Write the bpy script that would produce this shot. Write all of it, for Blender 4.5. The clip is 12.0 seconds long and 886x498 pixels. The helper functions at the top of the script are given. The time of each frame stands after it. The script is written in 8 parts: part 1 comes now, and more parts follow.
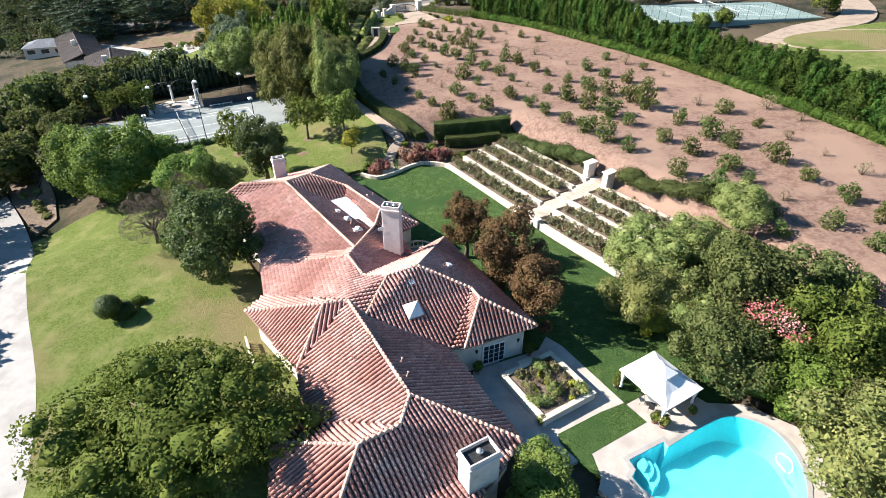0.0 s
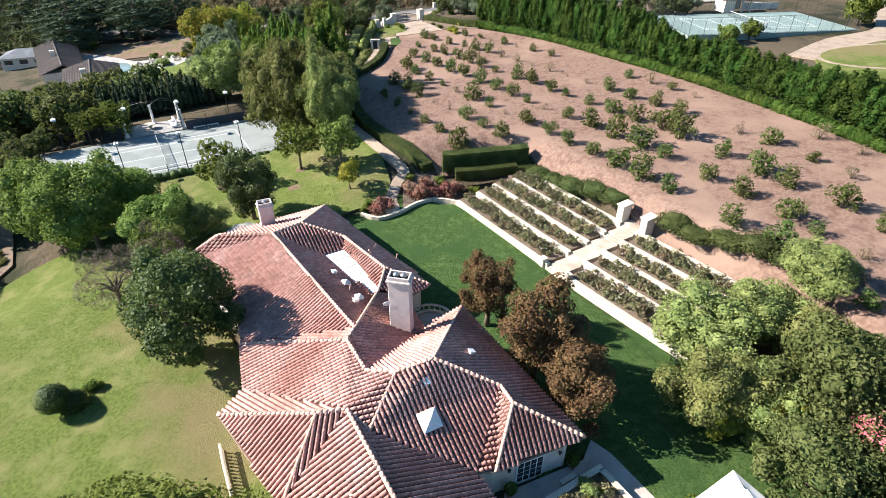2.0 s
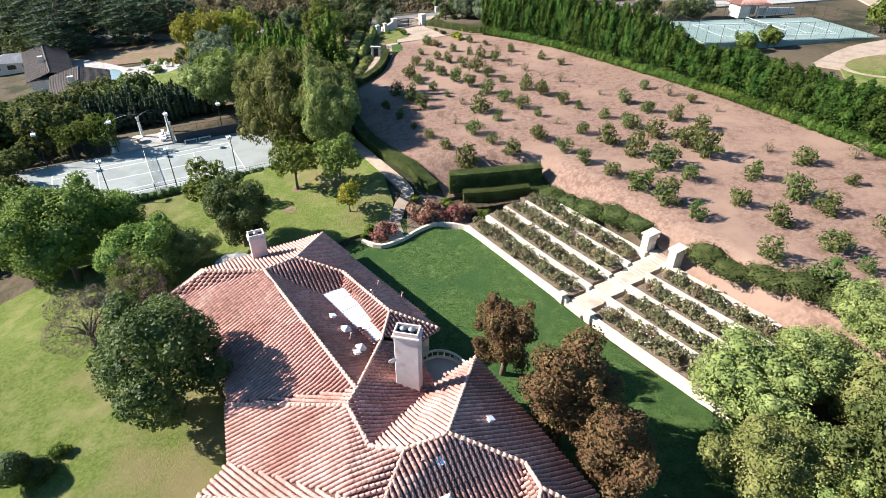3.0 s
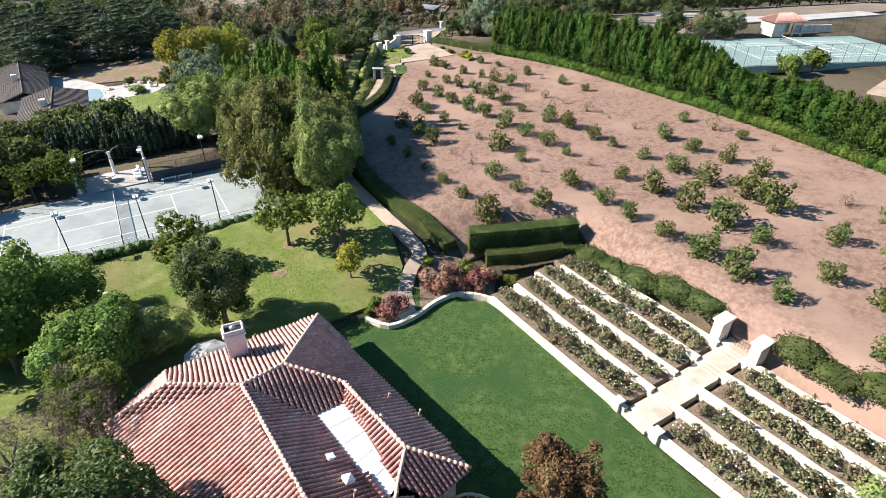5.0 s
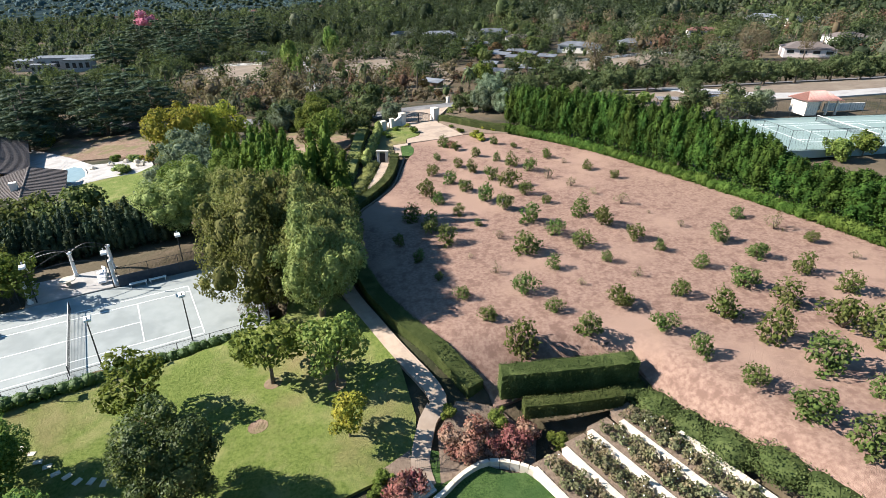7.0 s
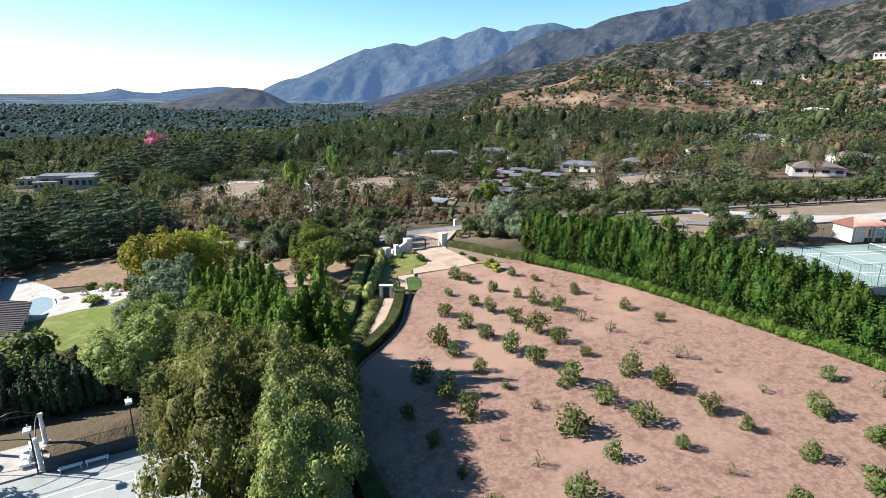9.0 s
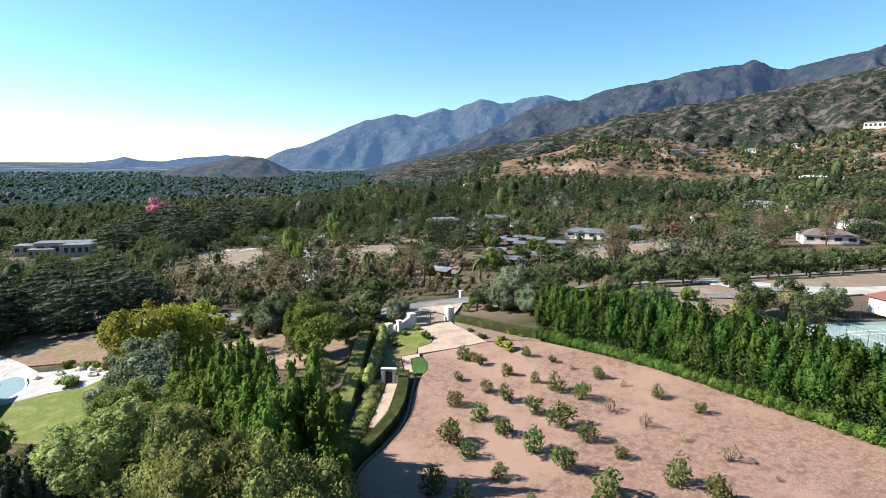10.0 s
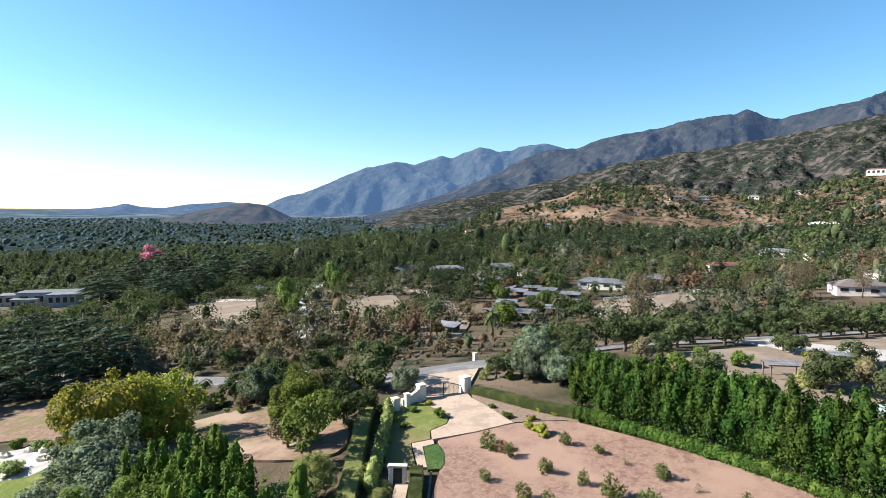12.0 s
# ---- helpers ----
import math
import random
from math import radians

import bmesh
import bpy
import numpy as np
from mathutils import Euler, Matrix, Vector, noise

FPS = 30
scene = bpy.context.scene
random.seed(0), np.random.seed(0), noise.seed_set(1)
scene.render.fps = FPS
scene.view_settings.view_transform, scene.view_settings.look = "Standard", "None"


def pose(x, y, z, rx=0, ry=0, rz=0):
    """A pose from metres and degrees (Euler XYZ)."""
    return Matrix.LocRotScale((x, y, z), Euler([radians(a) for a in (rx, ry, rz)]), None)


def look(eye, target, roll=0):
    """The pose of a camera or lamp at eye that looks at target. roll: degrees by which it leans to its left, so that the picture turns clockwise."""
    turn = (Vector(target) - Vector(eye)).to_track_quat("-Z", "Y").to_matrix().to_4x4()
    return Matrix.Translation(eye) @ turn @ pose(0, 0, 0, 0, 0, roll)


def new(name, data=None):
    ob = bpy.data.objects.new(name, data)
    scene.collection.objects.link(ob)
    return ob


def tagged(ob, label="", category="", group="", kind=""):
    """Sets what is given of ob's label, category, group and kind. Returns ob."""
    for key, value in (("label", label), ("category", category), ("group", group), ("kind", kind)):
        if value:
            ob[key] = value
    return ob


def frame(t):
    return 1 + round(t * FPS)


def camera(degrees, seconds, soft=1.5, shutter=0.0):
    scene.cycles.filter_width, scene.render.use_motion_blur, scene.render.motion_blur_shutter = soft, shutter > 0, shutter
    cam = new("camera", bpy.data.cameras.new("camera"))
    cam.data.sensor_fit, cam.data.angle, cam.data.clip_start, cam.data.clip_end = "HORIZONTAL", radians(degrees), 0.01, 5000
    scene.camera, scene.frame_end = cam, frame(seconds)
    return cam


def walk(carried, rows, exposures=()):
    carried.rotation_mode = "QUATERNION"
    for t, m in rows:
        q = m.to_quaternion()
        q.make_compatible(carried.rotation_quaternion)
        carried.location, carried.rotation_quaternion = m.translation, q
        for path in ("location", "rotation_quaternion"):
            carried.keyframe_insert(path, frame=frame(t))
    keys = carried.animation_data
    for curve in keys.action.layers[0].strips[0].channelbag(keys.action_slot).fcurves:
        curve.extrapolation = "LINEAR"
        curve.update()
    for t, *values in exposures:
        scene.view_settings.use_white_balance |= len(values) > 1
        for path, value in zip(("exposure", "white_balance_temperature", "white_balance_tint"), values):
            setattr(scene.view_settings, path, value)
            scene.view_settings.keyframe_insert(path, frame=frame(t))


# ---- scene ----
cam = camera(77.8, 12.0, soft=0.6)
SURVEY = 0.8      # metres for one unit of the plan below
METRES, EYE, TILT, LEAN, TURN = 93.0 * SURVEY, 40.4 * SURVEY, -33.7, 0.0, 0.0
ROWS = [
    (0.0, 0.0, 0.0, 0.0, -0.0, 0.0, 0.0),
    (0.5, -0.0055, 0.0279, 0.0177, -0.09, 0.04, 0.01),
    (1.0, -0.0109, 0.0568, 0.0362, -0.17, 0.09, 0.04),
    (1.5, -0.0163, 0.087, 0.0559, -0.23, 0.12, 0.05),
    (2.0, -0.0221, 0.1188, 0.0759, -0.31, 0.17, 0.07),
    (2.5, -0.0281, 0.1511, 0.0972, -0.37, 0.17, 0.08),
    (3.0, -0.0345, 0.1845, 0.1183, -0.43, 0.22, 0.07),
    (5.0, -0.0615, 0.3217, 0.2066, -0.7, 0.81, 0.08),
    (5.5, -0.0682, 0.3577, 0.2296, -0.75, 1.68, 0.1),
    (6.0, -0.0749, 0.3937, 0.2525, -0.78, 3.04, 0.11),
    (6.5, -0.0816, 0.4297, 0.2758, -0.84, 4.87, 0.13),
    (7.0, -0.0878, 0.4657, 0.2994, -0.92, 6.96, 0.16),
    (9.0, -0.1119, 0.6107, 0.3946, -1.06, 18.21, 0.27),
    (9.5, -0.1191, 0.6475, 0.4188, -1.09, 21.57, 0.31),
    (10.0, -0.1264, 0.6842, 0.4436, -1.1, 24.98, 0.34),
    (10.5, -0.1336, 0.7209, 0.4684, -1.11, 28.42, 0.36),
    (11.0, -0.1406, 0.757, 0.4917, -1.13, 29.75, 0.37),
    (11.5, -0.1477, 0.7923, 0.5154, -1.16, 29.77, 0.38),
    (12.0, -0.1556, 0.8275, 0.5392, -1.2, 29.78, 0.39),
]
walk(cam, [(t, pose(0, 0, EYE, TILT, LEAN, TURN) @ pose(METRES * x, METRES * y, METRES * z, 90 + pitch, roll, yaw)) for t, x, y, z, yaw, pitch, roll in ROWS])

# world, sun
SUN_AZ, SUN_EL = -83.0, 32.0      # degrees from +y towards +x; height over the horizon
world = bpy.data.worlds.new("world")
scene.world = world
world.use_nodes = True
wn = world.node_tree
sky = wn.nodes.new("ShaderNodeTexSky")
sky.sky_type, sky.sun_disc = "NISHITA", False
sky.sun_elevation, sky.sun_rotation = radians(SUN_EL), radians(SUN_AZ)
sky.altitude, sky.air_density, sky.dust_density, sky.ozone_density = 300, 1.0, 0.25, 4.0
rich = wn.nodes.new("ShaderNodeHueSaturation")
rich.inputs["Saturation"].default_value, rich.inputs["Hue"].default_value, rich.inputs["Value"].default_value = 1.15, 0.492, 1.12
wn.links.new(sky.outputs[0], rich.inputs["Color"])
wn.links.new(rich.outputs[0], wn.nodes["Background"].inputs[0])
wn.nodes["Background"].inputs[1].default_value = 0.052
sun = new("sun", bpy.data.lights.new("sun", "SUN"))
sun.data.energy, sun.data.angle, sun.data.color = 4.3, radians(0.53), (1.0, 0.95, 0.88)
sx = math.sin(radians(SUN_AZ)) * math.cos(radians(SUN_EL))
sy = math.cos(radians(SUN_AZ)) * math.cos(radians(SUN_EL))
sun.matrix_world = look((200 * sx, 200 * sy, 200 * math.sin(radians(SUN_EL))), (0, 0, 0))
scene.view_settings.exposure = 1.86
# ---- materials ----
def tree_of(name):
    m = bpy.data.materials.new(name)
    m.use_nodes = True
    t = m.node_tree
    return m, t, t.nodes["Principled BSDF"]


def node(t, kind, **values):
    n = t.nodes.new(kind)
    for k, v in values.items():
        n.inputs[k.replace("_", " ")].default_value = v
    return n


def mix(t, fac, a, b, blend="MIX"):
    n = t.nodes.new("ShaderNodeMix")
    n.data_type, n.blend_type = "RGBA", blend
    for s, v in ((n.inputs[0], fac), (n.inputs[6], a), (n.inputs[7], b)):
        if isinstance(v, bpy.types.NodeSocket):
            t.links.new(v, s)
        elif isinstance(v, (int, float)):
            s.default_value = v
        else:
            s.default_value = (*v, 1)
    return n.outputs[2]


def ramp(t, value, lo, hi):
    n = t.nodes.new("ShaderNodeMapRange")
    n.inputs[1].default_value, n.inputs[2].default_value = lo, hi
    t.links.new(value, n.inputs[0])
    return n.outputs[0]


def noise_at(t, scale, detail=4.0, rough=0.55, stretch=None):
    g = t.nodes.new("ShaderNodeNewGeometry")
    out = g.outputs["Position"]
    if stretch:
        mp = t.nodes.new("ShaderNodeMapping")
        mp.inputs["Scale"].default_value = stretch
        t.links.new(out, mp.inputs["Vector"])
        out = mp.outputs[0]
    n = node(t, "ShaderNodeTexNoise", Scale=scale, Detail=detail, Roughness=rough)
    t.links.new(out, n.inputs["Vector"])
    return n.outputs["Fac"]


def surface(name, a, b, scale=3.0, c=None, big=0.15, amount=(0.5, 0.62), rough=0.85, bump=0.0, bscale=None, depth=0.02,
            metal=0.0, rand=0.0, island=0.0, spec=0.3, d=None, patch=0.05):
    """Two-tone grain, large patches of c, larger patches of d, bump, variation from piece to piece."""
    m, t, p = tree_of(name)
    col = mix(t, ramp(t, noise_at(t, scale), 0.35, 0.65), a, b)
    if c:
        col = mix(t, ramp(t, noise_at(t, big), *amount), col, c)
    if d:
        col = mix(t, ramp(t, noise_at(t, patch, 5), 0.5, 0.62), col, d)
    for amt, src in ((rand, "obj"), (island, "isl")):
        if amt:
            if src == "obj":
                r = t.nodes.new("ShaderNodeObjectInfo").outputs["Random"]
            else:
                r = t.nodes.new("ShaderNodeNewGeometry").outputs["Random Per Island"]
            hs = node(t, "ShaderNodeHueSaturation")
            t.links.new(col, hs.inputs["Color"])
            mr = t.nodes.new("ShaderNodeMapRange")
            mr.inputs[3].default_value, mr.inputs[4].default_value = 1 - amt, 1 + amt
            t.links.new(r, mr.inputs[0])
            t.links.new(mr.outputs[0], hs.inputs["Value"])
            col = hs.outputs[0]
    t.links.new(col, p.inputs["Base Color"])
    p.inputs["Roughness"].default_value, p.inputs["Metallic"].default_value = rough, metal
    p.inputs["Specular IOR Level"].default_value = spec
    if bump:
        bn = node(t, "ShaderNodeBump", Strength=bump, Distance=depth)
        t.links.new(noise_at(t, bscale or scale * 3, 6), bn.inputs["Height"])
        t.links.new(bn.outputs[0], p.inputs["Normal"])
    return m


def leafy(name, dark, mid, light, hue=0.02, trans=0.3, rough=0.8, spec=0.08, grain=(0.0, 0.7), patch=0.7):
    """Leaves: three greens told apart leaf by leaf and clump by clump, with light shining through."""
    m, t, p = tree_of(name)
    isl = t.nodes.new("ShaderNodeNewGeometry").outputs["Random Per Island"]
    col = mix(t, ramp(t, isl, *grain), dark, mid)
    col = mix(t, ramp(t, noise_at(t, patch, 3), 0.46, 0.66), col, light)
    obj = t.nodes.new("ShaderNodeObjectInfo").outputs["Random"]
    hs = node(t, "ShaderNodeHueSaturation")
    t.links.new(col, hs.inputs["Color"])
    for sock, lo, hi in (("Hue", 0.5 - hue, 0.5 + hue), ("Value", 0.82, 1.2)):
        mr = t.nodes.new("ShaderNodeMapRange")
        mr.inputs[3].default_value, mr.inputs[4].default_value = lo, hi
        t.links.new(obj, mr.inputs[0])
        t.links.new(mr.outputs[0], hs.inputs[sock])
    t.links.new(hs.outputs[0], p.inputs["Base Color"])
    p.inputs["Roughness"].default_value, p.inputs["Specular IOR Level"].default_value = rough, spec
    tr = t.nodes.new("ShaderNodeBsdfTranslucent")
    t.links.new(mix(t, 0.2, hs.outputs[0], (0.22, 0.28, 0.04)), tr.inputs["Color"])
    ms = t.nodes.new("ShaderNodeMixShader")
    ms.inputs[0].default_value = trans
    t.links.new(p.outputs[0], ms.inputs[1])
    t.links.new(tr.outputs[0], ms.inputs[2])
    t.links.new(ms.outputs[0], t.nodes["Material Output"].inputs[0])
    return m


M_tile = surface("clay_tile", (0.35, 0.178, 0.152), (0.45, 0.262, 0.228), 5.0, c=(0.52, 0.375, 0.33), big=0.6, amount=(0.52, 0.78), rough=0.8, bump=0.3, bscale=25, depth=0.01, island=0.2, rand=0.16, d=(0.30, 0.145, 0.120), patch=0.15)
# pans far darker than the tiles: shade of the gaps put into the colour
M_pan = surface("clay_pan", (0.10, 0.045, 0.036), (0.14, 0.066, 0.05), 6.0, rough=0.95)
M_cap = surface("ridge_mortar", (0.60, 0.42, 0.33), (0.50, 0.28, 0.21), 4.0, rough=0.85, bump=0.3, island=0.1)
M_stucco = surface("stucco", (0.651, 0.581, 0.510), (0.581, 0.510, 0.440), 2.0, c=(0.493, 0.440, 0.387), big=0.7, amount=(0.58, 0.75), rough=0.9, bump=0.25, bscale=60, depth=0.006)
M_pink = surface("chimney_stucco", (0.648, 0.558, 0.522), (0.576, 0.486, 0.450), 2.0, c=(0.414, 0.342, 0.315), big=0.9, amount=(0.56, 0.74), rough=0.9, bump=0.25, bscale=60, depth=0.006)
M_flat = surface("roofing_felt", (0.60, 0.58, 0.58), (0.52, 0.50, 0.50), 1.2, c=(0.45, 0.43, 0.42), big=0.5, rough=0.9, bump=0.2)
M_white = surface("white_paint", (0.736, 0.727, 0.699), (0.681, 0.672, 0.644), 4.0, rough=0.5)
M_canvas = surface("canvas", (0.760, 0.750, 0.760), (0.703, 0.694, 0.703), 2.0, rough=0.85, bump=0.2, bscale=6, depth=0.03)
M_capst = surface("cream_stone", (0.558, 0.495, 0.405), (0.486, 0.423, 0.333), 2.5, c=(0.450, 0.378, 0.288), big=0.9, amount=(0.55, 0.72), rough=0.9, bump=0.35, bscale=20, depth=0.01, rand=0.06)
M_paving = surface("paving", (0.402, 0.356, 0.318), (0.356, 0.310, 0.271), 1.5, c=(0.310, 0.271, 0.240), big=0.4, rough=0.9, bump=0.2, bscale=30, depth=0.008, rand=0.05)
M_concrete = surface("concrete", (0.318, 0.300, 0.282), (0.282, 0.264, 0.249), 1.5, c=(0.246, 0.228, 0.213), big=0.4, rough=0.9, bump=0.15, bscale=30, depth=0.006)
M_path = surface("path_paving", (0.328, 0.257, 0.197), (0.284, 0.214, 0.159), 1.5, c=(0.246, 0.186, 0.142), big=0.5, rough=0.9, bump=0.2, rand=0.05)
M_stepstone = surface("step_stone", (0.470, 0.400, 0.330), (0.410, 0.340, 0.270), 1.5, c=(0.350, 0.285, 0.225), big=0.5, rough=0.9, bump=0.2, rand=0.06)
M_lawn = surface("lawn_grass", (0.026, 0.056, 0.015), (0.078, 0.128, 0.036), 7.0, c=(0.092, 0.138, 0.045), big=1.1, amount=(0.48, 0.72), rough=0.95, bump=1.0, bscale=34, depth=0.12, spec=0.08, d=(0.042, 0.085, 0.026), patch=0.16)
M_lawn2 = surface("dry_lawn", (0.080, 0.112, 0.024), (0.140, 0.168, 0.044), 4.0, c=(0.205, 0.198, 0.080), big=0.45, amount=(0.48, 0.75), rough=0.95, bump=1.0, bscale=30, depth=0.10, spec=0.08, d=(0.185, 0.155, 0.072), patch=0.07)
M_soil = surface("orchard_soil", (0.168, 0.104, 0.079), (0.252, 0.165, 0.128), 3.2, c=(0.151, 0.092, 0.071), big=1.1, amount=(0.5, 0.64), rough=0.95, bump=1.0, bscale=16, depth=0.07, spec=0.1, d=(0.256, 0.168, 0.128), patch=0.09)
M_bed = surface("bed_soil", (0.130, 0.094, 0.070), (0.200, 0.150, 0.112), 3.5, rough=0.95, bump=0.9, bscale=9, depth=0.08, spec=0.1)
M_ground = surface("ground_scrub", (0.089, 0.067, 0.045), (0.058, 0.047, 0.029), 0.9, c=(0.027, 0.029, 0.014), big=0.12, amount=(0.46, 0.6), rough=0.95, bump=0.8, bscale=2.5, depth=0.2, spec=0.1, d=(0.112, 0.085, 0.058), patch=0.03)
M_dirt = surface("pale_dirt", (0.171, 0.135, 0.104), (0.138, 0.107, 0.081), 0.9, c=(0.195, 0.159, 0.123), big=0.15, rough=0.95, bump=0.5, bscale=4, depth=0.06, spec=0.1)
M_field = surface("dry_field", (0.12, 0.078, 0.055), (0.20, 0.135, 0.095), 1.6, c=(0.12, 0.105, 0.05), big=0.22, amount=(0.46, 0.6), rough=0.95, bump=0.8, bscale=5, depth=0.12, spec=0.1, d=(0.23, 0.17, 0.125), patch=0.08)
M_asphalt = surface("asphalt", (0.128, 0.123, 0.123), (0.098, 0.093, 0.093), 3.5, c=(0.162, 0.153, 0.145), big=0.25, rough=0.9, bump=0.2, bscale=40, depth=0.01)
M_court = surface("court_paint", (0.250, 0.268, 0.258), (0.222, 0.240, 0.232), 0.8, c=(0.195, 0.212, 0.206), big=0.25, rough=0.8, bump=0.1, bscale=50, depth=0.004)
M_court2 = surface("green_court_paint", (0.192, 0.256, 0.232), (0.176, 0.232, 0.216), 0.8, c=(0.216, 0.272, 0.256), big=0.2, rough=0.75)
M_line = surface("line_paint", (0.78, 0.78, 0.76), (0.70, 0.70, 0.68), 6.0, rough=0.7)
M_dark = surface("dark_metal", (0.03, 0.03, 0.032), (0.05, 0.05, 0.05), 8.0, rough=0.5, metal=0.4)
M_wind = surface("windscreen_cloth", (0.035, 0.045, 0.06), (0.05, 0.06, 0.075), 3.0, rough=0.9)
M_steel = surface("galvanised_steel", (0.42, 0.43, 0.44), (0.35, 0.36, 0.37), 8.0, rough=0.45, metal=0.7)
M_bark = surface("bark", (0.10, 0.075, 0.055), (0.15, 0.115, 0.085), 6.0, rough=0.95, bump=0.6, bscale=14, depth=0.03)
M_wood = surface("weathered_wood", (0.16, 0.11, 0.08), (0.22, 0.16, 0.12), 5.0, rough=0.85, bump=0.3)
M_grey = surface("grey_roofing", (0.115, 0.122, 0.137), (0.090, 0.095, 0.107), 1.8, c=(0.150, 0.158, 0.170), big=0.35, rough=0.7, rand=0.2, bump=0.2)
M_brownroof = surface("brown_roofing", (0.090, 0.072, 0.066), (0.120, 0.099, 0.090), 1.5, rough=0.9, rand=0.15, bump=0.3)
M_wallpaint = surface("pale_wall", (0.496, 0.464, 0.416), (0.448, 0.416, 0.376), 1.0, rough=0.9, rand=0.1)
M_hill = surface("brush_hillside", (0.058, 0.048, 0.043), (0.040, 0.036, 0.032), 0.12, c=(0.017, 0.022, 0.018), big=0.06, amount=(0.35, 0.46), rough=1.0, bump=0.7, bscale=0.12, depth=5.0, spec=0.0, d=(0.076, 0.065, 0.059), patch=0.04)
M_lowhill = surface("dry_grass_hillside", (0.150, 0.100, 0.068), (0.105, 0.070, 0.048), 0.2, c=(0.040, 0.040, 0.024), big=0.09, amount=(0.50, 0.6), rough=1.0, bump=1.0, bscale=0.3, depth=2.0, spec=0.0, d=(0.19, 0.135, 0.098), patch=0.03)
M_lf = {
    "oak": leafy("oak_leaves", (0.043, 0.056, 0.018), (0.083, 0.099, 0.032), (0.143, 0.151, 0.055)),
    "brown_oak": leafy("brownish_oak_leaves", (0.049, 0.047, 0.016), (0.090, 0.083, 0.029), (0.142, 0.126, 0.048)),
    "light": leafy("pale_green_leaves", (0.070, 0.115, 0.026), (0.125, 0.180, 0.042), (0.200, 0.255, 0.066)),
    "mid": leafy("green_leaves", (0.046, 0.069, 0.013), (0.090, 0.121, 0.023), (0.157, 0.184, 0.040)),
    "olive": leafy("grey_green_leaves", (0.110, 0.135, 0.042), (0.180, 0.206, 0.068), (0.277, 0.291, 0.103)),
    "silver": leafy("silver_olive_leaves", (0.085, 0.109, 0.065), (0.132, 0.167, 0.104), (0.205, 0.244, 0.158)),
    "yellow": leafy("yellow_green_leaves", (0.119, 0.142, 0.024), (0.223, 0.225, 0.032), (0.356, 0.311, 0.049)),
    "rust": leafy("rust_leaves", (0.085, 0.056, 0.028), (0.150, 0.092, 0.044), (0.205, 0.142, 0.062)),
    "red": leafy("red_leaves", (0.140, 0.056, 0.050), (0.250, 0.100, 0.085), (0.310, 0.190, 0.140)),
    "pink": leafy("pink_blossom", (0.385, 0.090, 0.144), (0.550, 0.150, 0.208), (0.660, 0.330, 0.352)),
    "glossy": leafy("glossy_dark_leaves", (0.028, 0.050, 0.014), (0.055, 0.088, 0.025), (0.092, 0.128, 0.040), rough=0.6, spec=0.2),
    "conifer": leafy("conifer_needles", (0.019, 0.033, 0.019), (0.035, 0.055, 0.032), (0.064, 0.083, 0.046), trans=0.15),
    "hedge": leafy("hedge_leaves", (0.015, 0.034, 0.007), (0.031, 0.064, 0.011), (0.066, 0.108, 0.020)),
    "clipped": leafy("clipped_hedge_leaves", (0.030, 0.042, 0.014), (0.054, 0.072, 0.022), (0.088, 0.108, 0.036), trans=0.2),
    "ivy": leafy("ivy_leaves", (0.031, 0.060, 0.011), (0.061, 0.101, 0.018), (0.096, 0.139, 0.028)),
    "plume": leafy("bright_green_leaves", (0.032, 0.065, 0.010), (0.068, 0.115, 0.019), (0.112, 0.168, 0.031)),
    "wood_dark": leafy("dark_woods", (0.016, 0.024, 0.013), (0.027, 0.038, 0.020), (0.041, 0.051, 0.029), hue=0.0, grain=(-0.7, 1.3), patch=0.11, trans=0.25, spec=0.05),
    "wood_mid": leafy("green_woods", (0.033, 0.046, 0.021), (0.053, 0.073, 0.030), (0.082, 0.100, 0.043), hue=0.0, grain=(-0.7, 1.3), patch=0.11, trans=0.28, spec=0.05),
    "wood_light": leafy("pale_woods", (0.048, 0.066, 0.025), (0.075, 0.095, 0.036), (0.112, 0.128, 0.052), hue=0.0, grain=(-0.7, 1.3), patch=0.11, trans=0.28, spec=0.05),
    "wood_grey": leafy("grey_woods", (0.057, 0.065, 0.043), (0.086, 0.093, 0.061), (0.121, 0.125, 0.084), hue=0.0, grain=(-0.7, 1.3), patch=0.11, trans=0.28, spec=0.05),
    "wood_brown": leafy("brown_woods", (0.086, 0.065, 0.040), (0.132, 0.100, 0.062), (0.172, 0.136, 0.087), hue=0.0, grain=(-0.7, 1.3), patch=0.11, trans=0.28, spec=0.05),
    "wood_rust": leafy("rust_woods", (0.092, 0.054, 0.037), (0.143, 0.084, 0.058), (0.184, 0.119, 0.078), hue=0.0, grain=(-0.7, 1.3), patch=0.11, trans=0.28, spec=0.05),
    # blue-green base colour carries the haze over far trees and hill brush
    "haze": leafy("haze_tinted_leaves", (0.043, 0.070, 0.077), (0.064, 0.105, 0.112), (0.086, 0.131, 0.138)),
    "dry": leafy("dry_twigs", (0.110, 0.087, 0.048), (0.170, 0.138, 0.080), (0.220, 0.184, 0.112), trans=0.2),
    "twig": leafy("reddish_twigs", (0.075, 0.055, 0.048), (0.120, 0.088, 0.076), (0.160, 0.120, 0.098), trans=0.1),
    "rose": leafy("rose_leaves", (0.100, 0.110, 0.055), (0.165, 0.163, 0.085), (0.235, 0.173, 0.110)),
    "palm": leafy("palm_fronds", (0.05, 0.07, 0.03), (0.09, 0.11, 0.05), (0.14, 0.15, 0.08)),
    "orchard": leafy("citrus_leaves", (0.043, 0.067, 0.015), (0.076, 0.103, 0.027), (0.119, 0.127, 0.046), hue=0.035),
}
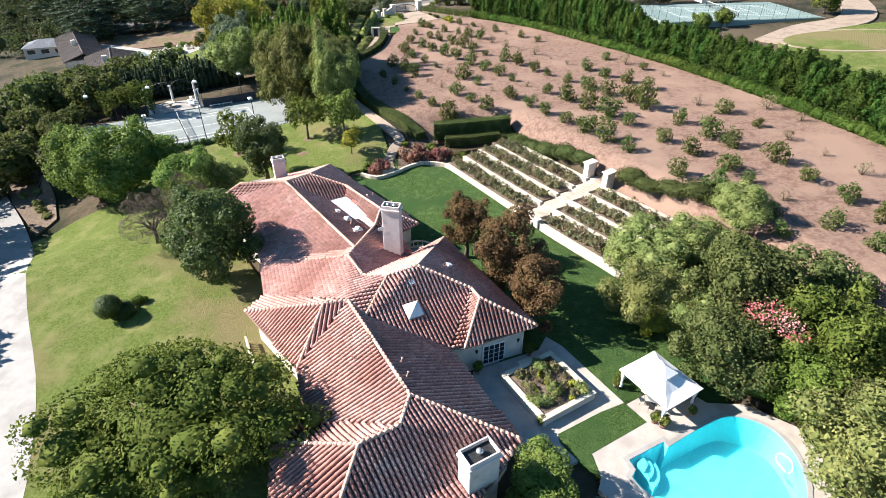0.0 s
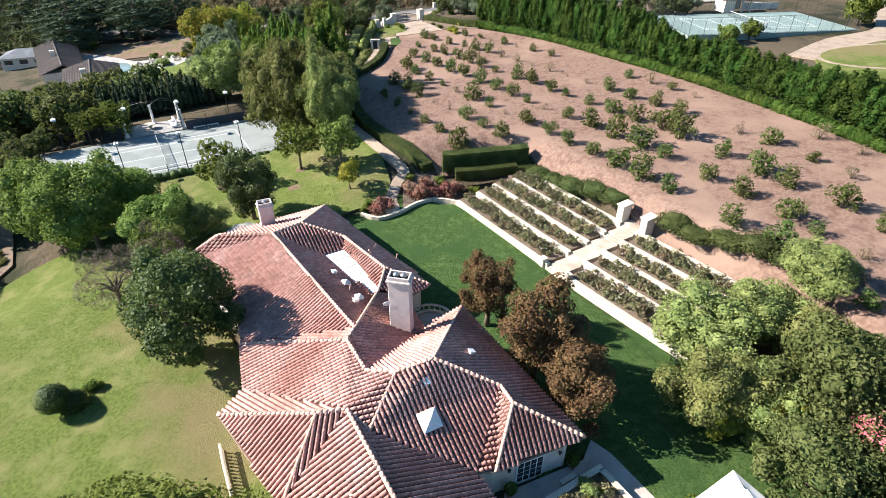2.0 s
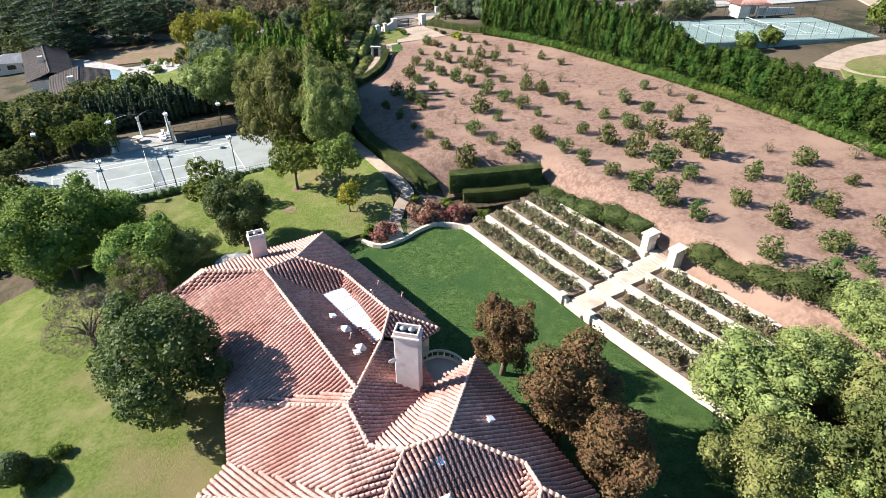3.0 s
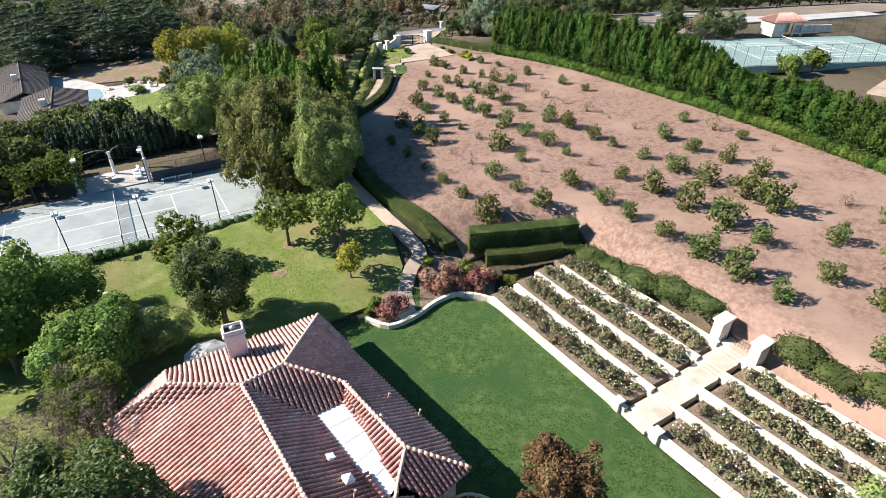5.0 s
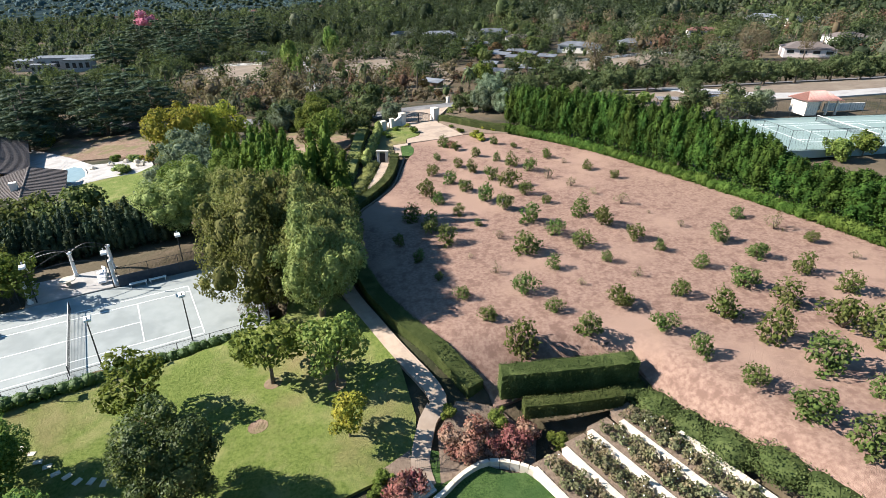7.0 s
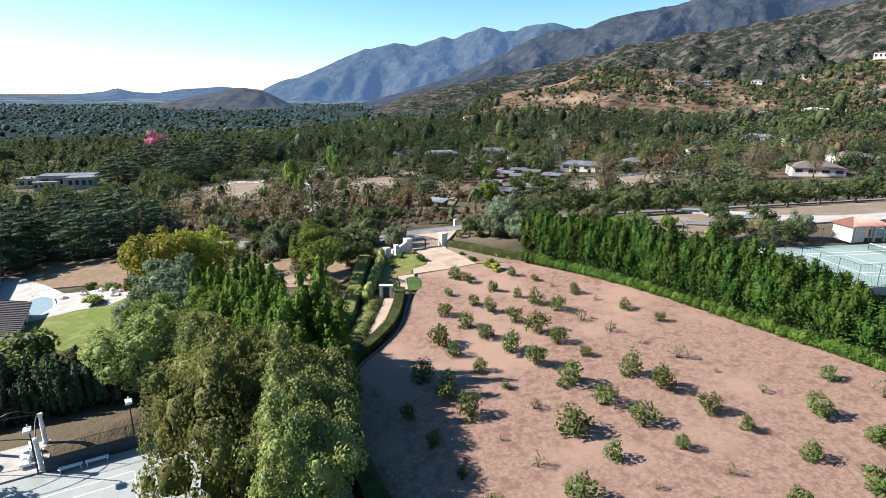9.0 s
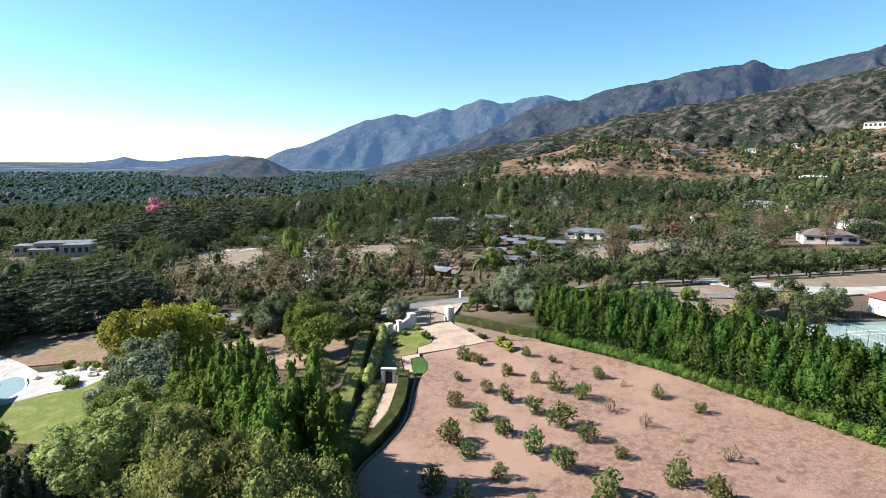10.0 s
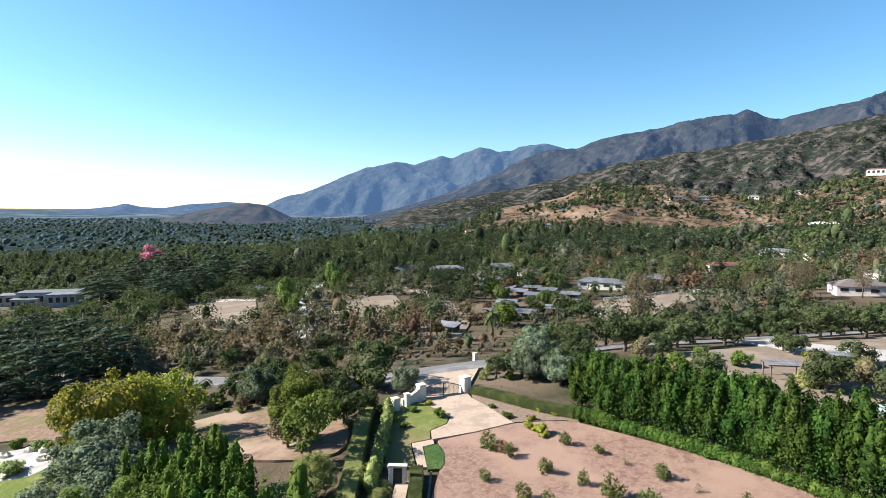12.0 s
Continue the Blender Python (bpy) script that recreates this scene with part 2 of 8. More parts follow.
# ---- geometry helpers ----
class Geo:
    """Collects vertices and faces of one part."""

    def __init__(self):
        self.v, self.f, self.m = [], [], []

    def add(self, verts, faces, mat=0):
        n = len(self.v)
        self.v += [tuple(p) for p in verts]
        self.f += [tuple(n + i for i in f) for f in faces]
        self.m += [mat] * len(faces)
        return self

    def box(self, c, size, rz=0.0, bev=0.0, mat=0, m=None):
        """A box round c; bev rounds its edges off."""
        h = [s / 2 for s in size]
        b = min(bev, *[x * 0.9 for x in h])
        t = m or pose(*c, 0, 0, rz)
        if b <= 0:
            vs = [t @ Vector((sx * h[0], sy * h[1], sz * h[2])) for sx in (-1, 1) for sy in (-1, 1) for sz in (-1, 1)]
            return self.add(vs, [(0, 1, 3, 2), (4, 6, 7, 5), (0, 4, 5, 1), (2, 3, 7, 6), (0, 2, 6, 4), (1, 5, 7, 3)], mat)
        ids, vs = {}, []
        for sx in (-1, 1):
            for sy in (-1, 1):
                for sz in (-1, 1):
                    s = (sx, sy, sz)
                    for k in range(3):
                        ids[s, k] = len(vs)
                        vs.append(t @ Vector([s[i] * (h[i] - (0 if i == k else b)) for i in range(3)]))
        fs = []
        for k in range(3):
            i, j = (k + 1) % 3, (k + 2) % 3
            for sk in (-1, 1):
                ring = []
                for si, sj in ((-1, -1), (1, -1), (1, 1), (-1, 1)):
                    s = [0, 0, 0]
                    s[k], s[i], s[j] = sk, si, sj
                    ring.append(ids[tuple(s), k])
                fs.append(ring if sk > 0 else ring[::-1])
            for si in (-1, 1):
                for sj in (-1, 1):
                    lo, hi = [0, 0, 0], [0, 0, 0]
                    lo[k], hi[k] = -1, 1
                    lo[i] = hi[i] = si
                    lo[j] = hi[j] = sj
                    lo, hi = tuple(lo), tuple(hi)
                    q = [ids[lo, i], ids[hi, i], ids[hi, j], ids[lo, j]]
                    fs.append(q if si * sj < 0 else q[::-1])
        for sx in (-1, 1):
            for sy in (-1, 1):
                for sz in (-1, 1):
                    q = [ids[(sx, sy, sz), k] for k in range(3)]
                    fs.append(q if sx * sy * sz > 0 else q[::-1])
        return self.add(vs, fs, mat)

    def prism(self, poly, z0, z1, mat=0):
        """An upright block over a plan polygon; z0 and z1 numbers or lists."""
        n = len(poly)
        lo = z0 if isinstance(z0, (list, tuple)) else [z0] * n
        hi = z1 if isinstance(z1, (list, tuple)) else [z1] * n
        vs = [(x, y, z) for (x, y), z in zip(poly, lo)] + [(x, y, z) for (x, y), z in zip(poly, hi)]
        fs = [tuple(range(n))[::-1], tuple(range(n, 2 * n))] + [(i, (i + 1) % n, n + (i + 1) % n, n + i) for i in range(n)]
        return self.add(vs, fs, mat)

    def tube(self, pts, radii, n=8, mat=0, caps=True):
        pts = [Vector(p) for p in pts]
        if isinstance(radii, (int, float)):
            radii = [radii] * len(pts)
        vs, fs = [], []
        side = None
        for i, p in enumerate(pts):
            d = (pts[min(i + 1, len(pts) - 1)] - pts[max(i - 1, 0)]).normalized()
            if side is None:
                side = d.cross(Vector((0.31, 0.95, 0.12))).normalized()
            side = (side - d * side.dot(d)).normalized()
            up = d.cross(side)
            for k in range(n):
                a = 2 * math.pi * k / n
                vs.append(p + (side * math.cos(a) + up * math.sin(a)) * radii[i])
        for i in range(len(pts) - 1):
            for k in range(n):
                k2 = (k + 1) % n
                fs.append((i * n + k, i * n + k2, (i + 1) * n + k2, (i + 1) * n + k))
        if caps:
            fs += [tuple(range(n))[::-1], tuple(range((len(pts) - 1) * n, len(pts) * n))]
        return self.add(vs, fs, mat)

    def lathe(self, profile, c=(0, 0, 0), n=12, mat=0):
        """A turned shape from (radius, height) rows."""
        vs = [(c[0] + r * math.cos(2 * math.pi * k / n), c[1] + r * math.sin(2 * math.pi * k / n), c[2] + z) for r, z in profile for k in range(n)]
        fs = [(i * n + k, i * n + (k + 1) % n, (i + 1) * n + (k + 1) % n, (i + 1) * n + k) for i in range(len(profile) - 1) for k in range(n)]
        fs += [tuple(range(n))[::-1], tuple(range((len(profile) - 1) * n, len(profile) * n))]
        return self.add(vs, fs, mat)

    def mesh(self, name, mats, smooth=False):
        me = bpy.data.meshes.new(name)
        me.from_pydata(self.v, [], self.f)
        for m in mats if isinstance(mats, (list, tuple)) else [mats]:
            me.materials.append(m)
        me.polygons.foreach_set("material_index", self.m)
        if smooth:
            me.polygons.foreach_set("use_smooth", [True] * len(self.f))
        me.update()
        return me


def part(name, geo, material, parent=None, label="", smooth=False):
    """One mesh object, under its thing or part; geo: a Geo or a finished mesh."""
    me = geo.mesh(name, material, smooth) if isinstance(geo, Geo) else geo
    ob = new(name, me)
    if parent:
        ob.parent = parent
    if label:
        tagged(ob, label)
    return ob


def thing(name, m, label, category, group="", kind=""):
    ob = new(name)
    ob.empty_display_size = 0.3
    ob.matrix_basis = m if isinstance(m, Matrix) else pose(*m)
    return tagged(ob, label, category, group, kind)


def sm(lo, hi, x):
    t = np.clip((np.asarray(x, float) - lo) / (hi - lo), 0, 1)
    return t * t * (3 - 2 * t)


# the estate's own axes: a runs along the house, b across it towards the orchard
def E(a, b):
    return (-9.1 + 0.5 * a + 0.866 * b, 41.0 - 0.866 * a + 0.5 * b)


def to_ab(x, y):
    dx, dy = np.asarray(x, float) + 9.1, np.asarray(y, float) - 41.0
    return 0.5 * dx - 0.866 * dy, 0.866 * dx + 0.5 * dy


def terrain(x, y):
    """Height of the land."""
    x, y = np.asarray(x, float), np.asarray(y, float)
    a, b = to_ab(x, y)
    reg = np.interp(x, [-3000, -600, -260, -110, -60, -20, 40, 100, 300, 1000, 3000], [-40, -36, -24, -9.5, -2.5, 4.0, 8.0, 11, 20, 48, 100])
    reg = reg - 6 * sm(208, 262, y) * sm(-100, -20, x) * (1 - sm(150, 400, x))
    reg = reg + 0.9 * np.sin(x * 0.021 + 1) * np.sin(y * 0.017) * sm(230, 330, y)
    est = np.interp(b, [-70, -40, -13, 31, 32.5, 45, 47.5, 49], [-5.5, -3.2, 0, 0, -0.4, 2.0, 3.2, 4.2])
    nor = np.interp(b, [-30, -20, 0, 14, 27, 33], [-6, -3.4, -1.8, 0, 3.0, 4.3])
    w = sm(-36, -52, a)
    z = est + (nor - est) * w
    court = sm(14.5, 12.2, np.abs(a + 82.6)) * sm(27, 24, np.abs(b + 5))
    z = z + (-2.3 - z) * court
    orch = 5.6 + 0.0617 * (x - 5) + 0.0164 * (y - 120)
    edge = 44.8 + (29 - 44.8) * w
    z = z + (orch - z) * sm(0, 4, b - edge)
    north = np.interp(b, [20, 34], [-93, -122])
    far = np.maximum(np.maximum(sm(0, -22, a - north), sm(-34, -60, b)), np.maximum(sm(98, 118, b), sm(70, 110, a)))
    z = z + (reg - z) * far
    out = np.clip((np.hypot(x + 14, y - 92) - 1500) / 3100, 0, 1.15)
    z = z + 66 * out ** 1.6
    return z - 2.2 * sm(1.12, 0.98, np.hypot((x - 22.8) / 8.6, (y - 26.7) / 7.8))


def H(x, y):
    return float(terrain(x, y))


def axis(lo, hi, step, far, grow=1.13):
    """Grid lines, even between lo and hi, then wider and wider out to far."""
    mid = list(np.arange(lo, hi + step * 0.5, step))
    out, s, p = [], step, hi
    while p < far:
        s *= grow
        p = min(p + s, far)
        out.append(p)
    back, s, p = [], step, lo
    while p > -far:
        s *= grow
        p = max(p - s, -far)
        back.append(p)
    return np.array(back[::-1] + mid + out)


def sheet(name, xs, ys, zf, material):
    X, Y = np.meshgrid(xs, ys)
    Z = zf(X, Y)
    nx, ny = len(xs), len(ys)
    i = np.arange(nx * ny).reshape(ny, nx)
    q = np.stack([i[:-1, :-1], i[:-1, 1:], i[1:, 1:], i[1:, :-1]], -1).reshape(-1, 4)
    me = raw_mesh(name, np.stack([X, Y, Z], -1).reshape(-1, 3), q, material, True)
    return new(name, me)


def raw_mesh(name, verts, quads, material, smooth=False):
    """A mesh from arrays of vertices and of equally long faces."""
    me = bpy.data.meshes.new(name)
    verts, quads = np.asarray(verts, np.float32), np.asarray(quads, np.int32)
    k = quads.shape[1]
    me.vertices.add(len(verts))
    me.vertices.foreach_set("co", verts.ravel())
    me.loops.add(quads.size)
    me.loops.foreach_set("vertex_index", quads.ravel())
    me.polygons.add(len(quads))
    me.polygons.foreach_set("loop_start", np.arange(0, quads.size, k, dtype=np.int32))
    me.polygons.foreach_set("use_smooth", np.full(len(quads), smooth))
    me.materials.append(material)
    me.update(calc_edges=True)
    return me


def clip_half(poly, ax, val, keep_less):
    out = []
    for i, p in enumerate(poly):
        q = poly[(i + 1) % len(poly)]
        pin, qin = (p[ax] <= val) == keep_less or p[ax] == val, (q[ax] <= val) == keep_less or q[ax] == val
        if pin:
            out.append(p)
        if pin != qin:
            t = (val - p[ax]) / (q[ax] - p[ax])
            out.append(tuple(p[k] + (q[k] - p[k]) * t for k in (0, 1)))
    return out


def drape(name, poly, lift, material, cell=1.5, zf=None, skirt=0.6, label="", category="", kind="structure", parent=None):
    """A ground surface of the plan poly, laid over the land, with a short edge going down."""
    g, seen = Geo(), {}

    def vid(p):
        k = (round(p[0], 3), round(p[1], 3))
        if k not in seen:
            seen[k] = len(g.v)
            g.v.append((p[0], p[1], (zf(*p) if zf else H(*p)) + lift))
        return seen[k]

    x0, x1 = min(p[0] for p in poly), max(p[0] for p in poly)
    for i in range(int((x1 - x0) / cell) + 1):
        col = clip_half(clip_half(poly, 0, x0 + i * cell, False), 0, x0 + (i + 1) * cell, True)
        if len(col) < 3:
            continue
        y0, y1 = min(p[1] for p in col), max(p[1] for p in col)
        j0 = math.floor(y0 / cell)
        for j in range(j0, math.ceil(y1 / cell)):
            c = clip_half(clip_half(col, 1, j * cell, False), 1, (j + 1) * cell, True)
            ids = []
            for p in c:
                k = vid(p)
                if k not in ids:
                    ids.append(k)
            if len(ids) >= 3:
                ar = sum(g.v[ids[t]][0] * g.v[ids[(t + 1) % len(ids)]][1] - g.v[ids[(t + 1) % len(ids)]][0] * g.v[ids[t]][1] for t in range(len(ids)))
                if abs(ar) > 1e-4:
                    g.f.append(tuple(ids if ar > 0 else ids[::-1]))
                    g.m.append(0)
    n = len(poly)
    for i in range(n):
        p, q = poly[i], poly[(i + 1) % n]
        k = max(1, int(math.dist(p, q) / cell))
        for s in range(k):
            u, v = ([p[c] + (q[c] - p[c]) * (s + d) / k for c in (0, 1)] for d in (0, 1))
            zu, zv = ((zf(*w) if zf else H(*w)) + lift for w in (u, v))
            g.add([(*u, zu - skirt), (*v, zv - skirt), (*v, zv), (*u, zu)], [(0, 1, 2, 3)])
    ob = part(name, g, material, parent, smooth=True)
    return tagged(ob, label, category, kind=kind) if not parent else ob


def ribbon(pts, width):
    """The plan outline of a band along pts."""
    left, right = [], []
    for i, p in enumerate(pts):
        a, b = Vector(pts[max(i - 1, 0)]), Vector(pts[min(i + 1, len(pts) - 1)])
        d = (b - a).normalized()
        w = width[i] if isinstance(width, (list, tuple)) else width
        left.append((p[0] - d.y * w / 2, p[1] + d.x * w / 2))
        right.append((p[0] + d.y * w / 2, p[1] - d.x * w / 2))
    return right + left[::-1]


def curve_pts(pts, n=4):
    """Catmull-Rom points through pts."""
    out = []
    for i in range(len(pts) - 1):
        p0, p1, p2, p3 = (np.array(pts[min(max(k, 0), len(pts) - 1)], float) for k in (i - 1, i, i + 1, i + 2))
        for s in range(n):
            t = s / n
            out.append(tuple(0.5 * (2 * p1 + (p2 - p0) * t + (2 * p0 - 5 * p1 + 4 * p2 - p3) * t * t + (3 * p1 - p0 - 3 * p2 + p3) * t ** 3)))
    return out + [tuple(map(float, pts[-1]))]


# ---- plants ----
def leaves(rng, pts, nrm, size, slim=0.62, up=0.25, loose=0.9):
    """One small leaf spray a point: a folded rhombus."""
    n = len(pts)
    d = nrm + loose * rng.normal(size=(n, 3)) * 0.6 + np.array([0, 0, up])
    d /= np.linalg.norm(d, axis=1)[:, None] + 1e-9
    t = np.cross(d, rng.normal(size=(n, 3)))
    t /= np.linalg.norm(t, axis=1)[:, None] + 1e-9
    b = np.cross(d, t)
    s = (size * rng.uniform(0.6, 1.35, n))[:, None]
    v = np.stack([pts - t * s * 0.5, pts + b * s * slim * 0.5 - d * s * 0.08, pts + t * s * 0.5, pts - b * s * slim * 0.5 - d * s * 0.08], 1)
    return v.reshape(-1, 3)


def ball(c, r, n=8, k=5, rng=None, rough=0.12):
    vs, fs = [], []
    for i in range(k + 1):
        th = math.pi * i / k
        for j in range(n):
            ph = 2 * math.pi * j / n
            w = 1 + (rng.uniform(-rough, rough) if rng else 0)
            vs.append((c[0] + r[0] * math.sin(th) * math.cos(ph) * w, c[1] + r[1] * math.sin(th) * math.sin(ph) * w, c[2] + r[2] * math.cos(th) * w))
    for i in range(k):
        for j in range(n):
            fs.append((i * n + j, (i + 1) * n + j, (i + 1) * n + (j + 1) % n, i * n + (j + 1) % n))
    return vs, fs


def foliage(name, lumps, n, size, material, seed, core=0.66, slim=0.62, up=0.25, loose=1.15, shell=(0.84, 1.12)):
    """A crown: leaf sprays over many rounded clumps, with a dense inside."""
    rng = np.random.RandomState(seed)
    L = np.array(lumps, float)
    w = (L[:, 3] * L[:, 4] + L[:, 4] * L[:, 5] + L[:, 3] * L[:, 5])
    k = rng.choice(len(L), n * 2, p=w / w.sum())
    d = rng.normal(size=(n * 2, 3))
    d /= np.linalg.norm(d, axis=1)[:, None]
    pts = L[k, :3] + d * L[k, 3:] * rng.uniform(*shell, n * 2)[:, None]
    keep = np.ones(len(pts), bool)
    for i, l in enumerate(L):
        keep &= (k == i) | ((((pts - l[:3]) / (l[3:] * 0.86)) ** 2).sum(1) > 1)
    pts, nr = pts[keep][:n], (d / L[k, 3:])[keep][:n]
    nr /= np.linalg.norm(nr, axis=1)[:, None]
    V = leaves(rng, pts, nr, size, slim, up, loose)
    F = np.arange(len(V)).reshape(-1, 4)
    if core:
        vs, fs = [V], [F]
        at = len(V)
        for l in lumps:
            bv, bf = ball(l[:3], [x * core for x in l[3:]], 6, 4, rng)
            vs.append(np.array(bv))
            fs.append(np.array(bf) + at)
            at += len(bv)
        V, F = np.concatenate(vs), np.concatenate(fs)
    return raw_mesh(name, V, F, material, True)


def clumps(seed, R, z0, z1, n=16, size=0.42, low=-0.5, lean=(0, 0)):
    """Rounded clumps filling a crown of radius R between two heights."""
    rng = np.random.RandomState(seed)
    zc, h = (z0 + z1) / 2, (z1 - z0) / 2
    out = [(lean[0] * 0.5, lean[1] * 0.5, zc, R * 0.66, R * 0.66, h * 0.72)]
    ea, eb = rng.uniform(0, 3.14), rng.uniform(0.78, 0.95)
    for i in range(n):
        u = rng.uniform(low, 0.95)
        ph = i * 2.39996 + rng.uniform(-0.5, 0.5)
        q = math.sqrt(1 - u * u)
        k = rng.uniform(0.42, 1.3)
        s = R * size * k
        far = (1.10 - 0.40 * k + rng.uniform(-0.16, 0.14)) * (eb + (1 / eb - eb) * math.cos(ph - ea) ** 2)
        out.append((lean[0] + R * far * q * math.cos(ph), lean[1] + R * far * q * math.sin(ph), zc + h * far * u * 1.15, s, s, s * min(1.0, 1.1 * h / R)))
    return out


def trunk_geo(seed, height, r, limbs=4, spread=2.0, lean=(0, 0)):
    rng = np.random.RandomState(seed)
    g = Geo()
    fork = height * rng.uniform(0.45, 0.6)
    top = Vector((lean[0] * 0.5, lean[1] * 0.5, fork))
    g.tube([(0, 0, -0.3), (rng.uniform(-0.1, 0.1), rng.uniform(-0.1, 0.1), fork * 0.5), top], [r * 1.35, r, r * 0.85], 8)
    for i in range(limbs):
        ph = i * 2 * math.pi / limbs + rng.uniform(-0.5, 0.5)
        tip = Vector((lean[0] + spread * math.cos(ph), lean[1] + spread * math.sin(ph), height * rng.uniform(0.85, 1.1)))
        mid = top.lerp(tip, 0.5) + Vector((0, 0, 0.1 * height))
        g.tube([top, mid, tip], [r * 0.6, r * 0.4, r * 0.12], 6)
    return g


protos = {}


def protos_of(kind, variant):
    if (kind, variant) not in protos:
        protos[kind, variant] = KINDS[kind](variant)
    return protos[kind, variant]


def recolour(me, material):
    me = me.copy()
    me.materials[0] = material
    return me


def plant(name, kind, x, y, label, category="tree", variant=0, turn=0.0, size=1.0, group="", tall=1.0, sink=0.0):
    """A tree or shrub of one of the kinds below; alike ones share their meshes."""
    key = (kind, variant)
    if key not in protos:
        protos[key] = KINDS[kind](variant)
    ob = thing(name, pose(x, y, H(x, y) - sink, 0, 0, turn) @ Matrix.Diagonal((size, size, size * tall, 1)), label, category, group)
    for pn, me in protos[key]:
        part(pn, me, None, ob)
    return ob


def simple_tree(leaf, R, z0, z1, n, size, nl=16, lump=0.42, r=0.22, limbs=4, low=-0.85, core=0.6, slim=0.62, up=0.25, loose=1.2, trunk_h=None):
    def make(variant):
        seed = hash_of(leaf, R, z1) + variant * 17
        cl = clumps(seed, R, z0, z1, nl, lump, low)
        th = trunk_h or (z0 + z1) / 2
        return [("trunk", trunk_geo(seed, th, r, limbs, R * 0.55).mesh("trunk", M_bark, True)),
                ("crown", foliage("crown", cl, n, size, M_lf[leaf], seed, core, slim, up, loose))]
    return make


def hash_of(*values):
    return sum(int(1000 * v) if isinstance(v, (int, float)) else sum(map(ord, v)) for v in values) % 9973


def column_tree(variant):
    """A tall clipped screen tree made of upright plumes."""
    rng = np.random.RandomState(300 + variant)
    cl = [(0, 0, 2.5, 1.45, 1.45, 2.7)]
    for i in range(24):
        ph, q = i * 2.4, 0.35 + 1.0 * math.sqrt((i + 0.5) / 24)
        x, y, z = q * math.cos(ph), q * math.sin(ph), rng.uniform(1.6, 5.3) * (1.0 - 0.12 * q)
        h = rng.uniform(0.75, 1.15)
        cl += [(x, y, z, 0.52, 0.52, h), (x * 1.04, y * 1.04, z + h * 0.6, 0.34, 0.34, h * 0.6)]
    return [("trunk", Geo().tube([(0, 0, -0.3), (0, 0, 1.5), (0, 0, 4)], [0.16, 0.13, 0.06]).mesh("trunk", M_bark, True)),
            ("crown", foliage("crown", cl, 2700, 0.25, M_lf["hedge"], 300 + variant, 0.72, 0.5, 0.6, 1.1))]


def conifer(variant):
    """A dark spreading cedar with layered boughs."""
    rng = np.random.RandomState(500 + variant)
    cl, g = [], Geo()
    hgt = 17.0
    g.tube([(0, 0, -0.5), (0.2, 0, 8), (0, 0.1, hgt)], [0.5, 0.35, 0.06], 8)
    for i in range(26):
        z = 3 + 13 * (i / 26) + rng.uniform(-0.4, 0.4)
        ln = 7.2 * math.sqrt(max(0.06, 1 - ((z - 8.0) / 8.8) ** 2))
        ph = i * 2.4 + rng.uniform(-0.3, 0.3)
        for s in (0.45, 0.85):
            cl.append((ln * s * math.cos(ph), ln * s * math.sin(ph), z - 0.5 * s, ln * 0.33 + 0.5, ln * 0.33 + 0.5, 1.0))
        g.tube([(0, 0, z), (ln * math.cos(ph), ln * math.sin(ph), z - 0.4)], [0.12, 0.03], 5)
    cl.append((0, 0, hgt, 0.8, 0.8, 1.3))
    return [("trunk", g.mesh("trunk", M_bark, True)), ("crown", foliage("crown", cl, 4600, 0.5, M_lf["conifer"], 500 + variant, 0.5, 0.45, 0.1, 1.7, (0.45, 1.3)))]


def spires(leaf, spread, lo, hi, count, wide, n, size, seed0):
    """A bunch of upright pointed spires, tapering from the ground to their tips."""
    def make(variant):
        rng = np.random.RandomState(seed0 + variant)
        cl = []
        for i in range(count):
            ph, q = i * 2.4, spread * math.sqrt((i + 0.5) / count)
            x, y = q * math.cos(ph), q * math.sin(ph)
            top = rng.uniform(lo, hi) * (1.08 - 0.35 * q / spread)
            for f0, w in ((0.34, 1.15), (0.58, 1.0), (0.76, 0.8), (0.91, 0.5)):
                cl.append((x * (1 + 0.12 * f0) + rng.uniform(-0.08, 0.08), y * (1 + 0.12 * f0) + rng.uniform(-0.08, 0.08), top * f0, wide * w, wide * w, top * (0.34 if f0 < 0.5 else 0.17 if f0 < 0.85 else 0.11)))
        return [("trunk", Geo().tube([(0, 0, -0.3), (0, 0, 2), (0, 0, lo * 0.7)], [0.18, 0.14, 0.05]).mesh("trunk", M_bark, True)),
                ("crown", foliage("crown", cl, n, size, M_lf[leaf], seed0 + variant, 0.7, 0.55, 0.6, 1.1))]
    return make


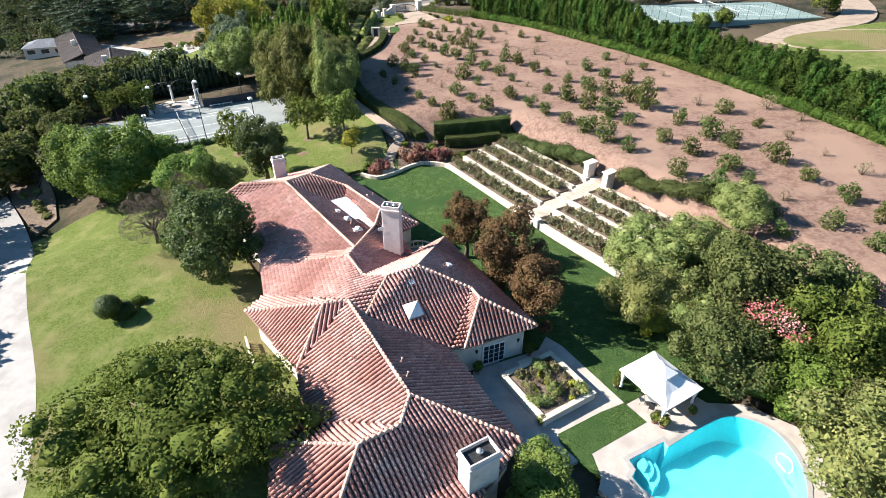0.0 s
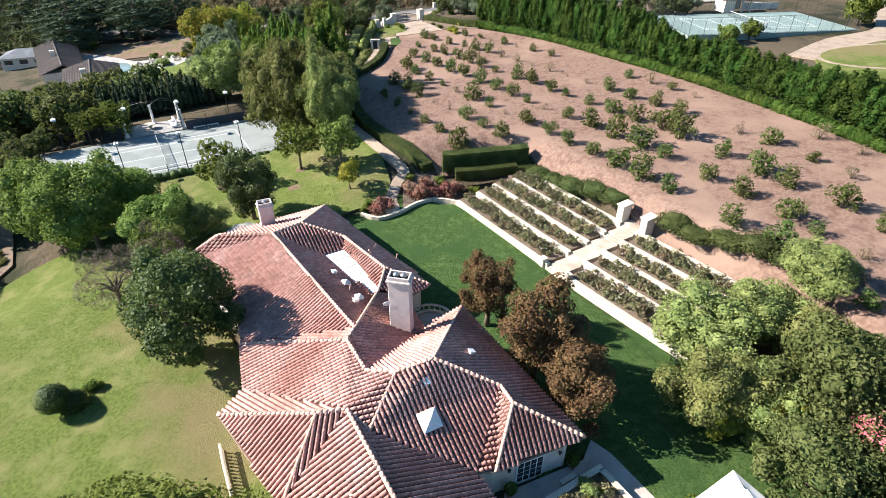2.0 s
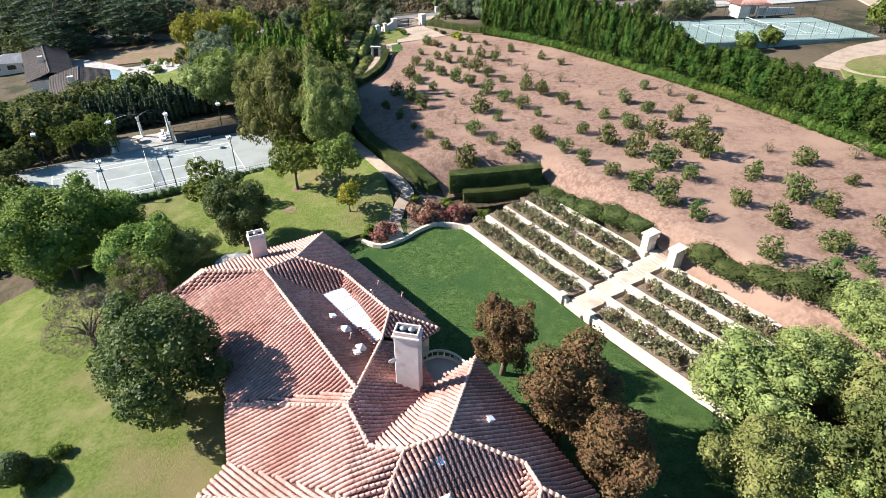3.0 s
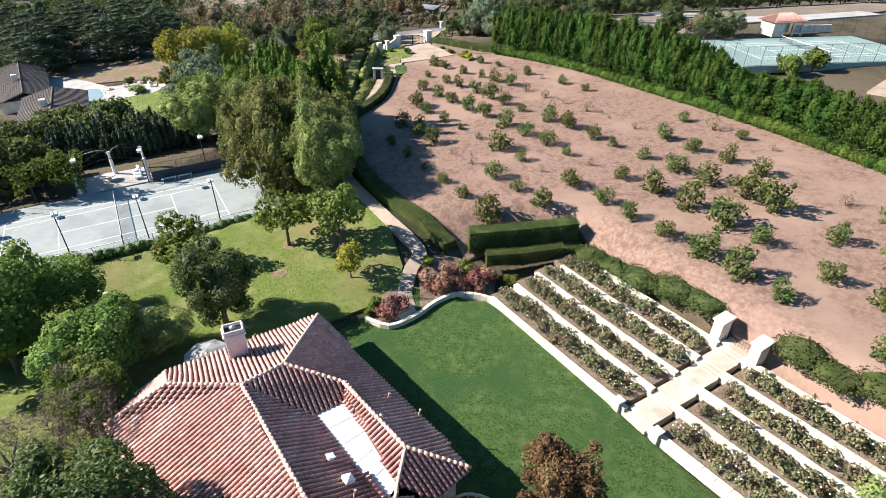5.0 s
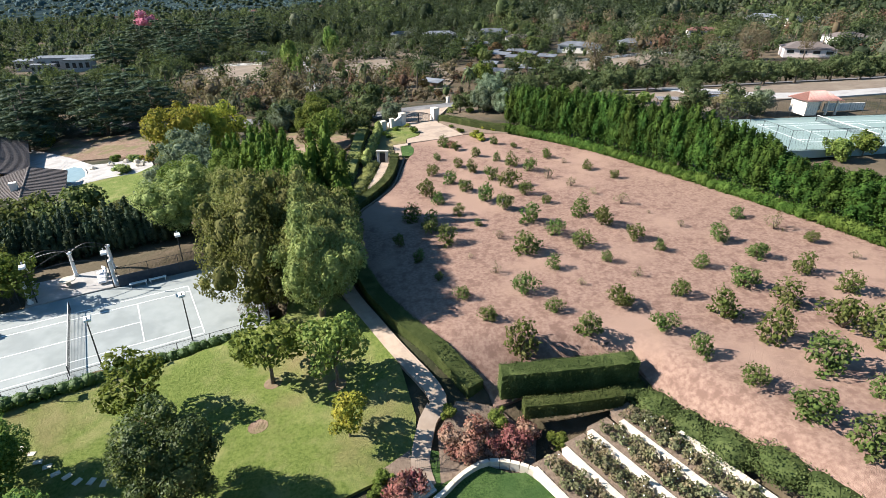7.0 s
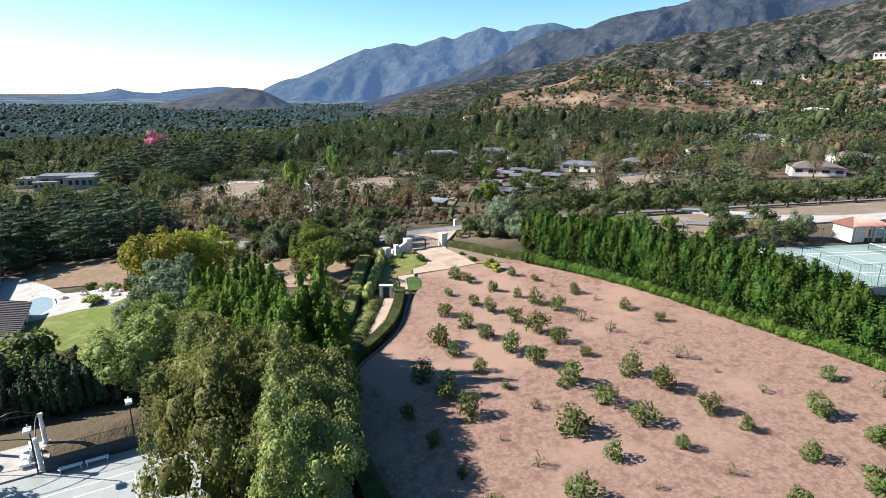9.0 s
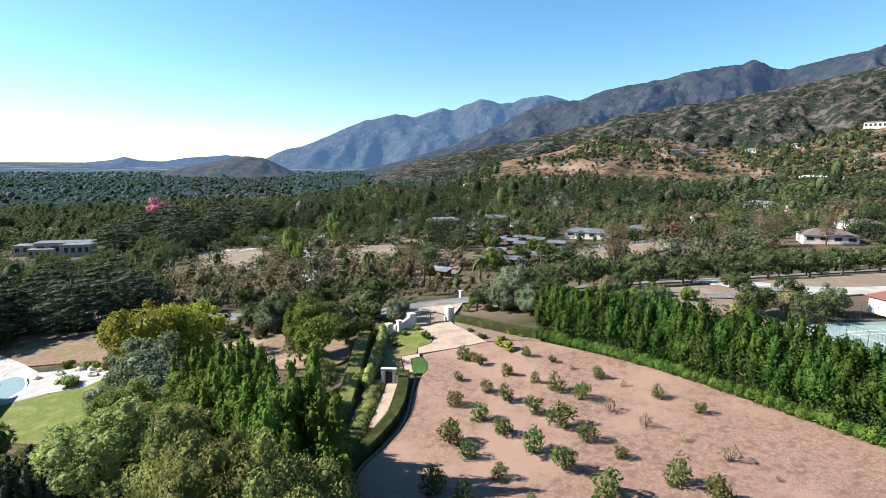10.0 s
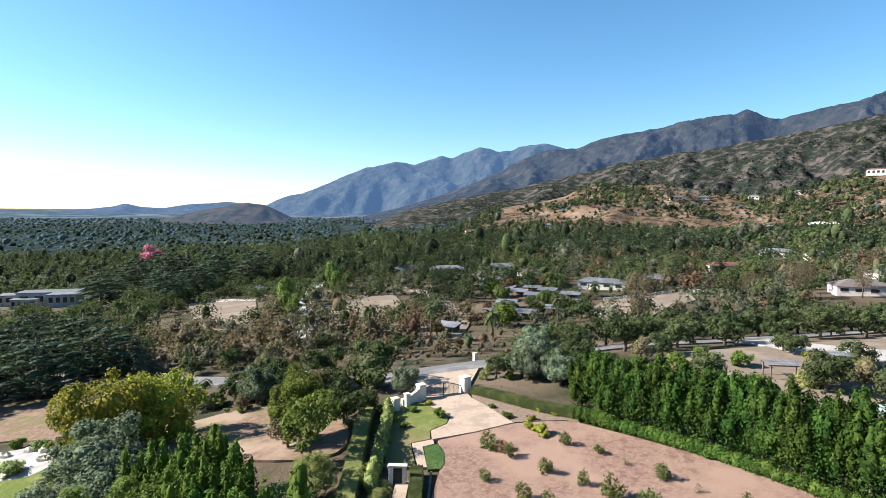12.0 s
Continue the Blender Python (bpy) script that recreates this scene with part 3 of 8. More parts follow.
def palm(variant):
    """A feather palm: ringed trunk and arching fronds with leaflets."""
    rng = np.random.RandomState(900 + variant)
    hgt = (9.5, 7.0, 11.0)[variant % 3]
    g = Geo()
    g.tube([(0, 0, -0.3), (0.1, 0, hgt * 0.5), (0, 0, hgt)], [0.32, 0.24, 0.26], 9)
    rows = []
    for i in range(34):
        ph, lift = i * 2.4, rng.uniform(-0.7, 1.15)
        ln = rng.uniform(2.3, 3.1)
        out = Vector((math.cos(ph), math.sin(ph), 0))
        side = Vector((-math.sin(ph), math.cos(ph), 0))
        prev = None
        for s in range(9):
            t = s / 8
            p = Vector((0, 0, hgt)) + out * ln * t * (1 - 0.15 * t) + Vector((0, 0, ln * (lift * t - 0.95 * t * t)))
            if prev:
                w = 0.5 * (1 - t * 0.75)
                for sg in (-1, 1):
                    tip = p + side * sg * w + out * 0.25 - Vector((0, 0, 0.16))
                    rows += [prev, p, tip, prev + side * sg * w * 0.85 + out * 0.1 - Vector((0, 0, 0.12))]
            prev = p
    V = np.array([tuple(p) for p in rows])
    return [("trunk", g.mesh("trunk", M_bark, True)), ("crown", raw_mesh("crown", V, np.arange(len(V)).reshape(-1, 4), M_lf["palm"]))]


def shrub(leaf, R, h, n, size, nl=8, core=0.75, slim=0.62, up=0.3, loose=0.9, shell=(0.84, 1.12), stems=3):
    def make(variant):
        seed = hash_of(leaf, R, h) + variant * 13
        rng = np.random.RandomState(seed)
        g = Geo()
        for i in range(stems):
            ph = i * 2.1 + rng.uniform(0, 1)
            g.tube([(0, 0, -0.1), (R * 0.25 * math.cos(ph), R * 0.25 * math.sin(ph), h * 0.4), (R * 0.5 * math.cos(ph), R * 0.5 * math.sin(ph), h * 0.8)], [0.05, 0.035, 0.012], 5)
        return [("trunk", g.mesh("trunk", M_bark, True)),
                ("crown", foliage("crown", clumps(seed, R, 0.0, h, nl, 0.5, -0.95), n, size, M_lf[leaf], seed, core, slim, up, loose, shell))]
    return make


KINDS = {
    "broad": simple_tree("mid", 9.2, 0.6, 10.2, 24000, 0.30, 70, 0.27, r=0.4),
    "broad_oak": simple_tree("brown_oak", 9.0, 0.4, 13.5, 20000, 0.34, 70, 0.27, r=0.4),
    "oak": simple_tree("oak", 4.2, 1.6, 9.0, 9000, 0.29, 26, 0.38),
    "round": simple_tree("mid", 3.9, 1.5, 8.2, 9000, 0.265, 26, 0.34),
    "light": simple_tree("light", 4.0, 1.2, 8.8, 9000, 0.265, 26, 0.34),
    "olive_green": simple_tree("olive", 3.2, 0.8, 6.6, 10000, 0.18, 34, 0.31),
    "silver": simple_tree("silver", 3.4, 0.8, 6.2, 5200, 0.27, 26, 0.34),
    "yellow": simple_tree("yellow", 4.6, 0.2, 9.6, 5600, 0.36, 26, 0.34),
    "rust": simple_tree("rust", 2.4, 0.8, 7.6, 9000, 0.18, 30, 0.30, core=0.6),
    "magnolia": simple_tree("glossy", 3.3, 0.9, 7.8, 13000, 0.2, 30, 0.32),
    "small": simple_tree("light", 2.0, 1.5, 5.6, 1700, 0.30, 10, 0.42, r=0.11, core=0.45),
    "airy": simple_tree("mid", 2.3, 1.5, 5.6, 1500, 0.32, 11, 0.42, r=0.12, core=0.4),
    "little": simple_tree("yellow", 1.4, 0.8, 3.6, 900, 0.26, 8, 0.45, r=0.07, core=0.5),
    "bare": simple_tree("twig", 3.0, 0.8, 6.0, 7000, 0.26, 20, 0.4, limbs=7, core=0.0, slim=0.16, loose=1.7),
    "street_olive": simple_tree("wood_mid", 3.0, 0.8, 5.0, 1500, 0.36, 14, 0.42),
    "dry_tree": simple_tree("dry", 3.0, 1.0, 6.5, 1600, 0.42, 14, 0.42, core=0.5),
    "sycamore": simple_tree("wood_brown", 5.6, 5.0, 19.0, 3200, 0.5, 26, 0.34, r=0.4, limbs=7, core=0.0, low=-0.9, trunk_h=13.0),
    "oak_far": simple_tree("oak", 4.6, 0.8, 9.4, 1700, 0.75, 16, 0.4),
    "mid_far": simple_tree("mid", 4.2, 0.8, 8.6, 1600, 0.75, 16, 0.4),
    "light_far": simple_tree("light", 3.8, 0.6, 7.4, 1500, 0.7, 16, 0.4),
    "red_far": simple_tree("rust", 2.8, 0.8, 6.0, 1100, 0.5, 12, 0.4, core=0.6),
    "plume": spires("plume", 1.9, 4.6, 7.6, 8, 0.82, 2200, 0.28, 1100),
    "column": column_tree, "conifer": conifer, "cypress": spires("conifer", 1.8, 4.8, 8.2, 10, 0.62, 900, 0.5, 700), "palm": palm,
    "citrus": shrub("orchard", 1.05, 2.0, 470, 0.25, 10, core=0.34, loose=1.3, shell=(0.55, 1.28), stems=5),
    "sapling": shrub("dry", 0.6, 1.3, 150, 0.22, 5, core=0.0, slim=0.3, loose=1.6),
    "rose": shrub("rose", 0.55, 0.9, 110, 0.22, 4, core=0.35, loose=1.4, stems=2),
    "red_shrub": shrub("red", 1.3, 2.2, 900, 0.22, 9, core=0.6),
    "green_shrub": shrub("mid", 1.2, 1.5, 700, 0.24, 8),
    "grey_shrub": shrub("olive", 1.4, 1.6, 700, 0.26, 8),
    "yellow_small": shrub("yellow", 0.9, 1.0, 300, 0.22, 6),
    "ball_shrub": shrub("glossy", 1.7, 2.9, 2600, 0.13, 1, core=0.95, loose=0.5, shell=(0.95, 1.04)),
}
# ---- land ----
ground = sheet("ground", axis(-130, 110, 1.6, 4900), axis(-20, 250, 1.6, 4900), lambda x, y: terrain(x, y) - 0.3, M_ground)
tagged(ground, "dry scrubby ground falling away to a wooded plain", "ground", kind="structure")


def EP(*ab):
    return [E(a, b) for a, b in ab]


drape("lawn_house", curve_pts(EP((-39, 18), (-40.5, 24), (-35, 29), (-33, 30.6), (-20, 31.4), (-8, 32), (4, 33.2), (16, 32), (26, 26)), 3) + EP((26, 20), (8.6, 17.2), (8.6, 12.5), (-10, 11), (-20, 10.5), (-37, 9.6)), 0.06, M_lawn, 1.4,
      label="dense dark green mown lawn beside the house", category="lawn")
drape("lawn_west", curve_pts([(-31, 84), (-38, 84), (-46, 84), (-63.5, 71.5), (-58.5, 61.5), (-50.5, 49), (-42, 36), (-36, 25), (-32, 13), (-31, 2)], 3) + [(-12, 6), (-13, 22), (-12, 36), (-19, 45), (-21, 52), (-31, 66)], 0.06, M_lawn2, 1.5,
      label="sunlit lawn with dry yellow and bare patches", category="lawn")
drape("lawn_north", EP((-40, 8), (-40, 22), (-44, 24.5), (-52, 26.4), (-63, 26.0), (-74, 24), (-71, 15), (-70.2, 0), (-70.2, -14), (-60, -22), (-48, -16), (-40, -6)), 0.06, M_lawn2, 1.5,
      label="sloping sunlit lawn with a few small trees", category="lawn")
drape("orchard_soil", curve_pts([(-2.2, 93.0), (-3.4, 95.8), (-8.1, 100.4), (-12.8, 107.5), (-17.9, 116.1), (-20.2, 126), (-20.0, 134.4), (-17.7, 139.5), (-15.2, 145.8), (-14.4, 154.8), (-13.2, 162.4)], 3) +
      [(-12.6, 164.4), (-12.5, 167.6), (-13.3, 171.6), (-7.5, 173.5), (-1.4, 176.0)] + curve_pts([(2.3, 176.1), (6.8, 175.6), (9.4, 174.0), (26, 157), (38, 137.5), (46, 124), (54, 106), (60, 88), (66, 68), (70, 40)], 3) +
      [(46, 20), (41, 36), (36, 49.4), (31.9, 61.2), (25.2, 70.7), (23.2, 78.2), (13.6, 93.4), (12.6, 96.0), (4, 95.6)], 0.06, M_soil, 1.6,
      label="bare reddish orchard soil with tracks and stains", category="soil")
drape("driveway_west", ribbon(curve_pts([(-95, 96), (-80, 82), (-66.5, 67), (-54, 48.4), (-43.6, 33.4), (-36.5, 17.5), (-33.5, 0)], 4), 9.6), 0.08, M_concrete, 2.0,
      label="pale concrete driveway dappled with tree shade", category="driveway")
drape("flower_bed_west", [(-88, 101), (-79.6, 98), (-68.6, 86), (-63.6, 78), (-64.5, 73.6), (-75, 84)], 0.07, M_bed, 1.5, label="brown mulched bed beside the driveway", category="flower bed")

# gate apron, front walk, far road
drape("pavement_gate", [(-16.0, 191.0), (-14.6, 187), (-12.6, 182.5), (-11.2, 180.0), (-11.8, 177.4), (-14.4, 175.2), (-14.2, 172.0), (-7.5, 173.8), (-1.4, 176.3), (-4.1, 182.4), (-7.0, 188.4), (-7.8, 192.6)], 0.09, M_path, 1.6,
      label="pale sunlit paved apron inside the gate", category="driveway")
drape("walk_front", [(-17.2, 171.0), (-16.1, 163.4), (-14.9, 163.4), (-15.6, 169.7), (-13.9, 170.4), (-14.1, 172.0)], 0.10, M_path, 1.5, label="pale paved walk to the gate", category="path")
drape("lawn_gate", [(-14.8, 162.7), (-13.0, 162.6), (-12.5, 164.5), (-12.5, 167.4), (-13.4, 170.2), (-15.4, 169.6)], 0.11, M_lawn, 1.5, label="small mown lawn panel by the gate walk", category="lawn")
drape("lawn_entry", [(-17.4, 171.2), (-14.5, 172.2), (-14.5, 175.4), (-12.0, 177.6), (-11.4, 180.0), (-12.8, 182.6), (-15.2, 187.6), (-17.2, 189.6), (-22, 184), (-21, 172), (-20.6, 164), (-16.4, 163.6)], 0.08, M_lawn2, 1.5, label="green planted verge inside the gate", category="lawn")
ROAD = curve_pts([(-150, 268), (-110, 246), (-67, 231), (-30, 209), (-8, 213), (9, 219), (34, 227.5), (62, 228), (95, 232), (140, 240), (220, 262)], 5)
drape("road", ribbon(ROAD, 7.5), 0.10, M_asphalt, 2.5, label="grey asphalt road curving past the estates", category="road")
drape("road_apron", [(-16.4, 190.6), (-8.0, 192.4), (-4, 210), (-19, 207)], 0.13, M_path, 2.0, label="pale paved apron outside the gate", category="driveway")
drape("drive_east", curve_pts([(70, 231), (72, 219), (80, 208), (95, 204), (118, 206)], 4) + [(120, 200), (96, 197), (76, 199), (64, 206), (60, 230)], 0.10, M_concrete, 2.5, label="pale concrete drive off the road", category="driveway")

# dry field, arena, paddock, neighbour's land
drape("dry_field", curve_pts([(-66, 198), (-52, 203), (-38, 197), (-30, 186), (-27, 172), (-33, 168), (-46, 172), (-60, 182), (-66, 198)], 3)[:-1], 0.08, M_field, 2.0, label="bare brown field in tree shade", category="field")
drape("riding_arena", [(-146, 390), (-136, 400), (-109, 388), (-90, 330), (-82, 294), (-96, 299), (-121, 338)], 0.25, M_dirt, 5.0, label="pale sandy riding arena", category="arena")
drape("paddock", [(46, 300), (58, 318), (98, 328), (92, 308), (75, 296), (54, 270), (47, 272)], 0.25, M_dirt, 4.0, label="dusty horse paddock behind a white fence", category="paddock")
drape("dirt_lot", [(-62, 388), (-37, 394), (-28, 345), (-36, 304), (-54, 302), (-60, 340)], 0.2, M_dirt, 4.0, label="bare dusty lot between trees", category="lot")
drape("lane", ribbon(curve_pts([(-10, 262), (-4, 285), (-3, 304), (-7, 331), (-19, 372), (-40, 412)], 4), 6.0), 0.15, M_dirt, 3.0, label="pale dusty lane", category="lane")
drape("lane_west", ribbon(curve_pts([(-58, 280), (-63, 306), (-73, 347), (-84, 416), (-82, 450)], 4), 7.0), 0.18, M_concrete, 4.0, label="pale concrete lane among trees", category="lane")
drape("neighbour_terrace", [(-141, 227), (-127, 218), (-112, 207), (-102, 198), (-97, 197), (-90, 198), (-83, 193), (-80, 188), (-82, 183), (-89, 182), (-97, 178), (-103, 178), (-108, 186), (-118, 196), (-132, 212)], 0.10, M_concrete, 2.0, label="pale concrete terrace round a pool", category="terrace")
drape("neighbour_lawn", curve_pts([(-97, 177.6), (-91, 181), (-86, 182.6), (-80, 188), (-75, 191), (-68, 168), (-71, 158), (-80, 160), (-92, 167), (-97, 177.6)], 3)[:-1], 0.09, M_lawn2, 2.0, label="sunlit green lawn below a pool terrace", category="lawn")
drape("dry_slope", [(-128, 208), (-98, 203), (-84, 197), (-72, 194), (-74, 220), (-100, 232), (-134, 236)], 0.08, M_field, 2.5, label="dry brown slope under trees", category="slope")
# ---- the house ----
from mathutils.bvhtree import BVHTree

N = dict(
    n1=(-17.9, 79.5, 3.3), n2=(-18.4, 68.8, 6.9), n3=(-21.2, 66.5, 6.9), n4=(-13.5, 68.1, 5.5), n5=(-8.0, 61.6, 5.5), n6=(-3.2, 61.3, 3.5),
    n7=(-8.5, 58.1, 5.0), n8=(-9.7, 50.3, 7.0), n9=(-10.2, 48.7, 7.0), n10=(-8.1, 44.9, 7.2), n11=(-5.6, 44.3, 7.6), n12=(0.1, 56.6, 4.3),
    n13=(-2.6, 45.2, 8.2), n14=(2.9, 44.4, 5.9), n15=(9.2, 40.7, 4.2), n16=(3.6, 42.0, 6.6), n17=(2.1, 38.0, 3.8), n18=(-7.3, 39.6, 6.4),
    n19=(-9.1, 41.0, 7.1), n20=(-11.4, 40.8, 6.9), n21=(-20.2, 43.1, 4.0), n22=(-2.6, 29.7, 6.7), n23=(-3.2, 26.8, 6.7), n24=(-6.1, 25.1, 6.7),
    n25=(6.2, 27.9, 3.6), n26=(0.6, 37.8, 3.9), f1=(-15.6, 65.4, 4.6), f2=(-13.2, 66.9, 4.6), f3=(-8.5, 59.2, 4.6), f4=(-9.2, 57.8, 4.6),
    p8=(-5.9, 58.6, 3.5), p10=(-3.6, 53.6, 3.8), r1=(-13.2, 35.3, 3.8), r2=(-11.2, 29.4, 3.8), r3=(-13.4, 27.4, 3.8), sw=(-12.4, 22.2, 3.7),
    s1=(1.6, 21.0, 3.6), ss=(-8.0, 18.5, 3.6), q=(-19.0, 46.0, 3.8), m1=(-20.8, 51.4, 4.0), e1=(-22.4, 55.6, 3.6), c=(-32.6, 65.6, 3.4),
    hip=(-27.6, 67.3, 6.2), bn=(-30.2, 71.4, 3.4))
SLOPES = ["n1 n2 n4 n5 n6", "n1 bn hip n3 n2", "hip bn c", "hip c e1 m1 n8 n3", "m1 n9 n8", "m1 q n19 n18 n11 n10 n9", "n2 n3 f1 f2 n4", "n3 n8 n7 f4 f1",
          "n4 f2 f3 n5", "n5 f3 p8 n6", "n8 n9 n10 p10 p8 n7", "n10 n11 n13 n12 p10", "n13 n14 n16 n15 n12", "n11 n18 n26 n14 n13", "n14 n26 n17 n16", "n16 n17 n15",
          "n19 n20 n21 q", "n20 r1 n21", "n19 r1 n20", "n19 n22 n23 r2 r1", "n23 n24 r3 r2", "n24 ss sw r3", "n22 n25 s1 ss n24 n23", "n18 n19 n22 n25 n26"]
RIDGES = ["n1 n2", "n2 n3", "n2 n4", "n4 n5", "n5 n6", "n3 hip", "hip bn", "hip c", "n3 n8", "n8 n7", "n7 f3", "n5 f3", "n8 n9", "n9 n10", "n10 n11", "n11 n13", "n13 n12", "n13 n14",
          "n14 n16", "n16 n15", "n16 n17", "n11 n18", "n19 n20", "n20 n21", "n20 r1", "n19 n22", "n22 n23", "n23 n24", "n22 n25", "n24 ss", "n24 r3", "n9 m1", "n18 n19"]
EAVES = "n1 n6 p8 p10 n12 n15 n17 n26 n25 s1 ss sw r3 r2 r1 n21 q m1 e1 c bn".split()

house = thing("house", (-9.1, 41.0, 0.0), "rambling house with pink-red clay tile roofs and cream stucco walls", "house")
HB = house.matrix_basis.inverted()


def P(k):
    return HB @ Vector(N[k])


# walls under the eaves
inner = []
ring = [Vector(N[k][:2]) for k in EAVES]
for i, p in enumerate(ring):
    d0, d1 = (p - ring[i - 1]).normalized(), (ring[(i + 1) % len(ring)] - p).normalized()
    n0, n1 = Vector((d0.y, -d0.x)), Vector((d1.y, -d1.x))
    bis = n0 + n1
    bis = bis / max(0.5, bis.length_squared / 2)
    inner.append(p + bis * 0.75)
area = sum(a.x * b.y - b.x * a.y for a, b in zip(ring, ring[1:] + ring[:1]))
if area > 0:
    inner = [2 * p - q for p, q in zip(ring, inner)]
for i, p in enumerate(inner):
    q = inner[(i + 1) % len(inner)]
    d = (q - p).normalized()
    o = Vector((-d.y, d.x)) * 0.3 * (1 if area > 0 else -1)
    za, zb = N[EAVES[i]][2], N[EAVES[(i + 1) % len(EAVES)]][2]
    g = Geo().prism([(HB @ Vector((*v, 0))).xy for v in (p, q, q + o, p + o)], -3.0, [za - 0.12, zb - 0.12, zb - 0.02, za - 0.02])
    part("wall", g, M_stucco, house)

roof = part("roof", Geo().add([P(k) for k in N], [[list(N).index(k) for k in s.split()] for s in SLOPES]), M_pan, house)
roof.data.calc_loop_triangles()
roof_tree = BVHTree.FromPolygons([v.co for v in roof.data.vertices], [tuple(t.vertices) for t in roof.data.loop_triangles])
edge = Geo()
for i, k in enumerate(EAVES):
    a, b = P(k), P(EAVES[(i + 1) % len(EAVES)])
    edge.tube([a - Vector((0, 0, 0.06)), b - Vector((0, 0, 0.06))], 0.09, 6)
part("gutter", edge, M_wood, house)


def inside(p, poly):
    hit, j = False, len(poly) - 1
    for i in range(len(poly)):
        a, b = poly[i], poly[j]
        if (a[1] > p[1]) != (b[1] > p[1]) and p[0] < (b[0] - a[0]) * (p[1] - a[1]) / (b[1] - a[1]) + a[0]:
            hit = not hit
        j = i
    return hit


def barrel(w, ln, n=5):
    """One half-round tile: high along its middle, its lower end lifted over the next."""
    vs, fs = [], []
    for k, (y, r, z) in enumerate(((0, 0.5, 0.028), (ln, 0.44, 0.0))):
        for i in range(n + 1):
            t = math.pi * i / n
            vs.append((w * r * math.cos(t), y, z + w * r * 1.25 * math.sin(t)))
    for i in range(n):
        fs.append((i, n + 1 + i, n + 2 + i, i + 1))
    fs.append(tuple(range(n + 1)))
    return vs, fs


TW, TL = 0.40, 0.42
tv, tf = barrel(TW * 0.74, TL + 0.05)
tile_mesh = Geo().add(tv, tf).mesh("tile", M_tile, True)
tv = np.array(tv)
rng = np.random.RandomState(4)
singles = []
for s in SLOPES:
    pts = [P(k) for k in s.split()]
    c0 = sum(pts, Vector()) / len(pts)
    nrm = Vector(np.linalg.svd(np.array([tuple(p - c0) for p in pts]))[2][2])
    if nrm.z < 0:
        nrm = -nrm
    up = (Vector((0, 0, 1)) - nrm * nrm.z).normalized()
    ac = up.cross(nrm).normalized()
    flat = [((p - c0).dot(ac), (p - c0).dot(up)) for p in pts]
    x0, x1 = min(p[0] for p in flat), max(p[0] for p in flat)
    y0, y1 = min(p[1] for p in flat), max(p[1] for p in flat)
    vs, fs = [], []
    x = x0 + TW * 0.5
    while x < x1:
        y = y0 - 0.04
        while y < y1:
            if inside((x, y + TL * 0.5), flat):
                base = c0 + ac * x + up * (y + TL * 0.5)
                top = roof_tree.ray_cast(base + Vector((0, 0, 3)), Vector((0, 0, -1)))[0]
                base = (top or base) - up * TL * 0.5 + nrm * 0.02
                m = Matrix((ac, up, nrm)).transposed().to_4x4()
                m.translation = base + ac * rng.uniform(-0.012, 0.012)
                m = m @ Matrix.Rotation(rng.uniform(-0.02, 0.02), 4, "Z")
                wp = house.matrix_basis @ base
                if wp.y < 30 and wp.x > -5 and len(singles) < 300 and s.startswith("n22"):
                    singles.append(m)
                else:
                    r = np.array(m)
                    fs += [tuple(len(vs) + i for i in f) for f in tf]
                    vs += list(map(tuple, tv @ r[:3, :3].T + r[:3, 3]))
            y += TL
        x += TW
    if vs:
        tagged(part("tiling", Geo().add(vs, fs), M_tile, roof, smooth=True), kind="stuff")
for m in singles:
    ob = new("tile", tile_mesh)
    ob.parent, ob.matrix_basis = roof, m

# ridge and hip caps: overlapping half-round tiles bedded in mortar
cap_mesh = Geo().tube([(0, 0, 0.09), (0, 0.5, 0.05)], [0.17, 0.14], 8).mesh("ridge_cap", M_cap, True)
caps, rest = 0, Geo()
for s in RIDGES:
    a, b = (P(k) for k in s.split())
    d = b - a
    n = max(2, int(d.length / 0.45))
    for i in range(n):
        p, q = a + d * (i / n), a + d * ((i + 1.12) / n)
        if caps < 300:
            side = d.cross(Vector((0, 0, 1))).normalized()
            m = Matrix((side, d.normalized(), side.cross(d.normalized()))).transposed().to_4x4()
            m.translation = p
            ob = new("ridge_cap", cap_mesh)
            ob.parent, ob.matrix_basis = roof, m @ Matrix.Diagonal((1, (q - p).length / 0.5, 1, 1))
            caps += 1
        else:
            rest.tube([p + Vector((0, 0, 0.09)), q + Vector((0, 0, 0.05))], [0.17, 0.14], 8)
tagged(part("ridge_capping", rest, M_cap, roof, "pale mortared ridge tiles", True), kind="stuff")


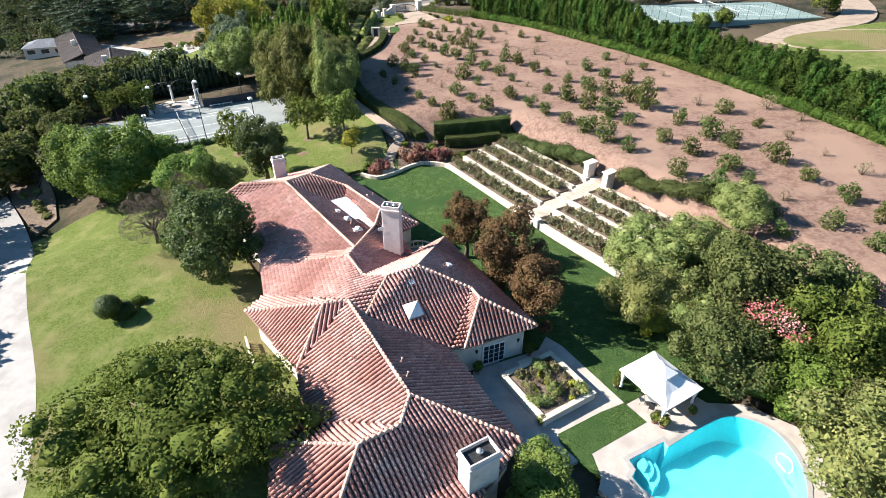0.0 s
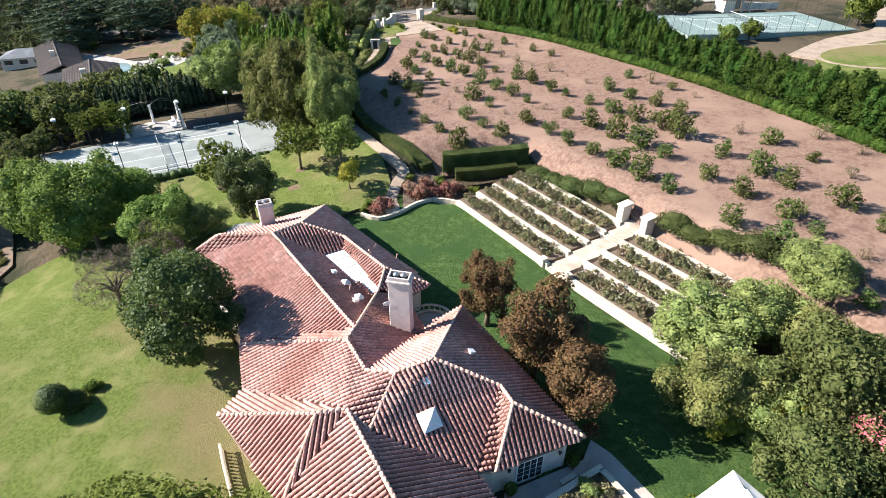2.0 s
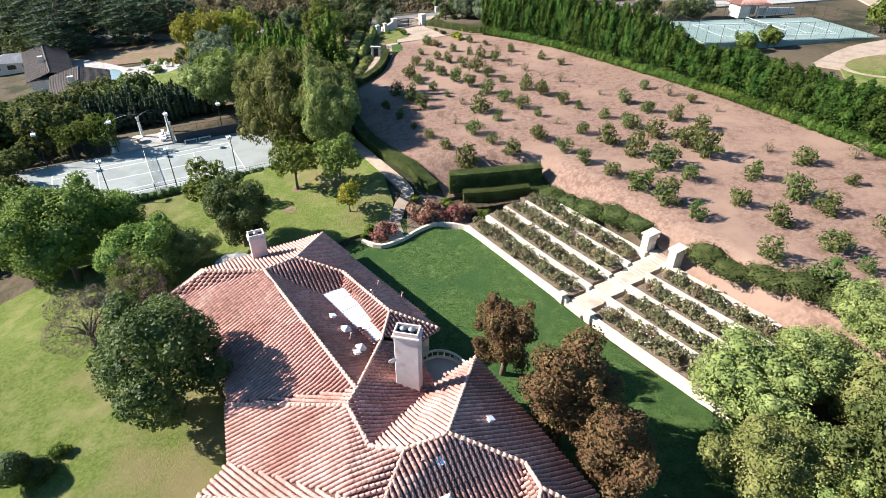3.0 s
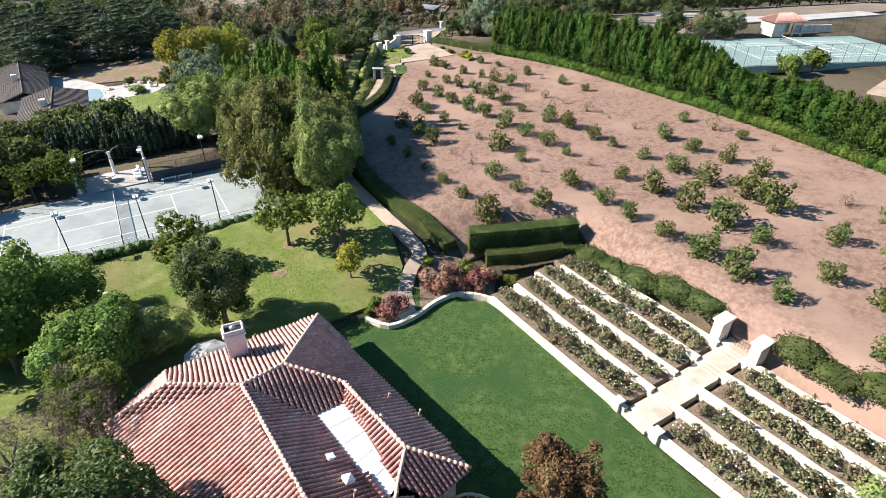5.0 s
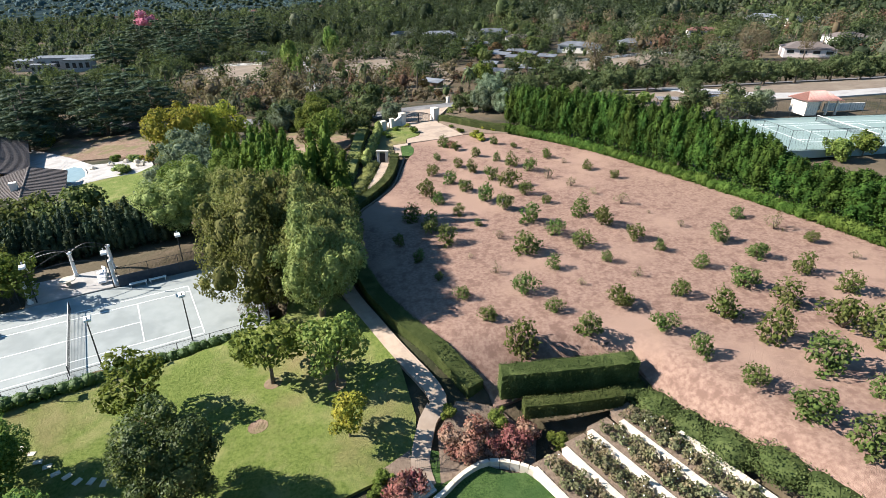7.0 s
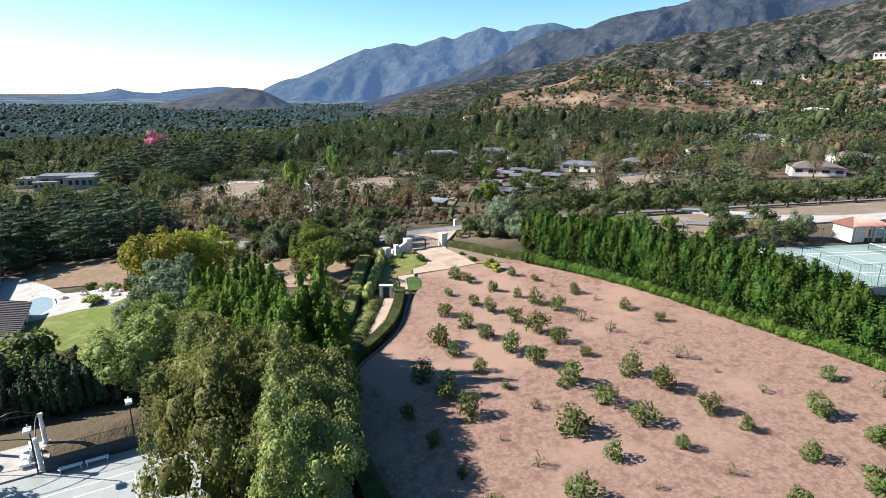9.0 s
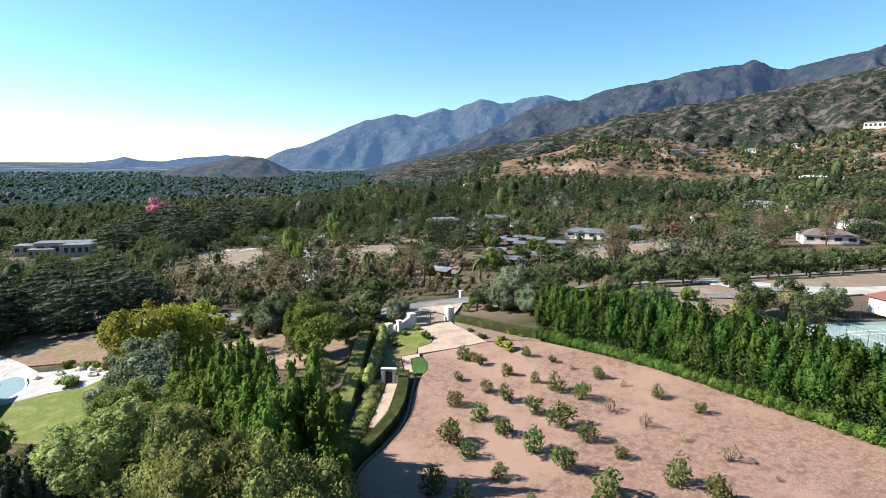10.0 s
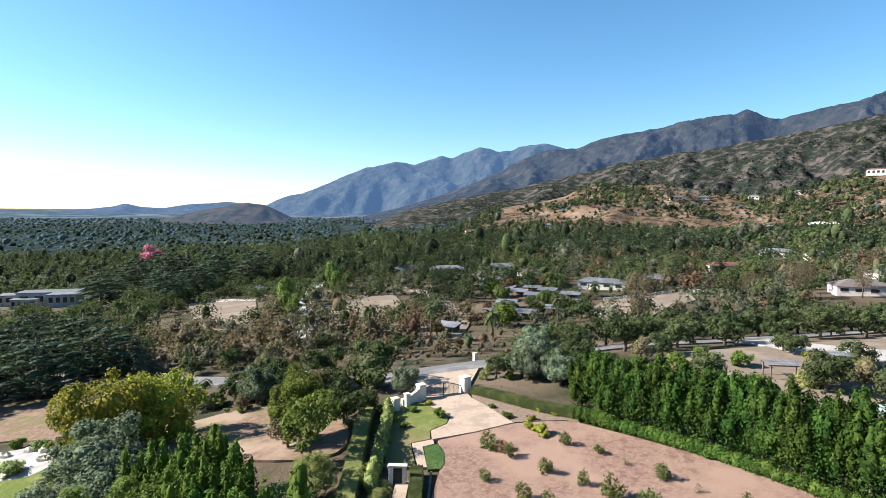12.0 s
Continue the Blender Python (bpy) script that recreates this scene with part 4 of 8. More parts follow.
def chimney(x, y, z0, z1, sx, sy, rz, name="chimney", pots=1, slope=False):
    ch = part(name, Geo().box((0, 0, (z0 + z1) / 2), (sx, sy, z1 - z0), 0, 0.05), M_pink, house, "pinkish stucco chimney")
    ch.matrix_basis = HB @ pose(x, y, 0, 0, 0, rz)
    g = Geo()
    g.box((0, 0, z1 + 0.06), (sx + 0.24, sy + 0.24, 0.22), 0, 0.04)
    g.box((0, sy / 2 - 0.06, z1 + 0.35), (sx, 0.14, 0.4), 0, 0.02)
    g.box((0, -sy / 2 + 0.06, z1 + 0.35), (sx, 0.14, 0.4), 0, 0.02)
    g.box((-sx / 2 + 0.06, 0, z1 + 0.35), (0.14, sy - 0.26, 0.4), 0, 0.02)
    g.box((sx / 2 - 0.06, 0, z1 + 0.35), (0.14, sy - 0.26, 0.4), 0, 0.02)
    part("rim", g, M_pink, ch)
    # solid dark slab inside the rim, where the flue would open
    part("flue_top", Geo().box((0, 0, z1 + 0.19), (sx - 0.28, sy - 0.28, 0.06)), M_dark, ch, "dark slab across the flue top")
    for k in range(pots):
        c = Geo().lathe([(0.16, 0), (0.16, 0.25), (0.27, 0.3), (0.27, 0.38), (0.1, 0.48), (0.02, 0.5)], ((k - (pots - 1) / 2) * 0.7, 0, z1 + 0.2), 12)
        part("flue_cap", c, M_steel, ch, "round metal flue cap", True)
    return ch


chimney(-5.7, 53.0, 2.5, 10.4, 2.0, 1.2, -12, pots=2)
chimney(-23.6, 72.4, 2.0, 7.3, 1.7, 1.3, 25)
chimney(2.6, 24.4, 0.0, 6.4, 2.6, 1.6, 30)


def on_slope(s, x, y):
    """A point on one of the roof's slopes, with the slope's turn."""
    pts = [P(k) for k in SLOPES[s].split()]
    c0 = sum(pts, Vector()) / len(pts)
    nrm = Vector(np.linalg.svd(np.array([tuple(p - c0) for p in pts]))[2][2])
    nrm = -nrm if nrm.z < 0 else nrm
    p = HB @ Vector((x, y, 0))
    p.z = c0.z - (nrm.x * (p.x - c0.x) + nrm.y * (p.y - c0.y)) / nrm.z
    up = (Vector((0, 0, 1)) - nrm * nrm.z).normalized()
    m = Matrix((up.cross(nrm), up, nrm)).transposed().to_4x4()
    m.translation = p
    return m


def skylight(s, x, y, w):
    sk = part("skylight", Geo().box((0, 0, 0.12), (w, w, 0.3), 0, 0.03), M_white, house)
    sk.matrix_basis = on_slope(s, x, y)
    h = w / 2 - 0.04
    part("dome", Geo().add([(-h, -h, 0.28), (h, -h, 0.28), (h, h, 0.28), (-h, h, 0.28), (0, 0, 0.28 + w * 0.3)], [(0, 1, 4), (1, 2, 4), (2, 3, 4), (3, 0, 4), (3, 2, 1, 0)]), M_white, sk, "white pyramid skylight dome")


skylight(13, -2.9, 40.9, 1.6)
skylight(7, -11.9, 59.0, 0.75)
skylight(7, -10.2, 56.4, 0.75)


def vent(s, x, y, hood=True):
    g = Geo()
    if hood:
        g.box((0, 0, 0.2), (0.42, 0.5, 0.28), 0, 0.05)
        g.box((0, 0.05, 0.36), (0.56, 0.62, 0.06), 0, 0.02)
    else:
        g.tube([(0, 0, 0), (0, 0.1, 0.6)], 0.06, 8)
        g.tube([(0, 0.1, 0.6), (0, 0.1, 0.66)], 0.1, 8)
    v = part("roof_vent", g, M_canvas if hood else M_cap, house)
    v.matrix_basis = on_slope(s, x, y)


for s, x, y, hd in ((7, -13.4, 60.6, True), (7, -11.3, 57.6, False), (7, -10.4, 55.2, True), (13, -3.2, 43.6, True), (13, -4.4, 43.5, False), (12, 0.6, 47.8, True), (0, -9.8, 67.4, False),
                    (8, -9.8, 64.2, False), (19, -7.8, 34.4, False), (23, -3.6, 33.5, False), (23, -3.0, 31.8, False), (0, -7.2, 66.2, False)):
    vent(s, x, y, hd)
fl = [P(k) for k in ("f1", "f4", "f3", "f2")]
part("flat_roof", Geo().add([p + Vector((0, 0, 0.05)) for p in fl], [(0, 1, 2, 3)]), M_flat, house, "grey felt flat roof well")
sg = Geo()
for k in range(1, 5):
    a, b = fl[0].lerp(fl[1], k / 5), fl[3].lerp(fl[2], k / 5)
    sg.tube([a + Vector((0, 0, 0.06)), b + Vector((0, 0, 0.06))], 0.025, 5)
part("felt_seam", sg, M_flat, house)

# satellite dish on the big chimney
dish = part("satellite_dish", Geo().lathe([(0.02, 0.0), (0.2, 0.03), (0.36, 0.1), (0.37, 0.12), (0.2, 0.06), (0.02, 0.03)], n=14), M_white, house, smooth=True)
dish.matrix_basis = HB @ pose(-6.9, 52.1, 8.2, 70, 0, 200)


def french_door(x, y, z, rz, w=2.5, h=2.6):
    fd = part("french_door", Geo().box((0, 0, h / 2), (w, 0.12, h), 0, 0.01), M_white, house)
    fd.matrix_basis = HB @ pose(x, y, z, 0, 0, rz)
    for i in range(2):
        for j in range(2):
            for k in range(4):
                px = -w / 2 + 0.16 + (w - 0.22) / 4 * (2 * i + j + 0.45)
                pn = Geo().box((px, -0.06, 0.2 + (h - 0.3) / 4 * (k + 0.5)), ((w - 0.3) / 4 - 0.07, 0.02, (h - 0.3) / 4 - 0.06))
                part("pane", pn, M_glass, fd, "dark glass pane")


M_glass, gt, gp = tree_of("dark_glass")
gp.inputs["Base Color"].default_value, gp.inputs["Roughness"].default_value, gp.inputs["Specular IOR Level"].default_value = (0.02, 0.025, 0.03, 1), 0.05, 0.8
wall_dir = (Vector(N["n15"][:2]) - Vector(N["n17"][:2])).normalized()
turn = math.degrees(math.atan2(wall_dir.y, wall_dir.x))
mid = Vector(N["n17"][:2]).lerp(Vector(N["n15"][:2]), 0.45) + Vector((-wall_dir.y, wall_dir.x)) * 0.72
french_door(mid.x, mid.y, 0.0, turn)
for t in (0.2, 0.8):
    p = Vector(N["n17"][:2]).lerp(Vector(N["n15"][:2]), t) + Vector((-wall_dir.y, wall_dir.x)) * 0.6
    lamp = part("wall_lantern", Geo().lathe([(0.05, 0), (0.1, 0.08), (0.12, 0.3), (0.16, 0.34), (0.03, 0.46)], n=8), M_dark, house)
    lamp.matrix_basis = HB @ pose(p.x, p.y, 2.0)


def balustrade(name, pts, z, label):
    """Turned stone balusters under a rail, on a plinth."""
    ob = thing(name, (*pts[0], z), label, "balustrade")
    o = Vector((*pts[0], 0))
    loc = [Vector((*p, 0)) - o for p in pts]
    part("plinth", Geo().tube([p + Vector((0, 0, 0.1)) for p in loc], 0.16, 6), M_capst, ob)
    part("rail", Geo().tube([p + Vector((0, 0, 0.95)) for p in loc], 0.13, 6), M_capst, ob)
    bal = Geo().lathe([(0.07, 0.15), (0.07, 0.22), (0.1, 0.4), (0.045, 0.65), (0.07, 0.8), (0.07, 0.9)], n=8).mesh("baluster", M_capst, True)
    for a, b in zip(loc, loc[1:]):
        k = max(1, int((b - a).length / 0.33))
        for i in range(k):
            c = part("baluster", bal, None, ob)
            c.location = a.lerp(b, (i + 0.5) / k)


balustrade("terrace_balustrade", curve_pts([(-5.0, 59.8), (-3.6, 60.6), (-1.8, 60.2), (-0.4, 58.6), (0.2, 57.2)], 3), 0.3, "curved white stone balustrade round a terrace")
balustrade("terrace_balustrade", [(-20.6, 42.6), (-19.6, 40.6), (-18.4, 38.4)], 0.0, "white stone balustrade beside the west wall")
balustrade("terrace_balustrade", curve_pts([(-33.4, 66.5), (-33.8, 70), (-32, 73.4), (-29.6, 74.6)], 3), 0.0, "white stone balustrade on the north-west terrace")
drape("terrace_floor", curve_pts([(-5.0, 59.8), (-3.6, 60.6), (-1.8, 60.2), (-0.4, 58.6), (0.2, 57.2)], 3) + [(-2, 54)], 0.25, M_paving, 1.5, label="paved round terrace behind a balustrade", category="terrace")
drape("terrace_north", [(-33.6, 66), (-33.6, 72), (-30, 75), (-24, 76.5), (-22, 73), (-30, 66)], 0.2, M_paving, 1.5, label="paved terrace in shade", category="terrace")


def umbrella(x, y, z, r, material, label):
    um = thing("patio_umbrella", (x, y, z), label, "umbrella")
    part("pole", Geo().tube([(0, 0, 0), (0, 0, 2.6)], 0.03, 8), M_dark, um)
    part("base", Geo().lathe([(0.3, 0), (0.3, 0.06), (0.05, 0.12)], n=12), M_dark, um)
    vs = [(0, 0, 2.65)]
    for k in range(16):
        rr = r * (1 if k % 2 == 0 else 0.94)
        vs.append((rr * math.cos(k * math.pi / 8), rr * math.sin(k * math.pi / 8), 2.05 - (0.0 if k % 2 == 0 else 0.04)))
    fs = [(0, 1 + k, 1 + (k + 1) % 16) for k in range(16)] + [(0, 1 + (k + 1) % 16, 1 + k) for k in range(16)]
    g = Geo().add([(v[0], v[1], v[2]) for v in vs], fs[:16]).add([(v[0], v[1], v[2] - 0.03) for v in vs], fs[16:])
    part("canopy", g, material, um)


M_faded = surface("faded_cloth", (0.20, 0.20, 0.19), (0.27, 0.27, 0.26), 1.4, c=(0.13, 0.13, 0.13), big=0.8, rough=0.9)
umbrella(-28.0, 75.0, H(-28, 75) + 0.2, 2.2, M_faded, "large faded grey patio umbrella on the terrace")
# ---- rose garden ----
def bend(a):
    return 0.045 * (a + 33) + 0.0009 * (a + 33) ** 2 if a > -33 else 0.03 * (a + 33)


LEVELS = [(30.7, 0.0, 0.55), (34.1, 0.55, 1.15), (37.1, 1.15, 1.75), (40.0, 1.75, 2.35), (42.7, 2.35, 2.95)]


def run(name, b0, a0, a1, z0, z1, w, label, proud=0.0):
    """A low retaining wall of cream stone blocks along the garden's curve."""
    ob = thing(name, (*E(a0, b0 + bend(a0)), z0), label, "garden wall", "garden walls")
    inv = ob.matrix_basis.inverted()
    n = max(2, int((a1 - a0) / 1.2))
    for i in range(n):
        p, q = a0 + (a1 - a0) * (i + 0.012) / n, a0 + (a1 - a0) * (i + 0.988) / n
        poly = [(inv @ Vector((*E(a, b0 + bend(a) + o), 0))).xy for a, o in ((p, 0), (q, 0), (q, w), (p, w))]
        part("block", Geo().prism(poly, -0.5, z1 - z0), M_capst, ob)
        cap = [(inv @ Vector((*E(a, b0 + bend(a) + o), 0))).xy for a, o in ((p, -0.06), (q, -0.06), (q, w + 0.05), (p, w + 0.05))]
        part("coping", Geo().prism(cap, z1 - z0 + 0.002, z1 - z0 + 0.09 + 0.01 * (i % 2)), M_capst, ob)


for i, (b, z0, z1) in enumerate(LEVELS):
    s0 = -34.0 + (i > 2) * 1.0 + (i == 4) * 4
    run("terrace_wall", b, s0, -14.3, z0, z1, 0.5, "low cream stone terrace wall between rose beds")
    run("terrace_wall", b, -11.8, 6.0 - i, z0, z1, 0.5, "low cream stone terrace wall between rose beds")
for i in range(4):
    z = LEVELS[i][2]
    for a0, a1, nm in ((-34.5, -14.8, "rose_bed"), (-11.2, 5, "rose_bed")):
        poly = [E(a0 + (a1 - a0) * k / 8, LEVELS[i][0] + 0.45 + bend(a0 + (a1 - a0) * k / 8)) for k in range(9)] + [E(a0 + (a1 - a0) * k / 8, LEVELS[i + 1][0] + 0.1 + bend(a0 + (a1 - a0) * k / 8)) for k in range(8, -1, -1)]
        drape("rose_bed", poly, z - 0.06, M_bed, 1.5, zf=lambda x, y: 0.0, skirt=0.8, label="dark mulched rose bed on a terrace", category="flower bed")

# the stepped walk between the terraces, with its end piers
walk_up = thing("garden_steps", (*E(-13, 31.2), 0), "pale paved garden steps climbing between the rose terraces", "steps")
inv = walk_up.matrix_basis.inverted()
for i in range(5):
    b0 = LEVELS[i][0] - 0.2 + bend(-13)
    b1 = (LEVELS[i + 1][0] if i < 4 else 47.0) - 0.2 + bend(-13)
    for k in range(3):
        s0, s1 = b0 + k * 0.38, b0 + (k + 1) * 0.38 if k < 2 else b1
        poly = [(inv @ Vector((*E(a, b), 0))).xy for a, b in ((-14.3, s0), (-11.8, s0), (-11.8, s1), (-14.3, s1))]
        zt = (LEVELS[i][1] + (LEVELS[i][2] - LEVELS[i][1]) * (k + 1) / 3)
        part("step", Geo().prism(poly, zt - 0.9, zt), M_stepstone, walk_up)


def pier(a, b, z0, z1, w, label, cap=True):
    x, y = E(a, b)
    ob = thing("garden_pier", pose(x, y, z0, 0, 0, -60), label, "pier", "garden piers")
    part("shaft", Geo().box((0, 0, (z1 - z0) / 2 - 0.3), (w, w, z1 - z0 + 0.6), 0, 0.03), M_capst, ob)
    if cap:
        part("cap", Geo().box((0, 0, z1 - z0 + 0.07), (w + 0.16, w + 0.16, 0.14), 0, 0.03), M_capst, ob)
    return ob


for a in (-15.1, -10.9):
    pier(a, LEVELS[0][0] + bend(a) + 0.1, 0.0, 1.0, 0.75, "square cream stone pier at the foot of the garden steps")
for a in (-15.0, -11.0):
    x, y = E(a, 45.0)
    gp_ = thing("garden_gatepost", pose(x, y, 2.9, 0, 0, -60), "tall white stucco gatepost with a sloping cap, by the orchard", "gatepost", "orchard gateposts")
    part("shaft", Geo().box((0, 0, 0.9), (1.0, 1.5, 2.6), 0, 0.04), M_stucco, gp_)
    part("cap", Geo().prism([(-0.62, -0.95), (0.62, -0.95), (0.62, 0.95), (-0.62, 0.95)], 2.2, [2.34, 2.34, 2.5, 2.5]), M_capst, gp_)
gate = thing("orchard_gate", pose(*E(-13, 45.3), 2.95, 0, 0, -60), "low dark iron gate between white posts", "gate")
for k in range(9):
    part("bar", Geo().tube([(-1.2 + 0.3 * k, 0, 0), (-1.2 + 0.3 * k, 0, 1.0)], 0.018, 6), M_dark, gate)
part("rail", Geo().tube([(-1.3, 0, 0.95), (1.3, 0, 0.95)], 0.025, 6), M_dark, gate)

rr = random.Random(11)
for i in range(4):
    zt = LEVELS[i][2] - 0.06
    for a0, a1 in ((-33.6, -15.4), (-10.6, 4.0)):
        for row in (0.33, 0.72):
            n = int((a1 - a0) / 0.92)
            for k in range(n):
                a = a0 + (a1 - a0) * (k + 0.5 + rr.uniform(-0.25, 0.25)) / n
                b = LEVELS[i][0] + bend(a) + 0.5 + (LEVELS[i + 1][0] - LEVELS[i][0] - 0.5) * (row + rr.uniform(-0.08, 0.08))
                x, y = E(a, b)
                ob = plant("rose_bush", "rose", x, y, "straggly rose bush with grey-green and bronze leaves in a terrace bed", "rose bush", variant=rr.randrange(5), turn=rr.uniform(0, 360), size=rr.uniform(0.85, 1.5), group="rose bushes")
                ob.location.z = zt
petal = Geo()
for i in range(170):
    lv = rr.randrange(4)
    a0, a1 = rr.choice(((-33.6, -15.4), (-10.6, 4.0)))
    a = rr.uniform(a0, a1)
    x, y = E(a, LEVELS[lv][0] + bend(a) + rr.uniform(0.9, 2.6))
    bv, bf = ball((x, y, LEVELS[lv][2] + rr.uniform(0.45, 1.0)), (0.07, 0.07, 0.06), 5, 3)
    petal.add(bv, bf)
tagged(part("rose_blossoms", petal, M_white), "small white and cream rose blossoms over the beds", "blossom", kind="stuff")


def hedge(name, pts, w, h, leaf, n, size, label, bumpy=0.18, kind="", sink=0.3):
    """A clipped hedge along pts: lumps side by side, clad in leaves."""
    rng = np.random.RandomState(int(abs(pts[0][0] * 31 + pts[0][1] * 17)) % 9999)
    x0, y0 = pts[0]
    z0 = H(x0, y0)
    lumps = []
    for p, q in zip(pts, pts[1:]):
        k = max(1, int(math.dist(p, q) / (w * 0.55)))
        for i in range(k):
            t = (i + 0.5) / k
            x, y = p[0] + (q[0] - p[0]) * t, p[1] + (q[1] - p[1]) * t
            hh = h * rng.uniform(1 - bumpy, 1 + bumpy)
            lumps.append((x - x0 + rng.uniform(-0.08, 0.08) * w, y - y0 + rng.uniform(-0.08, 0.08) * w, H(x, y) - z0 + hh * 0.5 - sink, w * 0.56, w * 0.56, hh * 0.55))
    ob = part(name, foliage(name, lumps, n, size, M_lf[leaf], 5, 0.9), None)
    ob.location = (x0, y0, z0)
    return tagged(ob, label, "hedge", kind=kind)


def box_hedge(name, pts, w, top, foot, leaf, n, size, label, wob=0.06):
    """A hedge clipped to flat sides and a flat top; top and foot: heights at each point, or heights over the land."""
    rng = np.random.RandomState(int(abs(pts[0][0] * 13 + pts[0][1] * 7)) % 9999)
    x0, y0 = pts[0]
    z0 = H(x0, y0)
    tops = top if isinstance(top, (list, tuple)) else [H(*p) + top for p in pts]
    feet = foot if isinstance(foot, (list, tuple)) else [H(*p) - foot for p in pts]
    ring = ribbon(pts, w)
    k = len(pts)
    right, left = ring[:k], ring[k:][::-1]
    P, N_ = [], []
    seg = [math.dist(p, q) for p, q in zip(pts, pts[1:])]
    girth = [s * (w + 2 * (tops[i] - feet[i])) for i, s in enumerate(seg)]
    for i in range(k - 1):
        for _ in range(int(n * girth[i] / sum(girth)) + 1):
            t, v = rng.rand(), rng.rand()
            zt, zf = tops[i] + (tops[i + 1] - tops[i]) * t, feet[i] + (feet[i + 1] - feet[i]) * t
            a, b = (np.array(s_[i]) + (np.array(s_[i + 1]) - np.array(s_[i])) * t for s_ in (right, left))
            u = rng.rand() * (w + 2 * (zt - zf))
            out = (a - b) / (np.linalg.norm(a - b) + 1e-9)
            if u < w:
                p, nn = np.array([*(a + (b - a) * (u / w)), zt]), np.array([0, 0, 1.0])
            elif u < w + zt - zf:
                p, nn = np.array([*a, zf + (u - w)]), np.array([*out, 0.15])
            else:
                p, nn = np.array([*b, zf + (u - w - zt + zf)]), np.array([*-out, 0.15])
            P.append(p + nn * rng.normal() * wob - (x0, y0, z0))
            N_.append(nn)
    for i, s in ((0, -1), (k - 1, 1)):
        for _ in range(int(n * w * (tops[i] - feet[i]) / sum(girth))):
            a, b = np.array(right[i]), np.array(left[i])
            d = np.array([-(a - b)[1], (a - b)[0]]) / w * s
            P.append(np.array([*(a + (b - a) * rng.rand() + d * rng.normal() * wob), feet[i] + (tops[i] - feet[i]) * rng.rand()]) - (x0, y0, z0))
            N_.append(np.array([*d, 0.15]))
    V = leaves(rng, np.array(P), np.array(N_), size, 0.62, 0.1, 0.5)
    F = np.arange(len(V)).reshape(-1, 4)
    thin = ribbon(pts, w - 0.2)
    r_, l_ = thin[:k], thin[k:][::-1]
    C = np.array([(*q, z) for i in range(k) for q, z in ((r_[i], feet[i]), (r_[i], tops[i] - 0.1), (l_[i], tops[i] - 0.1), (l_[i], feet[i]))]) - (x0, y0, z0)
    G = [(4 * i + e, 4 * i + (e + 1) % 4, 4 * i + 4 + (e + 1) % 4, 4 * i + 4 + e) for i in range(k - 1) for e in range(4)] + [(3, 2, 1, 0), (4 * k - 4, 4 * k - 3, 4 * k - 2, 4 * k - 1)]
    ob = part(name, raw_mesh(name, np.concatenate([V, C]), np.concatenate([F, np.array(G) + len(V)]), M_lf[leaf]), None)
    ob.location = (x0, y0, z0)
    return tagged(ob, label, "hedge")


box_hedge("hedge", [(-1.6, 94.3), (2.5, 94.5), (7.0, 94.8), (12.0, 95.2)], 2.0, [4.7, 4.95, 5.25, 5.6], [1.6, 2.0, 2.4, 2.8], "clipped", 5200, 0.2, "tall dark clipped hedge at the top of the rose beds", 0.09)
box_hedge("hedge", [(0.4, 91.5), (5.2, 91.8), (10.0, 92.3)], 1.4, [3.1, 3.3, 3.7], [1.4, 1.8, 2.2], "clipped", 2600, 0.19, "dark clipped hedge below a taller one", 0.07)
hedge("creeper_bank", EP((-37.4, 44.2), (-34.0, 44.8), (-27, 45.4), (-20, 46.4), (-16.6, 46.9)), 4.6, 1.5, "clipped", 9500, 0.22, "green creeper growing along a fence", 0.3, kind="stuff")
hedge("creeper_bank", EP((-9.4, 46.7), (-4, 47.4), (3, 48.8), (10, 50.6)), 4.6, 1.4, "clipped", 8000, 0.22, "green creeper growing along a fence", 0.3, kind="stuff")
box_hedge("path_hedge", [(-4.0, 94.4), (-7.5, 98.6), (-11.8, 103.9), (-15.4, 109.8), (-17.9, 115.4), (-20.6, 123.6)], 2.2, 1.0, 0.5, "clipped", 7600, 0.17, "low clipped green hedge along the garden path")
box_hedge("path_hedge", curve_pts([(-21.8, 130), (-21.4, 135), (-19.2, 141), (-17.0, 147.5), (-16.2, 155), (-16.3, 162)], 3), 1.7, 1.2, 0.5, "clipped", 7000, 0.18, "low clipped hedge round the orchard's edge")
curb = thing("orchard_curb", (-3.4, 95.8, H(-3.4, 95.8)), "low dark stone kerb along the orchard's edge", "kerb")
ck = curve_pts([(-3.4, 95.8), (-8.1, 100.4), (-12.8, 107.5), (-17.9, 116.1), (-20.3, 126), (-20.2, 134.4), (-17.9, 139.5), (-15.4, 145.8), (-14.6, 154.8), (-14.2, 162)], 3)
for p, q in zip(ck, ck[1:]):
    o = Vector((-(q[1] - p[1]), q[0] - p[0])).normalized() * 0.3
    c0 = Vector((*ck[0], H(*ck[0])))
    poly = [Vector(v) - c0.xy for v in (p, q, Vector(q) + o, Vector(p) + o)]
    za, zb = H(*p) - c0.z, H(*q) - c0.z
    part("block", Geo().prism(poly, [za - 0.5, zb - 0.5, zb - 0.5, za - 0.5], [za + 0.16, zb + 0.16, zb + 0.16, za + 0.16]), M_bed, curb)

